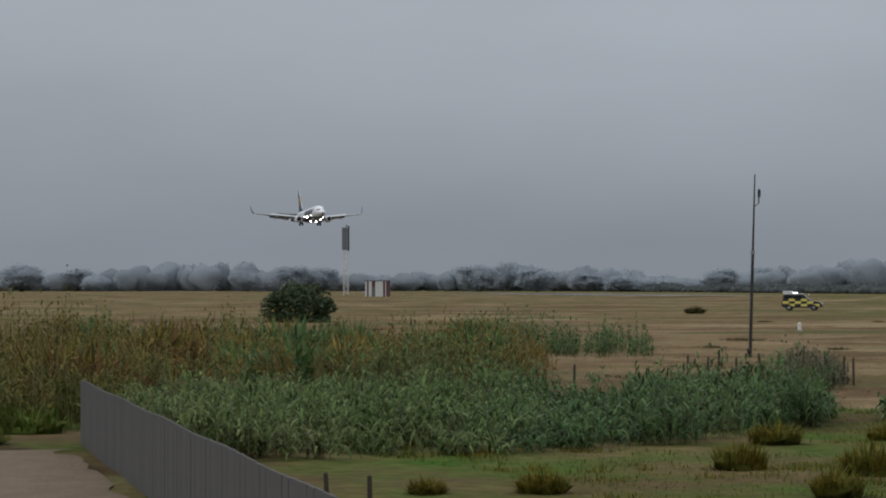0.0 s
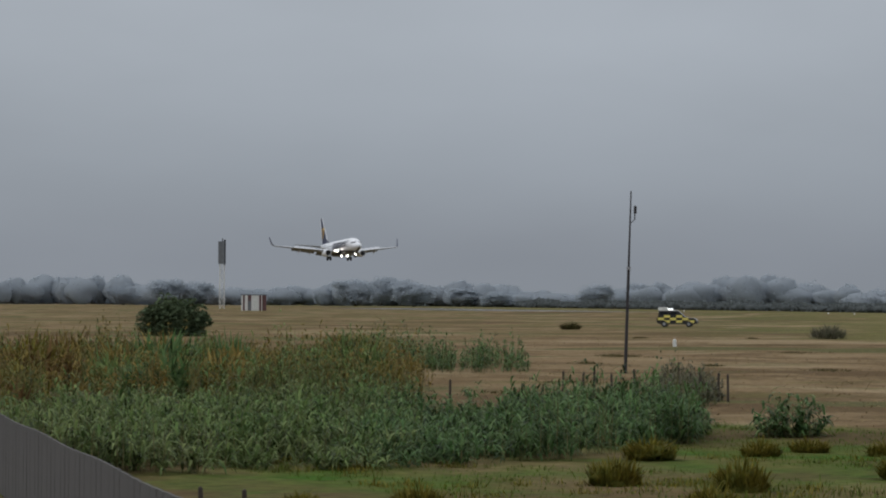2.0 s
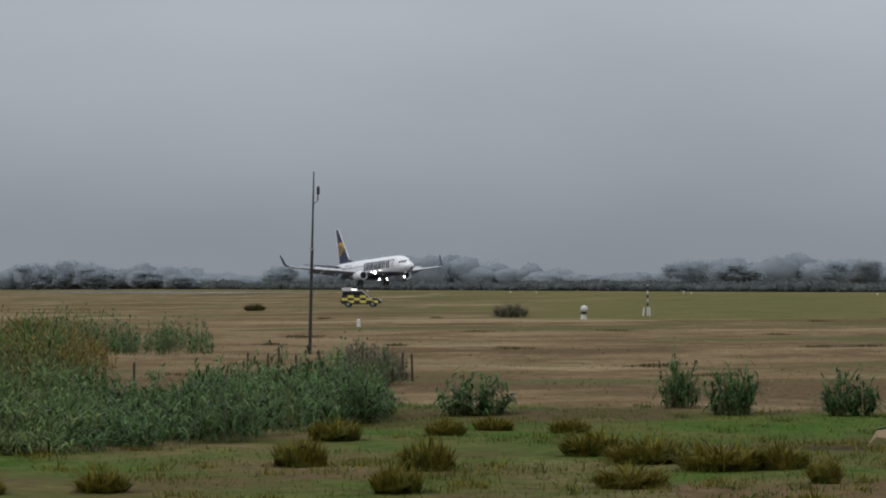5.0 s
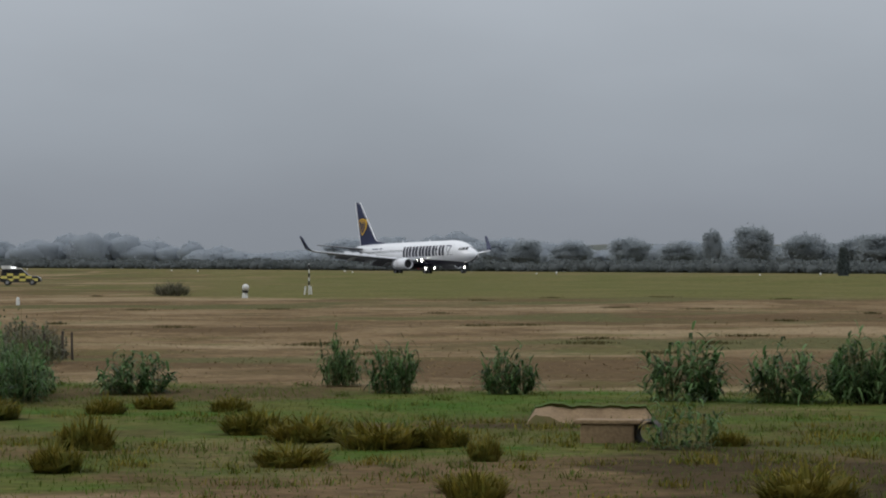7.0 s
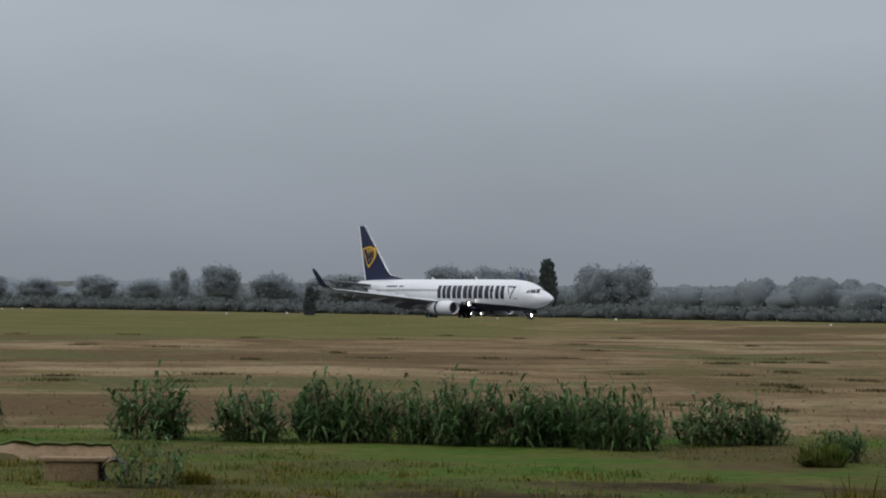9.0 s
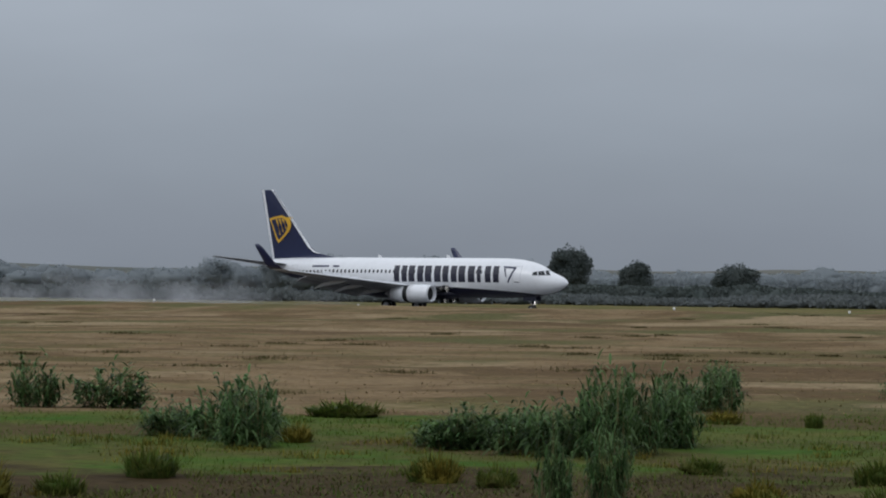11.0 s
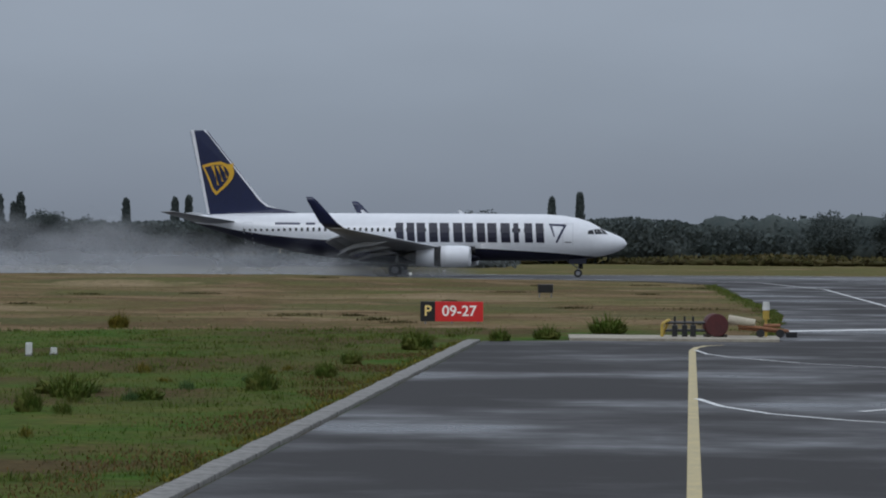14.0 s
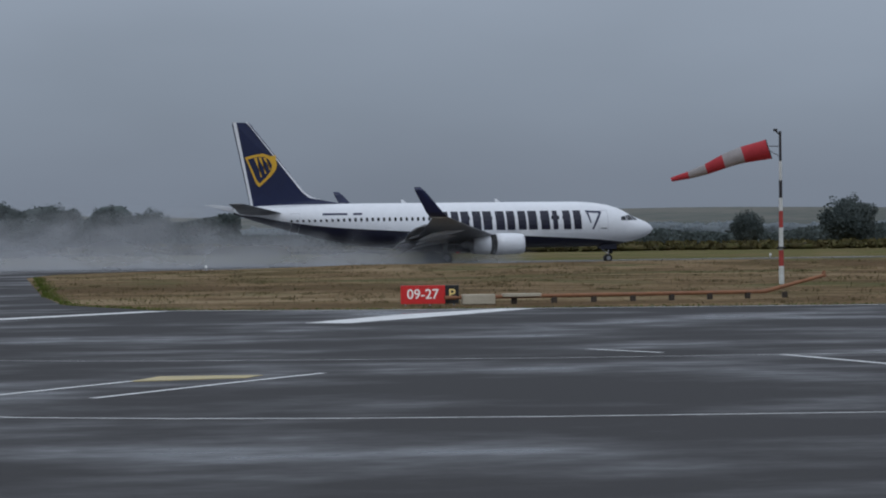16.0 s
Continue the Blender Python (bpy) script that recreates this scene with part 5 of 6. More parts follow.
far_kinds = [tree("distant broadleaf tree, its leaf colour paled for haze", CROWNFAR, n=5000, full=1.0, leaf=0.24) for _ in range(4)]
mid_kinds = [tree("distant broadleaf tree, its leaf colour greyed for haze", CROWNMID, n=5000, full=1.05, leaf=0.24) for _ in range(4)]
near_kinds = [tree("dark green broadleaf tree beyond the runway", CROWN, n=9000, leaf=0.22) for _ in range(4)]
slim_kinds = [tree("slim dark columnar tree beyond the runway", CROWN, True) for _ in range(2)]
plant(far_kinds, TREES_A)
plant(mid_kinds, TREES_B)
plant(near_kinds, TREES_C)
plant(near_kinds, TREES_D)
plant(slim_kinds, POPLARS)
BUSHLEAF = mat("bush_foliage", (0.05, 0.075, 0.04), (0.09, 0.115, 0.06), rough=0.8, scale=0.4, island=0.4, trans=0.15, spec=0.06)
bush = tree("dark green round bush in the dry field", BUSHLEAF, n=6500)
bush.matrix_basis = pose(-271.8, 75.8, -1.6, 0, 0, 20)
bush.scale = (0.82, 0.8, 0.53)
for kind, x, y, h, w in ((shrub("low dark brown bush in the dry field", SCRUB, 700), -322.5, 134.6, 0.95, 2.6), (shrub("tall thin dry twiggy bush in the field", GREYREED, 520, 0.7, False), -253.1, 130.1, 1.5, 3.6)):
    kind.matrix_basis = pose(x, y, sink(x, y), 0, 0, x)
    kind.scale = (w / 1.5, w / 1.5, h)


def wood(name, label, path, n, high, deep, size, material):
    """A far hedge or wood: leaf faces massed along a line, as one body."""
    pts = np.array(path, dtype=float)
    seg = np.hypot(*np.diff(pts, axis=0).T)
    cum = np.concatenate([[0], np.cumsum(seg)])
    s = rnd.uniform(0, cum[-1], n)
    x, y = np.interp(s, cum, pts[:, 0]), np.interp(s, cum, pts[:, 1])
    d = np.hypot(x, y)
    off = rnd.uniform(0, deep, n)
    x, y = x * (1 + off / d), y * (1 + off / d)
    top = np.array([high * (0.78 + 0.35 * noise.noise((a * 0.045, 1.0, 2.0)) + 0.14 * noise.noise((a * 0.21, 4.0, 2.0))) for a in s])
    z = top * rnd.uniform(0, 1, n) ** 0.6
    size = size * 0.6
    c = np.stack([x, y, z], -1)
    a, b = rnd.normal(0, 1, (n, 3)), rnd.normal(0, 1, (n, 3))
    k = size * rnd.uniform(0.6, 1.3, n)[:, None]
    a = a / np.linalg.norm(a, axis=1)[:, None] * k
    b = b / np.linalg.norm(b, axis=1)[:, None] * k
    v = np.stack([c - a, c + b, c + a, c - b], 1).reshape(-1, 3)
    bits = [(v, np.arange(n * 4).reshape(-1, 4))]
    step = max(1.6, high * 0.5)
    for k in range(int(cum[-1] / step)):
        q = (k + rnd.uniform(0, 0.6)) * step
        h = high * (0.72 + 0.35 * noise.noise((q * 0.045, 1.0, 2.0)) + 0.14 * noise.noise((q * 0.21, 4.0, 2.0))) * rnd.uniform(0.75, 1.05)
        px, py = np.interp(q, cum, pts[:, 0]), np.interp(q, cum, pts[:, 1])
        m = 1 + rnd.uniform(0.1, 0.9) * deep / math.hypot(px, py)
        bits.append(lump((px * m, py * m, h * 0.36), (step * 0.85, step * 0.85, h * 0.5), 0.45, 10, 7))
    tagged(new(name, smooth(quick(name, *bundle(bits), material))), label, "hedge", kind="stuff")


def crown_belt(name, label, path, high, wide, material, deep=30):
    """A far belt of round crowns of uneven size standing close together, as one body."""
    pts = np.array(path, dtype=float)
    cum = np.concatenate([[0], np.cumsum(np.hypot(*np.diff(pts, axis=0).T))])
    bits, q = [], 0.0
    while q < cum[-1]:
        px, py = np.interp(q, cum, pts[:, 0]), np.interp(q, cum, pts[:, 1])
        m = 1 + rnd.uniform(0, deep) / math.hypot(px, py)
        h = high * (0.72 + 0.5 * noise.noise((q * 0.018, 3.0, 2.0))) * rnd.uniform(0.72, 1.12)
        w = wide * rnd.uniform(0.6, 1.15)
        c = (px * m, py * m, h * 0.48)
        bits.append(lump(c, (w * 0.5, w * 0.5, h * 0.5), 0.35, 14, 9, 1.6))
        bits.append(leaf_cloud(800, c, (w * 0.5, w * 0.5, h * 0.5), 0.42))
        q += w * rnd.uniform(0.22, 0.5)
    tagged(new(name, smooth(quick(name, *bundle(bits), material))), label, "wood", kind="stuff")


def ring(az, dist):
    return [(d * math.sin(math.radians(a)), d * math.cos(math.radians(a))) for a, d in zip(az, dist)]


# the CROWNFAR and CROWNMID belts carry their haze in the foliage colour
crown_belt("far_wood", "distant wood along the horizon, colour paled for haze", ring((-86, -72, -60, -52), (1100, 1010, 930, 860)), 9.5, 11, CROWNFAR)
crown_belt("far_wood", "distant wood behind the runway, colour greyed for haze", ring((-54, -46, -38, -29), (800, 720, 640, 600)), 7.6, 9, CROWNMID)
crown_belt("far_wood", "wood on the far side of the fields, colour greyed for haze", ring((-36, -26, -18, -10), (650, 620, 600, 590)), 6.8, 9, CROWNMID)
wood("hedge", "hedge across the field, colour greyed for haze", ring((-31, -24, -15, -9), (600, 575, 560, 540)), 30000, 4.6, 12, 0.6, CROWNMID)
wood("hedge", "dark green hedge beyond the runway", ring((-13.4, -8, 0, 5, 9), (462, 450, 440, 450, 460)), 48000, 6.2, 14, 0.5, CROWN)
crown_belt("tree_belt", "dark green round-crowned trees beyond the runway", ring((0.3, 3, 7.5), (478, 474, 480)), 9.2, 8, CROWN, 14)
wood("hedge", "low dark scrub beyond the runway", ring((8, 14, 20, 32), (455, 450, 455, 500)), 26000, 3.0, 14, 0.45, CROWN)
wood("low_hedge", "low dark green hedge beyond the runway", ring((-34, -25, -18, -13), (500, 475, 463, 455)), 26000, 2.7, 10, 0.38, CROWN)
crown_belt("hill_scrub", "low scrub on the rising field, colour greyed for haze", ring((6, 14, 24, 36), (640, 650, 660, 680)), 4.2, 8, CROWNMID, 90)
wood("wild_hedge", "low brown-green scrub close behind the runway", ring((-12, 0, 12, 34), (420, 395, 390, 430)), 12000, 1.3, 8, 0.5, SCRUB)
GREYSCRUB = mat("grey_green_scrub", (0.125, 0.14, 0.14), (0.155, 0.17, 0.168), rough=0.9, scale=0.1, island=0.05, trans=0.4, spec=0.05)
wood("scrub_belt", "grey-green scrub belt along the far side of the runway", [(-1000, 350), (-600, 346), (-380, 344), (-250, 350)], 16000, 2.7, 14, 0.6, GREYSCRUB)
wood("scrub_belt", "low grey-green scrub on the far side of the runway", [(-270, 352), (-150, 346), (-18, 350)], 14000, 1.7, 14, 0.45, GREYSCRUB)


def ridge(name, az, dist, high, material):
    """A long low hill."""
    n = 60
    rows = []
    for i in range(n + 1):
        a = math.radians(az[0] + (az[1] - az[0]) * i / n)
        f = min(1.0, 6 * i / n, 6 * (n - i) / n)
        top = high * f * (0.85 + 0.3 * noise.noise((i * 0.16, 7.0, 0)))
        rows.append([(dd * math.sin(a), dd * math.cos(a), z) for dd, z in ((dist - 220, -0.5), (dist - 120, top * 0.45), (dist, top), (dist + 160, top * 0.9), (dist + 500, -0.5))])
    bm = bmesh.new()
    loft(bm, rows, close=False)
    tagged(part(name, bm, material, smooth=True), "low grey-brown hill on the horizon", "hill", kind="structure")


HILL = mat("far_hill_scrub", (0.085, 0.097, 0.085), (0.15, 0.143, 0.122), rough=0.95, scale=0.018, spec=0.08)
ridge("hill", (-62, -20), 1500, 8.5, HILL)
ridge("hill", (-30, 40), 1100, 8.2, HILL)


# ------------------------------------------------------------------ things on the field
PLANKGREY = mat("weathered_grey_boards", (0.078, 0.073, 0.068), (0.05, 0.046, 0.042), rough=0.85, scale=1.2, stretch=(4, 4, 0.5), bump=0.3, island=0.15)
WOOD = mat("dark_weathered_wood", (0.06, 0.045, 0.033), (0.035, 0.028, 0.022), rough=0.9, scale=2.0, bump=0.3)
PLANKTAN = mat("sun_bleached_planks", (0.2, 0.145, 0.09), (0.11, 0.08, 0.052), rough=0.9, scale=2.0, bump=0.3)
SIGNRED = mat("sign_red_face", (0.5, 0.02, 0.018), (0.42, 0.018, 0.016), rough=0.35, glow=(0.8, 0.03, 0.03, 0.12))
SIGNBLACK = mat("sign_black_face", (0.015, 0.015, 0.016), rough=0.4)
SIGNWHITE = mat("sign_white_letter", (0.85, 0.82, 0.76), rough=0.4, glow=(1, 0.9, 0.8, 0.15))
SIGNYELLOW = mat("sign_yellow_letter", (0.8, 0.6, 0.2), rough=0.4, glow=(1, 0.8, 0.3, 0.12))
WHITEPAINT = mat("weathered_white_paint", (0.7, 0.7, 0.67), (0.5, 0.5, 0.47), rough=0.6, scale=3)
REDPAINT = mat("faded_red_paint", (0.42, 0.05, 0.04), (0.3, 0.04, 0.03), rough=0.6, scale=2)
DRUMRED = mat("dark_red_drum_paint", (0.085, 0.014, 0.013), (0.05, 0.01, 0.01), rough=0.55, scale=2)
RUSTBAR = mat("rusty_orange_paint", (0.3, 0.13, 0.055), (0.2, 0.09, 0.045), rough=0.7, scale=2)
PIPEYELLOW = mat("yellow_pipe_paint", (0.55, 0.38, 0.06), (0.4, 0.28, 0.05), rough=0.5, scale=3)
CREAM = mat("cream_paint", (0.5, 0.45, 0.34), (0.4, 0.35, 0.26), rough=0.6, scale=2)
CARYELLOW = mat("yellow_car_paint", (0.75, 0.64, 0.16), (0.7, 0.6, 0.15), rough=0.3, coat=0.4)
CARBLACK = mat("black_car_paint", (0.012, 0.012, 0.013), rough=0.35, coat=0.3)
SOCKRED = mat("red_sock_cloth", (0.55, 0.05, 0.06), (0.45, 0.04, 0.05), rough=0.8, scale=2, trans=0.35)
SOCKWHITE = mat("white_sock_cloth", (0.45, 0.42, 0.41), (0.36, 0.33, 0.32), rough=0.8, scale=2, trans=0.35)
EARTH = mat("bare_sandy_earth", (0.25, 0.172, 0.092), (0.17, 0.113, 0.06), rough=0.95, scale=2, bump=0.5)
TRACKSAND = mat("trodden_sandy_soil", (0.155, 0.105, 0.058), (0.095, 0.064, 0.036), rough=0.95, scale=1.2, bump=0.5)
POLEGREY = mat("dark_pole", (0.022, 0.02, 0.024), (0.04, 0.035, 0.035), rough=0.8, scale=1)
PANELGREY = mat("grey_antenna_panel", (0.16, 0.17, 0.18), (0.12, 0.13, 0.14), rough=0.6)
DARKPANEL = mat("dark_antenna_panel", (0.04, 0.045, 0.05), rough=0.6)
HUTRED = mat("hut_dull_red", (0.12, 0.05, 0.05), (0.09, 0.045, 0.045), rough=0.7)


def build_fence():
    fence = tagged(empty("board_fence", pose(-72.0, 15.0, 0, 0, 0, math.degrees(math.atan2(-5.5, 39.1)))), "long grey weathered board fence beside a bare track", "fence")
    length, n, data = 46.0, 150, None
    w = length / n
    for k in range(n):
        if data is None:
            bm = bmesh.new()
            box(bm, 0, w - 0.001, -0.02, 0.02, 0, 1.47)
            ob = part("board", bm, PLANKGREY, fence)
            data = ob.data
        else:
            ob = piece("board", data, fence)
        ob.location = (k * w, 0.003 * math.sin(k * 2.7), -0.03 + 0.004 * math.sin(k * 1.9) + 0.015 * math.sin(k * 0.21))
    for z in (0.35, 1.15):
        bm = bmesh.new()
        box(bm, 0, length, 0.022, 0.07, z, z + 0.09, 0.006)
        part("rail", bm, WOOD, fence, "dark back rail")
    data = None
    for k in range(16):
        if data is None:
            bm = bmesh.new()
            box(bm, -0.05, 0.05, 0.072, 0.17, -0.3, 1.36, 0.01)
            ob = part("post", bm, WOOD, fence)
            data = ob.data
        else:
            ob = piece("post", data, fence)
        ob.location = (k * 3.0, 0, 0)


build_fence()


def build_track():
    """A bare sandy track along the fence, ragged at its rims."""
    verts, faces, nu = [], [], 60
    for i in range(nu + 1):
        x = -70.0 + 46.0 * i / nu
        y0 = 9.5 + (-33 - x) * 0.141
        for k in range(5):
            o = -0.35 - 6.0 * k / 4
            rag = 0.9 * noise.noise((x * 0.5, k * 3.0, 1)) if k == 4 else (min(0.0, 0.9 * noise.noise((x * 0.4, 2.0, 1))) if k == 0 else 0.0)
            y = y0 + o + rag
            verts.append((x, y, sink(x, y) + (0.03 if k < 4 else -0.03)))
    for i in range(nu):
        for k in range(4):
            q = i * 5 + k
            faces.append((q, q + 1, q + 6, q + 5))
    tagged(new("dirt_track", mesh_of("dirt_track", verts, faces, TRACKSAND, True)), "bare sandy track beside the grey fence", "track", kind="structure")


build_track()


def build_posts():
    first = None
    for i, (x, y, h) in enumerate(((-105.9, 43.9, 1.2), (-105.6, 44.5, 1.15), (-105.4, 44.9, 1.3), (-105.2, 45.5, 1.1), (-104.8, 46.2, 1.25), (-104.3, 47.2, 1.15), (-104.2, 47.6, 1.5), (-104.0, 48.0, 1.15),
                                   (-103.8, 48.3, 1.1), (-103.6, 48.9, 1.15), (-103.4, 49.2, 1.1), (-101.6, 38.0, 1.05), (-104.9, 37.7, 0.9), (-105.5, 36.3, 0.95), (-52.4, 15.9, 0.55), (-52.6, 15.2, 0.6), (-37.5, 121.2, 1.45))):
        m = pose(x, y, sink(x, y) - 0.1, 2 * math.sin(i * 3.1), 3 * math.sin(i * 1.7), i * 40)
        if first is None:
            bm = bmesh.new()
            tube(bm, (0, 0, -0.1), (0.02, 0.01, 0.95), 0.05, 0.042, 7)
            tube(bm, (0.02, 0.01, 0.95), (0.02, 0.012, 1.0), 0.042, 0.02, 7)
            first = part("fence_post", bm, WOOD)
            tagged(first, "dark weathered wooden fence post in dry grass", "post", "old fence posts")
            ob = first
            ob.matrix_basis = m
        else:
            ob = copy_thing(first, m)
        ob.scale = (1, 1, h)


build_posts()


def build_pole():
    p = tagged(empty("pole", pose(-143.6, 62.8, -0.2, 0, 1.6, 65)), "tall thin dark pole with small aerial in the field", "pole")
    bm = bmesh.new()
    tube(bm, (0, 0, -0.3), (0, 0, 5.2), 0.085, 0.07, 8)
    tube(bm, (0, 0, 5.2), (0, 0, 9.0), 0.055, 0.03, 8)
    part("shaft", bm, POLEGREY, p, "dark tapered shaft")
    bm = bmesh.new()
    tube(bm, (0, 0, 7.4), (0.22, 0, 7.6), 0.018)
    tube(bm, (0.22, 0, 7.6), (0.22, 0, 8.3), 0.03)
    box(bm, 0.16, 0.3, -0.05, 0.05, 7.9, 8.25, 0.01)
    part("aerial", bm, POLEGREY, p, "small side aerial")
    bm = bmesh.new()
    tube(bm, (0, 0, 5.15), (0, 0, 5.3), 0.1, n=8)
    part("collar", bm, STEEL, p)


build_pole()


def build_mast():
    m = tagged(empty("antenna_mast", pose(-744.8, 219.9, 0, 0, 0, 74)), "pale lattice antenna mast with dark panels at the top", "antenna mast")
    for dx, dy in ((-0.55, -0.55), (0.55, -0.55), (0.55, 0.55), (-0.55, 0.55)):
        bm = bmesh.new()
        tube(bm, (dx, dy, 0), (dx, dy, 16.2), 0.11, n=6)
        part("leg", bm, WHITEPAINT, m)
    for k in range(11):
        bm = bmesh.new()
        z = k * 1.45
        for (a, b), (c, d) in (((-0.55, -0.55), (0.55, -0.55)), ((0.55, -0.55), (0.55, 0.55)), ((0.55, 0.55), (-0.55, 0.55)), ((-0.55, 0.55), (-0.55, -0.55))):
            tube(bm, (a, b, z), (c, d, z + 1.45), 0.06, n=5)
            tube(bm, (a, b, z + 1.45), (c, d, z + 1.45), 0.03, n=5)
        part("lattice", bm, WHITEPAINT, m)
    bm = bmesh.new()
    box(bm, -0.95, 0.35, -0.9, -0.7, 10.8, 16.2, 0.03)
    part("panel", bm, PANELGREY, m, "grey antenna panel")
    bm = bmesh.new()
    box(bm, 0.4, 0.85, -0.9, -0.65, 10.6, 16.6, 0.03)
    part("dark_panel", bm, DARKPANEL, m, "dark antenna panel")
    bm = bmesh.new()
    tube(bm, (0.1, 0, 16.2), (0.1, 0, 16.9), 0.12, n=8)
    part("obstruction_light", bm, DARKPANEL, m)


build_mast()


def build_hut():
    h = tagged(empty("equipment_hut", pose(-667.6, 204.3, 0, 0, 0, 73)), "small hut with upright white and dull red stripes", "hut")
    bm = bmesh.new()
    box(bm, -2.7, 2.7, -1.6, 1.6, -0.1, 3.3, 0.05)
    part("wall", bm, HUTRED, h, "dull red walls")
    for x0, x1 in ((-2.7, -2.35), (-1.95, -1.3), (-0.55, 1.15), (1.62, 1.8)):
        bm = bmesh.new()
        box(bm, x0, x1, -1.64, -1.605, 0, 3.3, 0.01)
        part("stripe", bm, WHITEPAINT, h, "white upright stripe")
    bm = bmesh.new()
    box(bm, -2.85, 2.85, -1.75, 1.75, 3.3, 3.5, 0.04)
    part("roof", bm, PANELGREY, h, "grey flat roof")
    bm = bmesh.new()
    box(bm, -1.25, -0.6, -1.64, -1.605, 0.05, 2.1, 0.01)
    part("door", bm, PANELGREY, h, "grey door")


build_hut()


def build_car():
    c = tagged(empty("airport_car", pose(-346.3, 158.1, 0.0, 0, 0, 60)), "yellow and black chequered airport car with white roof light", "car")
    prof = [(-2.3, 0.45), (-2.35, 0.95), (-2.2, 1.15), (-0.1, 1.18), (0.1, 1.2), (1.0, 1.16), (2.1, 1.02), (2.35, 0.8), (2.35, 0.45), (1.9, 0.35), (-1.9, 0.35)]
    bm = bmesh.new()
    loft(bm, [[(x, s * w, z) for x, z in prof] for s, w in ((-1, 0.86), (-1, 0.9), (1, 0.9), (1, 0.86))])
    body = part("body", bm, CARBLACK, c, "black car body")
    bm = bmesh.new()
    cab = [(-2.2, 1.15), (-2.1, 1.85), (-1.9, 1.93), (0.0, 1.93), (0.25, 1.85), (1.0, 1.16)]
    loft(bm, [[(x, s * 0.8, z) for x, z in cab] for s in (-1, 1)])
    part("cabin", bm, CARBLACK, c, "black cabin")
    bm = bmesh.new()
    box(bm, -2.1, 0.1, -0.82, 0.82, 1.9, 2.0, 0.04)
    part("roof", bm, WHITEPAINT, c, "white roof")
    bm = bmesh.new()
    box(bm, -1.0, -0.55, -0.65, 0.65, 2.0, 2.16, 0.04)
    part("light_bar", bm, mat("white_beacon_bar", (0.85, 0.85, 0.85), glow=(1, 1, 1, 1.5)), c, "lit white light bar")
    bm = bmesh.new()
    box(bm, -2.2, -1.1, -0.74, 0.74, 2.0, 2.3, 0.05)
    part("roof_box", bm, WHITEPAINT, c, "white roof box")
    for s in (-1, 1):
        for k in range(6):
            for r in range(3 if k < 4 else 2):
                if (k + r) % 2:
                    bm = bmesh.new()
                    box(bm, -2.2 + k * 0.72, -1.48 + k * 0.72, s * 0.905 - 0.004, s * 0.905 + 0.004, 0.5 + r * 0.3, 0.8 + r * 0.3)
                    part("chequer", bm, CARYELLOW, body, "yellow chequer panel")
        for x0, x1 in ((-1.95, -1.0), (-0.9, 0.0)):
            bm = bmesh.new()
            box(bm, x0, x1, s * 0.81 - 0.006, s * 0.81 + 0.006, 1.42, 1.8, 0.003)
            part("window", bm, GLASSDARK, c, "dark side window")
        for x in (-1.45, 1.45):
            bm = bmesh.new()
            tube(bm, (x, s * 0.72, 0.36), (x, s * 0.92, 0.36), 0.36, n=16)
            t = part("wheel", bm, RUBBER, c, "black tyre")
            bm = bmesh.new()
            tube(bm, (x, s * 0.921, 0.36), (x, s * 0.935, 0.36), 0.2, n=12)
            part("rim", bm, STEEL, t)
        bm = bmesh.new()
        box(bm, 2.3, 2.37, s * 0.72 - 0.14, s * 0.72 + 0.14, 0.75, 0.92, 0.02)
        part("headlight", bm, WHITEPAINT, c, "clear headlight")
    bm = bmesh.new()
    box(bm, 2.3, 2.45, -0.85, 0.85, 0.42, 0.65, 0.03)
    part("bumper", bm, CARBLACK, c, "black bumper")


build_car()


def small_marker(x, y, h, r, label, base=True):
    m = tagged(empty("marker", pose(x, y, sink(x, y) - 0.02)), label, "marker", "white field markers")
    bm = bmesh.new()
    tube(bm, (0, 0, 0), (0, 0, h), r, r * 0.8, 10)
    part("post", bm, WHITEPAINT, m, "white post")
    if base:
        bm = bmesh.new()
        tube(bm, (0, 0, h), (0, 0, h + r * 0.6), r * 0.8, r * 0.2, 10)
        part("cap", bm, WHITEPAINT, m)
    return m


small_marker(-212.9, 97.0, 0.5, 0.15, "small white marker cone in dry grass")
m = small_marker(-237.8, 129.1, 0.45, 0.26, "white marker of two stacked drums")
bm = bmesh.new()
bmesh.ops.create_uvsphere(bm, u_segments=12, v_segments=8, radius=0.3, matrix=Matrix.Translation((0.1, 0, 0.9)))
bk = bmesh.new()
tube(bk, (0.03, 0, 0.5), (0.06, 0, 0.66), 0.27, n=12)
part("dark_band", bk, CARBLACK, m, "black middle band")
part("upper_drum", bm, WHITEPAINT, m, "white upper drum", smooth=True)
m = small_marker(-248.4, 141.3, 2.75, 0.065, "tall white slender marker with a splayed foot")
for z in (0.85, 1.55, 2.3):
    bm = bmesh.new()
    tube(bm, (0, 0, z), (0, 0, z + 0.35), 0.08, n=10)
    part("dark_band", bm, CARBLACK, m, "black band")
for a in range(3):
    bm = bmesh.new()
    tube(bm, (0.4 * math.cos(a * 2.1), 0.4 * math.sin(a * 2.1), 0), (0.3 * math.cos(a * 2.1), 0.3 * math.sin(a * 2.1), 0.75), 0.06, 0.08, 8)
    part("foot", bm, WHITEPAINT, m)
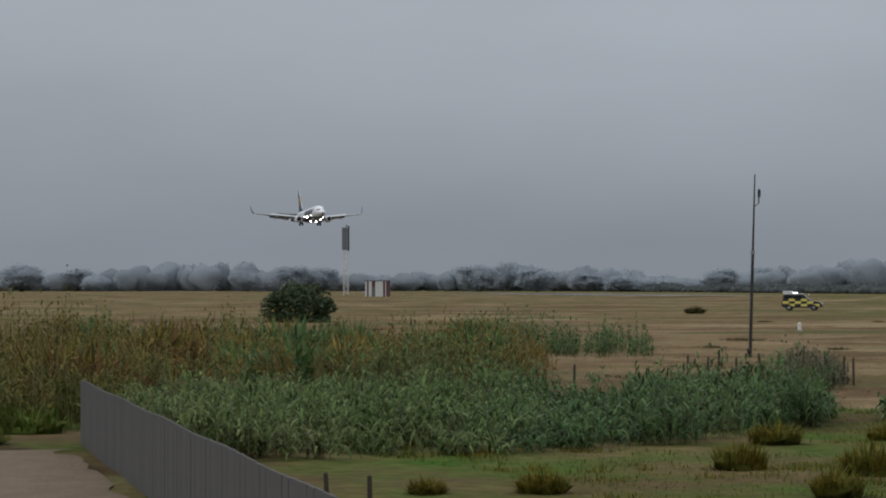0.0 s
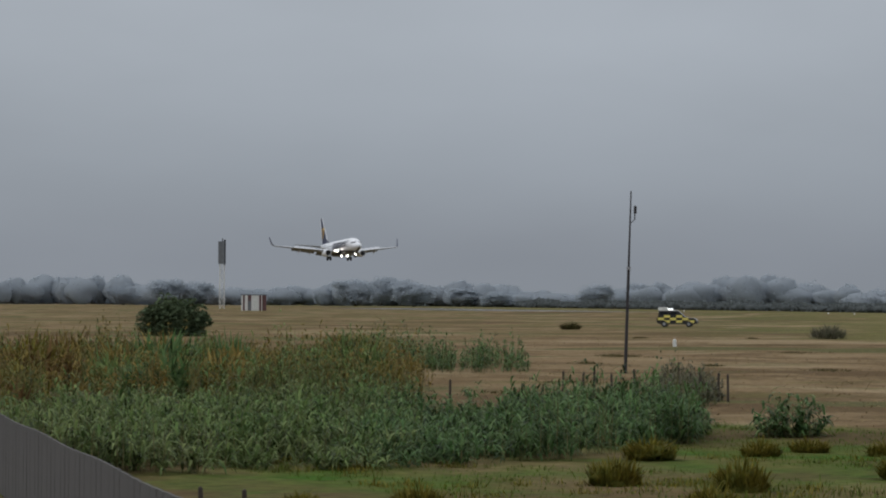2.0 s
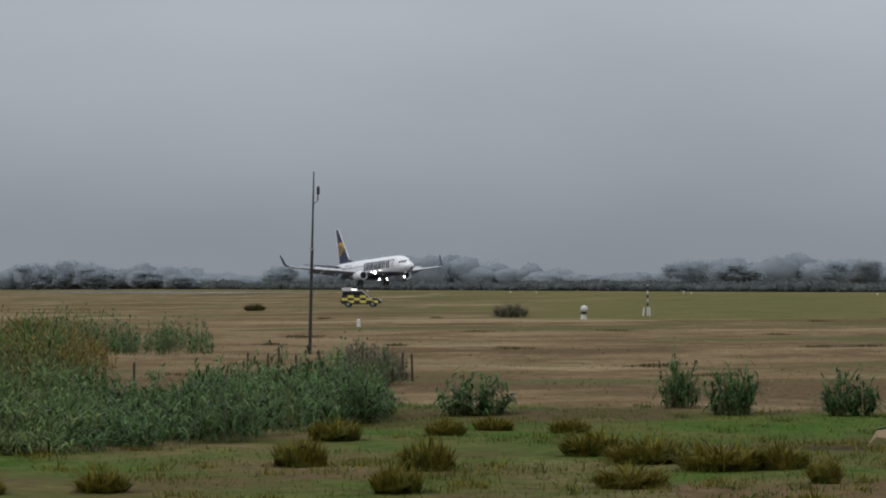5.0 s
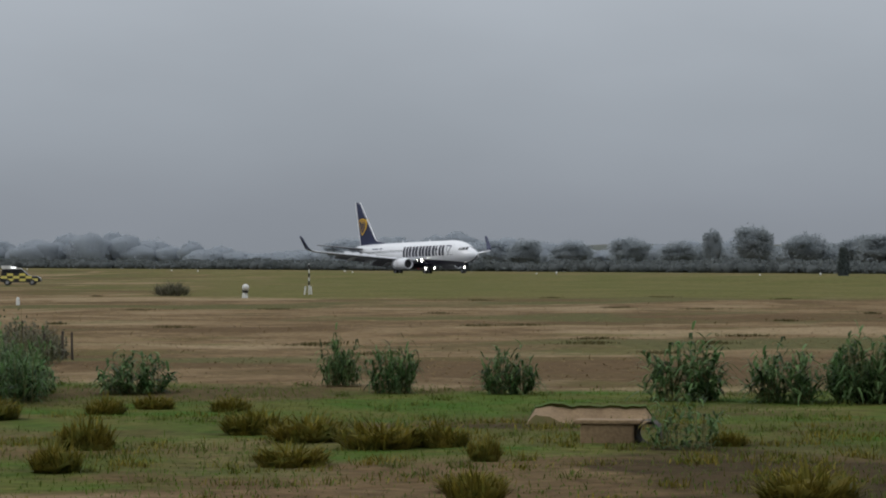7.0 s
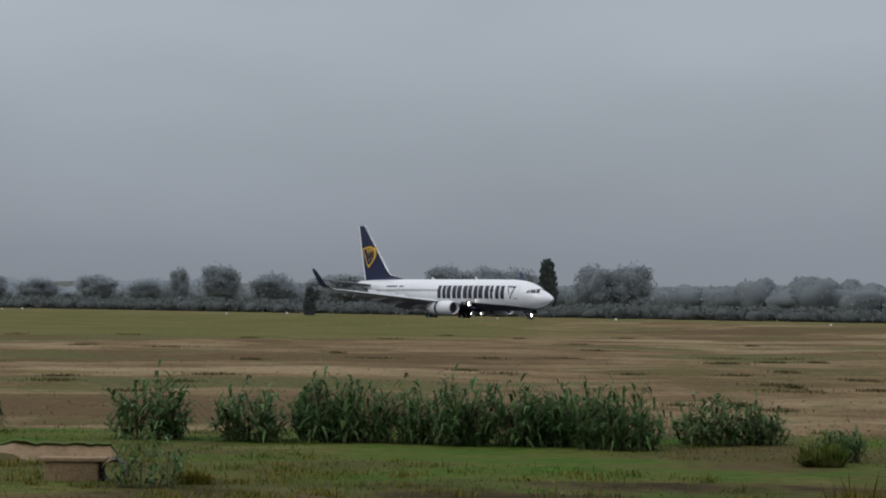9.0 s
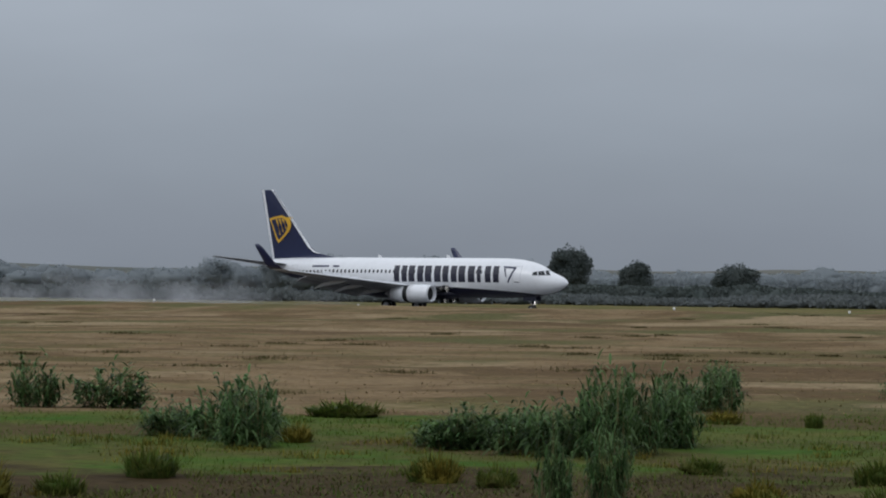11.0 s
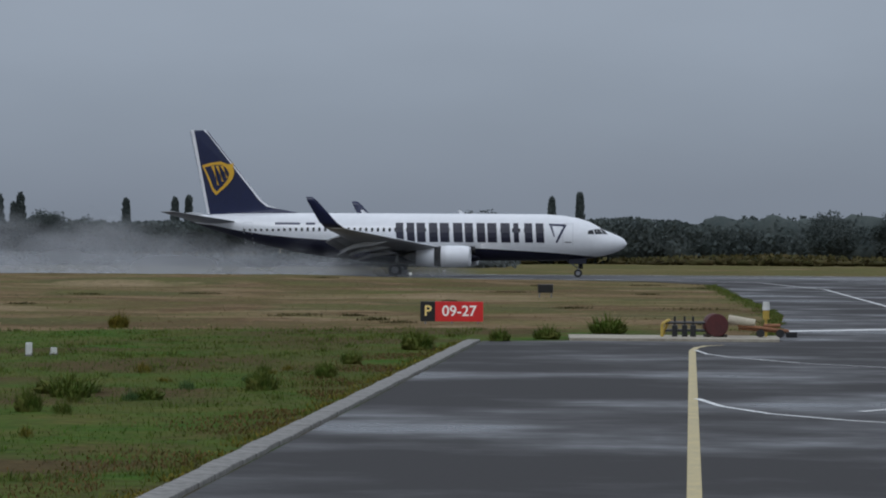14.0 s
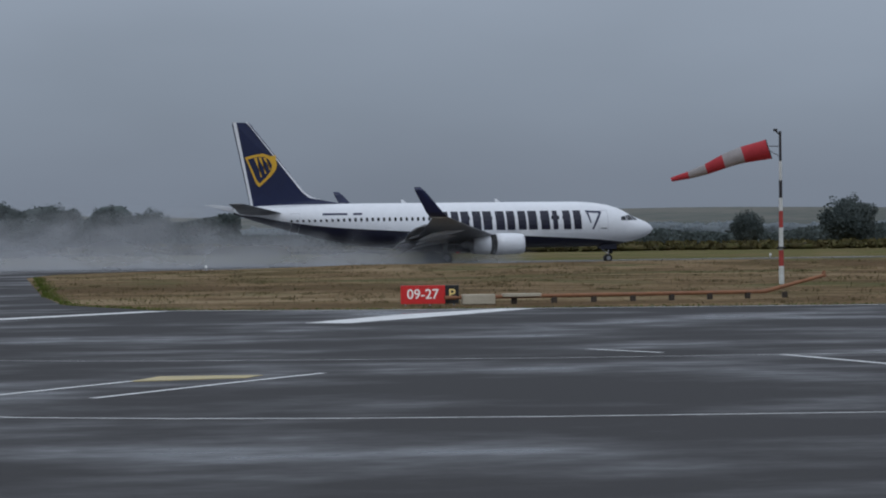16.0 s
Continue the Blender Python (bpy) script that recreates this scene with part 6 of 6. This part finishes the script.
for x, y, h in ((-25.5, 86.7, 0.45), (-26.7, 96.4, 0.34), (-19.6, 95.3, 0.4), (-19.1, 96.6, 0.22)):
    m = tagged(empty("concrete_stub", pose(x, y, sink(x, y) - 0.05, 0, 0, 20)), "short white-painted concrete post in the turf", "post", "white concrete posts")
    bm = bmesh.new()
    box(bm, -0.09, 0.09, -0.08, 0.08, 0, h + 0.05, 0.015)
    part("shaft", bm, WHITEPAINT, m, "white shaft")
    bm = bmesh.new()
    box(bm, -0.12, 0.12, -0.11, 0.11, 0, 0.1, 0.02)
    part("foot", bm, CONCRETE, m)
for x, y, w, d, turn in ((-23.2, 79.6, 1.6, 0.9, 8), (-26.3, 88.6, 0.7, 0.5, -10), (-18.3, 80.6, 1.1, 0.6, 5)):
    ob = tagged(empty("plank_cover", pose(x, y, sink(x, y), 0, 2, turn)), "pale brown wooden cover lying in the grass", "plank cover")
    for k in range(4):
        bm = bmesh.new()
        box(bm, -w / 2, w / 2, -d / 2 + k * d / 4, -d / 2 + (k + 0.93) * d / 4, 0.02, 0.13, 0.012)
        part("plank", bm, PLANKTAN, ob)
ob = tagged(empty("equipment_box", pose(-8.2, 190.0, 0)), "small black box on two short legs", "box")
bm = bmesh.new()
box(bm, -0.45, 0.45, -0.2, 0.2, 0.25, 0.75, 0.03)
part("case", bm, CARBLACK, ob, "black case")
for x in (-0.35, 0.35):
    bm = bmesh.new()
    tube(bm, (x, 0, -0.1), (x, 0, 0.26), 0.035)
    part("leg", bm, STEEL, ob)


def edge_light(x, y, first=[]):
    m = pose(x, y, sink(x, y))
    if first:
        copy_thing(first[0], m)
        return
    ob = tagged(empty("edge_light", m), "small white runway edge light on a short stem", "runway light", "runway edge lights")
    bm = bmesh.new()
    tube(bm, (0, 0, -0.05), (0, 0, 0.22), 0.05)
    tube(bm, (0, 0, 0), (0, 0, 0.04), 0.16)
    part("stem", bm, STEEL, ob)
    bm = bmesh.new()
    tube(bm, (0, 0, 0.22), (0, 0, 0.42), 0.13, 0.09, 10)
    part("lens", bm, mat("frosted_light_lens", (0.6, 0.6, 0.58), rough=0.25, glow=(1, 1, 0.95, 0.1)), ob, "frosted lens")
    first.append(ob)


for k in range(14):
    edge_light(-562 + 60 * k, 258.0)
    edge_light(-562 + 60 * k, 294.6)


def letters(body, size, x, z, material, parent, name):
    cu = bpy.data.curves.new(name, "FONT")
    cu.body, cu.size, cu.extrude, cu.offset = body, size, 0.006, 0.008
    cu.align_x, cu.align_y = "CENTER", "CENTER"
    cu.materials.append(material)
    ob = new(name, cu)
    ob.parent = parent
    ob.matrix_basis = pose(x, -0.075, z, 90, 0, 0)


def taxi_sign(x, y, turn, flip):
    s = tagged(empty("taxiway_sign", pose(x, y, 0, 0, 0, turn)), "red and black taxiway sign with pale characters", "airport sign", "taxiway signs")
    w, p = 2.62, 0.62
    x0, x1 = (-w / 2, -w / 2 + p) if not flip else (w / 2 - p, w / 2)
    r0, r1 = (x1, w / 2) if not flip else (-w / 2, x0)
    bm = bmesh.new()
    box(bm, x0, x1, -0.06, 0.06, 0.05, 0.88, 0.015)
    part("black_face", bm, SIGNBLACK, s, "black panel")
    bm = bmesh.new()
    box(bm, r0, r1, -0.06, 0.06, 0.05, 0.88, 0.015)
    part("red_face", bm, SIGNRED, s, "red panel")
    for k in (-1, 0, 1):
        bm = bmesh.new()
        tube(bm, (k * 1.1, 0, -0.15), (k * 1.1, 0, 0.08), 0.04)
        part("leg", bm, STEEL, s)
    letters("P", 0.62, (x0 + x1) / 2, 0.47, SIGNYELLOW, s, "letter")
    letters("09-27", 0.62, (r0 + r1) / 2, 0.47, SIGNWHITE, s, "number")


taxi_sign(-9.7, 134.1, 3, False)
taxi_sign(31.0, 141.6, -12, True)


def build_tow_gear():
    d = tagged(empty("drum", pose(1.09, 115.0, 0.09, 0, 0, 8)), "dark red steel drum lying on the concrete pad", "drum")
    bm = bmesh.new()
    loft(bm, [[(r * math.cos(a), y, 0.42 + r * math.sin(a)) for a in [2 * math.pi * i / 24 for i in range(24)]] for y, r in ((-0.42, 0.37), (-0.42, 0.41), (-0.38, 0.41), (-0.15, 0.39), (-0.12, 0.41), (-0.09, 0.39), (0.12, 0.39), (0.15, 0.41), (0.18, 0.39), (0.4, 0.41), (0.44, 0.37))])
    part("shell", bm, DRUMRED, d, "ribbed dark red shell", smooth=True)
    bm = bmesh.new()
    for s in (-0.3, 0.3):
        box(bm, s - 0.08, s + 0.08, -0.4, 0.4, 0, 0.1, 0.02)
    part("cradle", bm, WOOD, d)
    r = tagged(empty("pipe_rack", pose(-0.1, 115.0, 0.09)), "black pipe rack with one yellow bent pipe on the pad", "pipe rack")
    for x in (-0.7,):
        bm = bmesh.new()
        for p, q in (((x, -0.15, 0), (x, -0.15, 0.45)), ((x, -0.15, 0.45), (x + 0.25, -0.1, 0.6)), ((x, 0.25, 0), (x + 0.25, -0.1, 0.6))):
            tube(bm, p, q, 0.055, n=8)
        part("bend", bm, PIPEYELLOW, r, "yellow bent pipe")
    bm = bmesh.new()
    tube(bm, (-0.6, -0.1, 0.5), (0.85, -0.1, 0.5), 0.05)
    tube(bm, (-0.6, 0.1, 0.22), (0.85, 0.1, 0.22), 0.05)
    part("bar", bm, CARBLACK, r, "black bar")
    for x in (-0.25, 0.1, 0.4):
        bm = bmesh.new()
        box(bm, x - 0.1, x + 0.1, -0.2, 0.05, 0.0, 0.42, 0.03)
        tube(bm, (x, -0.1, 0.42), (x, -0.1, 0.72), 0.04)
        part("valve", bm, CARBLACK, r, "black valve block")
    t = tagged(empty("tow_bar", pose(2.5, 115.0, 0.09, 0, 0, -4)), "rusty orange tow bar with a cream cylinder", "tow bar")
    bm = bmesh.new()
    tube(bm, (-0.95, 0, 0.62), (0.0, 0, 0.5), 0.17, 0.13, 14)
    part("cylinder", bm, CREAM, t, "cream cylinder")
    bm = bmesh.new()
    tube(bm, (-0.6, 0, 0.42), (1.2, -0.1, 0.22), 0.06)
    tube(bm, (-0.6, 0.2, 0.3), (1.1, 0.1, 0.18), 0.05)
    tube(bm, (0.3, 0, 0.42), (0.9, -0.05, 0.42), 0.06)
    part("bar", bm, RUSTBAR, t, "rusty orange bar")
    for x in (0.2, 0.9):
        bm = bmesh.new()
        tube(bm, (x, -0.2, 0.14), (x, -0.08, 0.14), 0.15, n=14)
        part("wheel", bm, RUBBER, t, "small black wheel")
    bm = bmesh.new()
    box(bm, 1.1, 1.5, -0.16, 0.06, 0.0, 0.2, 0.03)
    part("coupling", bm, CARBLACK, t, "black coupling")
    l = tagged(empty("pad_lamp", pose(2.9, 115.5, 0.09)), "yellow and white lamp on a short post", "lamp")
    bm = bmesh.new()
    tube(bm, (0, 0, 0), (0, 0, 0.75), 0.05)
    part("post", bm, PIPEYELLOW, l, "yellow post")
    bm = bmesh.new()
    tube(bm, (0, 0, 0.62), (0, 0, 0.95), 0.12, n=10)
    part("housing", bm, PIPEYELLOW, l, "yellow housing")
    bm = bmesh.new()
    tube(bm, (0, 0, 0.95), (0, 0, 1.25), 0.15, 0.12, 10)
    part("lens", bm, WHITEPAINT, l, "white lens")


build_tow_gear()


def build_boom():
    b = tagged(empty("barrier_boom"), "long rusty barrier boom lying on short feet, tip raised", "barrier")
    bm = bmesh.new()
    tube(bm, (31.6, 141.2, 0.32), (48.0, 145.0, 0.28), 0.09)
    part("boom", bm, RUSTBAR, b, "pale rusty boom")
    bm = bmesh.new()
    tube(bm, (47.9, 145.0, 0.28), (51.3, 146.0, 1.0), 0.1, 0.08)
    tube(bm, (51.2, 146.0, 0.9), (51.25, 146.0, 1.2), 0.12, 0.08)
    part("tip", bm, RUSTBAR, b, "rusty raised tip")
    for k in range(9):
        x = 33 + k * 2.0
        y = 141.5 + (x - 33) * 0.232
        bm = bmesh.new()
        box(bm, x - 0.12, x + 0.12, y - 0.1, y + 0.1, -0.05, 0.25, 0.02)
        part("foot", bm, WOOD, b)
    bm = bmesh.new()
    box(bm, 32.4, 33.9, 141.0, 141.5, 0.0, 0.45, 0.04)
    box(bm, 34.4, 36.2, 141.6, 142.0, 0.3, 0.45, 0.03)
    part("counterweight", bm, CREAM, b, "cream counterweight")


build_boom()


def build_windsock():
    w = tagged(empty("windsock", pose(59.0, 175.4, 0)), "red and white windsock streaming from a banded pole", "windsock")
    z = 0.0
    for k, (h, mt) in enumerate(((1.0, WHITEPAINT), (0.9, REDPAINT), (1.3, WHITEPAINT), (0.95, REDPAINT), (0.75, WHITEPAINT), (1.0, POLEGREY), (1.1, WHITEPAINT), (1.7, POLEGREY))):
        bm = bmesh.new()
        r = 0.15 - 0.011 * k
        tube(bm, (0, 0, z - (0.2 if k == 0 else 0)), (0, 0, z + h), r, r, 10)
        part("pole_band", bm, mt, w, "band of the pole")
        z += h
    bm = bmesh.new()
    tube(bm, (0, 0, 2.0), (0, 0, 2.1), 0.24, n=10)
    part("collar", bm, POLEGREY, w)
    bm = bmesh.new()
    tube(bm, (0, 0, 8.5), (-0.25, 0.1, 8.75), 0.05)
    box(bm, -0.35, -0.15, 0.0, 0.2, 8.7, 8.85, 0.03)
    part("lamp", bm, POLEGREY, w, "small dark lamp")
    bm = bmesh.new()
    tube(bm, (-0.1, 0, 7.85), (-0.62, 0.1, 7.85), 0.025)
    tube(bm, (-0.1, 0, 7.3), (-0.62, 0.1, 7.6), 0.02)
    part("arm", bm, POLEGREY, w)
    # cloth cone of five bands, mouth towards the pole
    a, b = Vector((-0.65, 0.16, 7.73)), Vector((-5.95, 1.85, 6.0))
    rad, sag = [0.57, 0.47, 0.40, 0.30, 0.21, 0.12], [0, 0.08, 0.06, -0.02, -0.05, 0]
    cuts = [0, 0.26, 0.46, 0.64, 0.82, 1.0]
    ax = (b - a).normalized()
    side = Vector((0, 0, 1)).cross(ax).normalized()
    up = ax.cross(side)

    def ringat(u):
        r, s = float(np.interp(u, cuts, rad)), float(np.interp(u, cuts, sag))
        c = a.lerp(b, u) + Vector((0, 0, s))
        return [c + (side * math.cos(t) * r + up * math.sin(t) * r * (1 + 0.08 * math.sin(3 * t + 9 * u))) for t in [2 * math.pi * i / 20 for i in range(20)]]

    for k in range(5):
        bm = bmesh.new()
        loft(bm, [ringat(cuts[k] + (cuts[k + 1] - cuts[k]) * i / 4) for i in range(5)], caps=False)
        part("sock_band", bm, SOCKRED if k % 2 == 0 else SOCKWHITE, w, "red cloth band" if k % 2 == 0 else "white cloth band", smooth=True)
    bm = bmesh.new()
    R = ringat(0.0)
    for p, q in zip(R, R[1:] + R[:1]):
        tube(bm, p, q, 0.025, n=5)
    part("hoop", bm, POLEGREY, w)


build_windsock()

# goal-like frame, drain head and bare mound
g = tagged(empty("goalpost", pose(-50.8, 419.8, 0)), "pale yellow goalpost beyond the runway", "goalpost")
for p, q in (((-2.2, 0, -0.1), (-2.2, 0, 1.6)), ((2.2, 0, -0.1), (2.2, 0, 1.6)), ((-2.2, 0, 1.6), (2.2, 0, 1.6))):
    bm = bmesh.new()
    tube(bm, p, q, 0.07)
    part("bar", bm, CREAM, g)


def build_drain():
    d = tagged(empty("drain_head", pose(-50.6, 35.4, sink(-50.6, 35.4), 0, 0, 50)), "low earthy concrete drain head with a dark pipe mouth", "drain")
    bm = bmesh.new()
    box(bm, -0.55, 0.5, -0.25, 0.35, -0.2, 0.36, 0.05)
    part("block", bm, EARTH, d, "earth-stained block")
    bm = bmesh.new()
    box(bm, -0.65, 0.62, -0.3, 0.4, 0.365, 0.44, 0.02)
    part("lid", bm, EARTH, d, "thin slab lid")
    bm = bmesh.new()
    tube(bm, (0.75, -0.4, 0.18), (0.75, 0.5, 0.18), 0.26, n=16, caps=False)
    tube(bm, (0.75, -0.38, 0.18), (0.75, 0.5, 0.18), 0.2, n=16, caps=False)
    part("pipe", bm, WOOD, d, "dark pipe")
    bank = tagged(empty("eroded_bank", pose(-57.6, 39.8, sink(-57.6, 39.8), 0, 0, 56)), "eroded bank of pale sandy earth under a dark turf lip", "earth bank")
    n = 40

    def profile(u):
        """Points from the foot to the back of the bank at u along it, from -1 to 1."""
        x = u * 1.42
        fade = min(1.0, 7.0 * (1 - abs(u)))
        top = 0.33 * fade + 0.07 * noise.noise((x * 1.7, 3.0, 1)) + 0.03 * noise.noise((x * 6.0, 3.0, 1))
        low = top - (0.04 + 0.36 * min(1.0, (u + 1) / 0.8)) * fade
        wob = 0.08 * noise.noise((x * 3.0, 1.0, 4))
        lip = top + fade * (0.05 + 0.05 * noise.noise((x * 2.2, 5.0, 7)))
        return [(x, -0.45, -0.12), (x, -0.12 + wob, low), (x, 0.3 + wob, (low + top) / 2 + 0.03 * noise.noise((x * 4.0, 9.0, 1))), (x, 0.68 + wob, top),
                (x, 0.7 + wob, top + 0.01), (x, 0.62 + wob, lip), (x, 0.95, lip + 0.03), (x, 1.7, -0.12)]

    rows = [profile(-1 + 2 * i / n) for i in range(n + 1)]
    for name, lo, hi, material, label in (("foot", 0, 1, SCRUB, "brown scrubby foot"), ("sand_face", 1, 3, EARTH, "pale sandy face"), ("lip", 4, 5, SCRUB, "brown overhanging lip"), ("turf_top", 5, 7, TURF, "green turf back")):
        bm = bmesh.new()
        loft(bm, [r[lo:hi + 1] for r in rows], close=False)
        part(name, bm, material, bank, label, smooth=True)


build_drain()


# ------------------------------------------------------------------ spray behind the wheels and engines
def mist_material():
    m = bpy.data.materials.new("water_spray")
    m.use_nodes = True
    nt = m.node_tree
    N, L = nt.nodes.new, nt.links.new
    nt.nodes.remove(nt.nodes["Principled BSDF"])
    out = nt.nodes["Material Output"]
    co, sep = N("ShaderNodeTexCoord"), N("ShaderNodeSeparateXYZ")
    L(co.outputs["Object"], sep.inputs[0])

    def op(kind, a, b):
        x = N("ShaderNodeMath")
        x.operation = kind
        x.use_clamp = kind == "MULTIPLY"
        for i, v in enumerate((a, b)):
            if isinstance(v, float):
                x.inputs[i].default_value = v
            else:
                L(v, x.inputs[i])
        return x.outputs[0]

    def rng(v, a, b, c, d):
        r = N("ShaderNodeMapRange")
        r.interpolation_type = "SMOOTHSTEP"
        for k, q in (("From Min", a), ("From Max", b), ("To Min", c), ("To Max", d)):
            r.inputs[k].default_value = q
        L(v, r.inputs["Value"])
        return r.outputs[0]

    mp, n = N("ShaderNodeMapping"), N("ShaderNodeTexNoise")
    mp.inputs["Scale"].default_value = (0.16, 0.2, 0.34)
    n.inputs["Scale"].default_value, n.inputs["Detail"].default_value = 1.0, 4
    L(co.outputs["Object"], mp.inputs[0])
    L(mp.outputs[0], n.inputs["Vector"])
    # cloud top falls towards the nose and thins far behind
    edge = rng(sep.outputs["X"], -45.0, 6.0, 6.0, 2.6)
    ratio = op("DIVIDE", sep.outputs["Z"], edge)
    body = rng(op("ADD", ratio, rng(n.outputs["Fac"], 0.3, 0.7, 0.1, 0.8)), 0.35, 1.5, 1.0, 0.0)
    tail = rng(sep.outputs["X"], -95.0, -30.0, 0.0, 1.0)
    head = rng(sep.outputs["X"], 2.5, 8.0, 1.0, 0.0)
    a = op("MULTIPLY", op("MULTIPLY", body, tail), op("MULTIPLY", head, 0.38))
    tr, df, tl, m1, m2 = N("ShaderNodeBsdfTransparent"), N("ShaderNodeBsdfDiffuse"), N("ShaderNodeBsdfTranslucent"), N("ShaderNodeMixShader"), N("ShaderNodeMixShader")
    df.inputs["Color"].default_value = tl.inputs["Color"].default_value = (0.62, 0.63, 0.65, 1)
    m1.inputs[0].default_value = 0.5
    L(df.outputs[0], m1.inputs[1])
    L(tl.outputs[0], m1.inputs[2])
    L(a, m2.inputs[0])
    L(tr.outputs[0], m2.inputs[1])
    L(m1.outputs[0], m2.inputs[2])
    L(m2.outputs[0], out.inputs[0])
    return m


def build_spray():
    """Billows of fine water: three long rounded bodies side by side."""
    s = tagged(empty("water_spray"), "grey-white water spray trailing behind the landing airliner", "spray")
    mt = mist_material()
    for y, w, seed in ((-6.5, 2.2, 1.0), (3.0, 3.0, 7.0)):
        bm = bmesh.new()
        rows = []
        for i in range(41):
            x = 9.0 - 106.0 * i / 40
            t = min(1.0, (i + 1) / 8)
            ww = w * (0.4 + 0.6 * t) * (1 + 0.3 * noise.noise((x * 0.12, seed, 0)))
            hh = 7.5 * (0.35 + 0.65 * t)
            rows.append([(x, y + ww * math.cos(a) + 0.6 * noise.noise((x * 0.2, seed, a)), max(0.0, hh * math.sin(a)) + (0.02 if math.sin(a) <= 0 else 0)) for a in [math.pi * k / 12 for k in range(13)]])
        loft(bm, rows, close=False)
        part("billow", bm, mt, s, smooth=True)
    return s


spray = build_spray()


# ------------------------------------------------------------------ what moves
def motions():
    D = 278.33
    rows = [(0.0, -959.0, 20.6, 3.0), (1.5, -845.4, 14.5, 2.6), (3.0, -735.0, 8.8, 2.8), (4.3, -637.0, 3.2, 3.0), (5.5, -545.8, 1.1, 3.0), (6.2, -494.0, 0.4, 2.6), (7.0, -434.7, 0.0, 1.3), (7.6, -391.5, 0.0, 1.0), (8.2, -348.9, 0.0, 0.6),
            (9.2, -280.5, 0.0, 0.1), (10.3, -208.4, 0.0, 0.0), (11.0, -165.3, 0.0, 0.0), (11.5, -136.0, 0.0, 0.0), (12.0, -107.5, 0.0, 0.0), (12.5, -80.3, 0.0, 0.0), (13.0, -54.2, 0.0, 0.0),
            (13.5, -29.1, 0.0, 0.0), (14.0, -5.0, 0.0, 0.0), (14.5, 18.2, 0.0, 0.0), (15.3, 53.0, 0.0, 0.0), (16.0, 81.5, 0.0, 0.0)]
    # nose held into the wind on the approach, straight from touchdown
    crab = lambda t: float(np.interp(t, [0, 1.5, 3.0, 4.3, 5.5, 6.2, 7.0], [4.1, 3.1, 2.1, 1.2, 0.6, 0.3, 0.0]))
    walk(airliner, [(t, pose(s - GEAR_X, D - 0.27 * crab(t), z, 0, -p, -crab(t))) for t, s, z, p in rows])
    # the spray rises from the runway once the wheels are down
    lift = lambda t: float(np.interp(t, [0, 8.0, 10.3, 12.5, 13.5, 14.5], [-9.0, -9.0, -2.7, -1.3, -0.4, 0.0]))
    walk(spray, [(t, pose(s - GEAR_X, D, lift(t))) for t, s, z, p in rows])
    for ob in SLEEVES:
        walk(ob, [(0.0, pose(0, 0, 0)), (8.3, pose(0, 0, 0)), (9.3, pose(-0.55, 0, 0)), (16.0, pose(-0.55, 0, 0))])


motions()
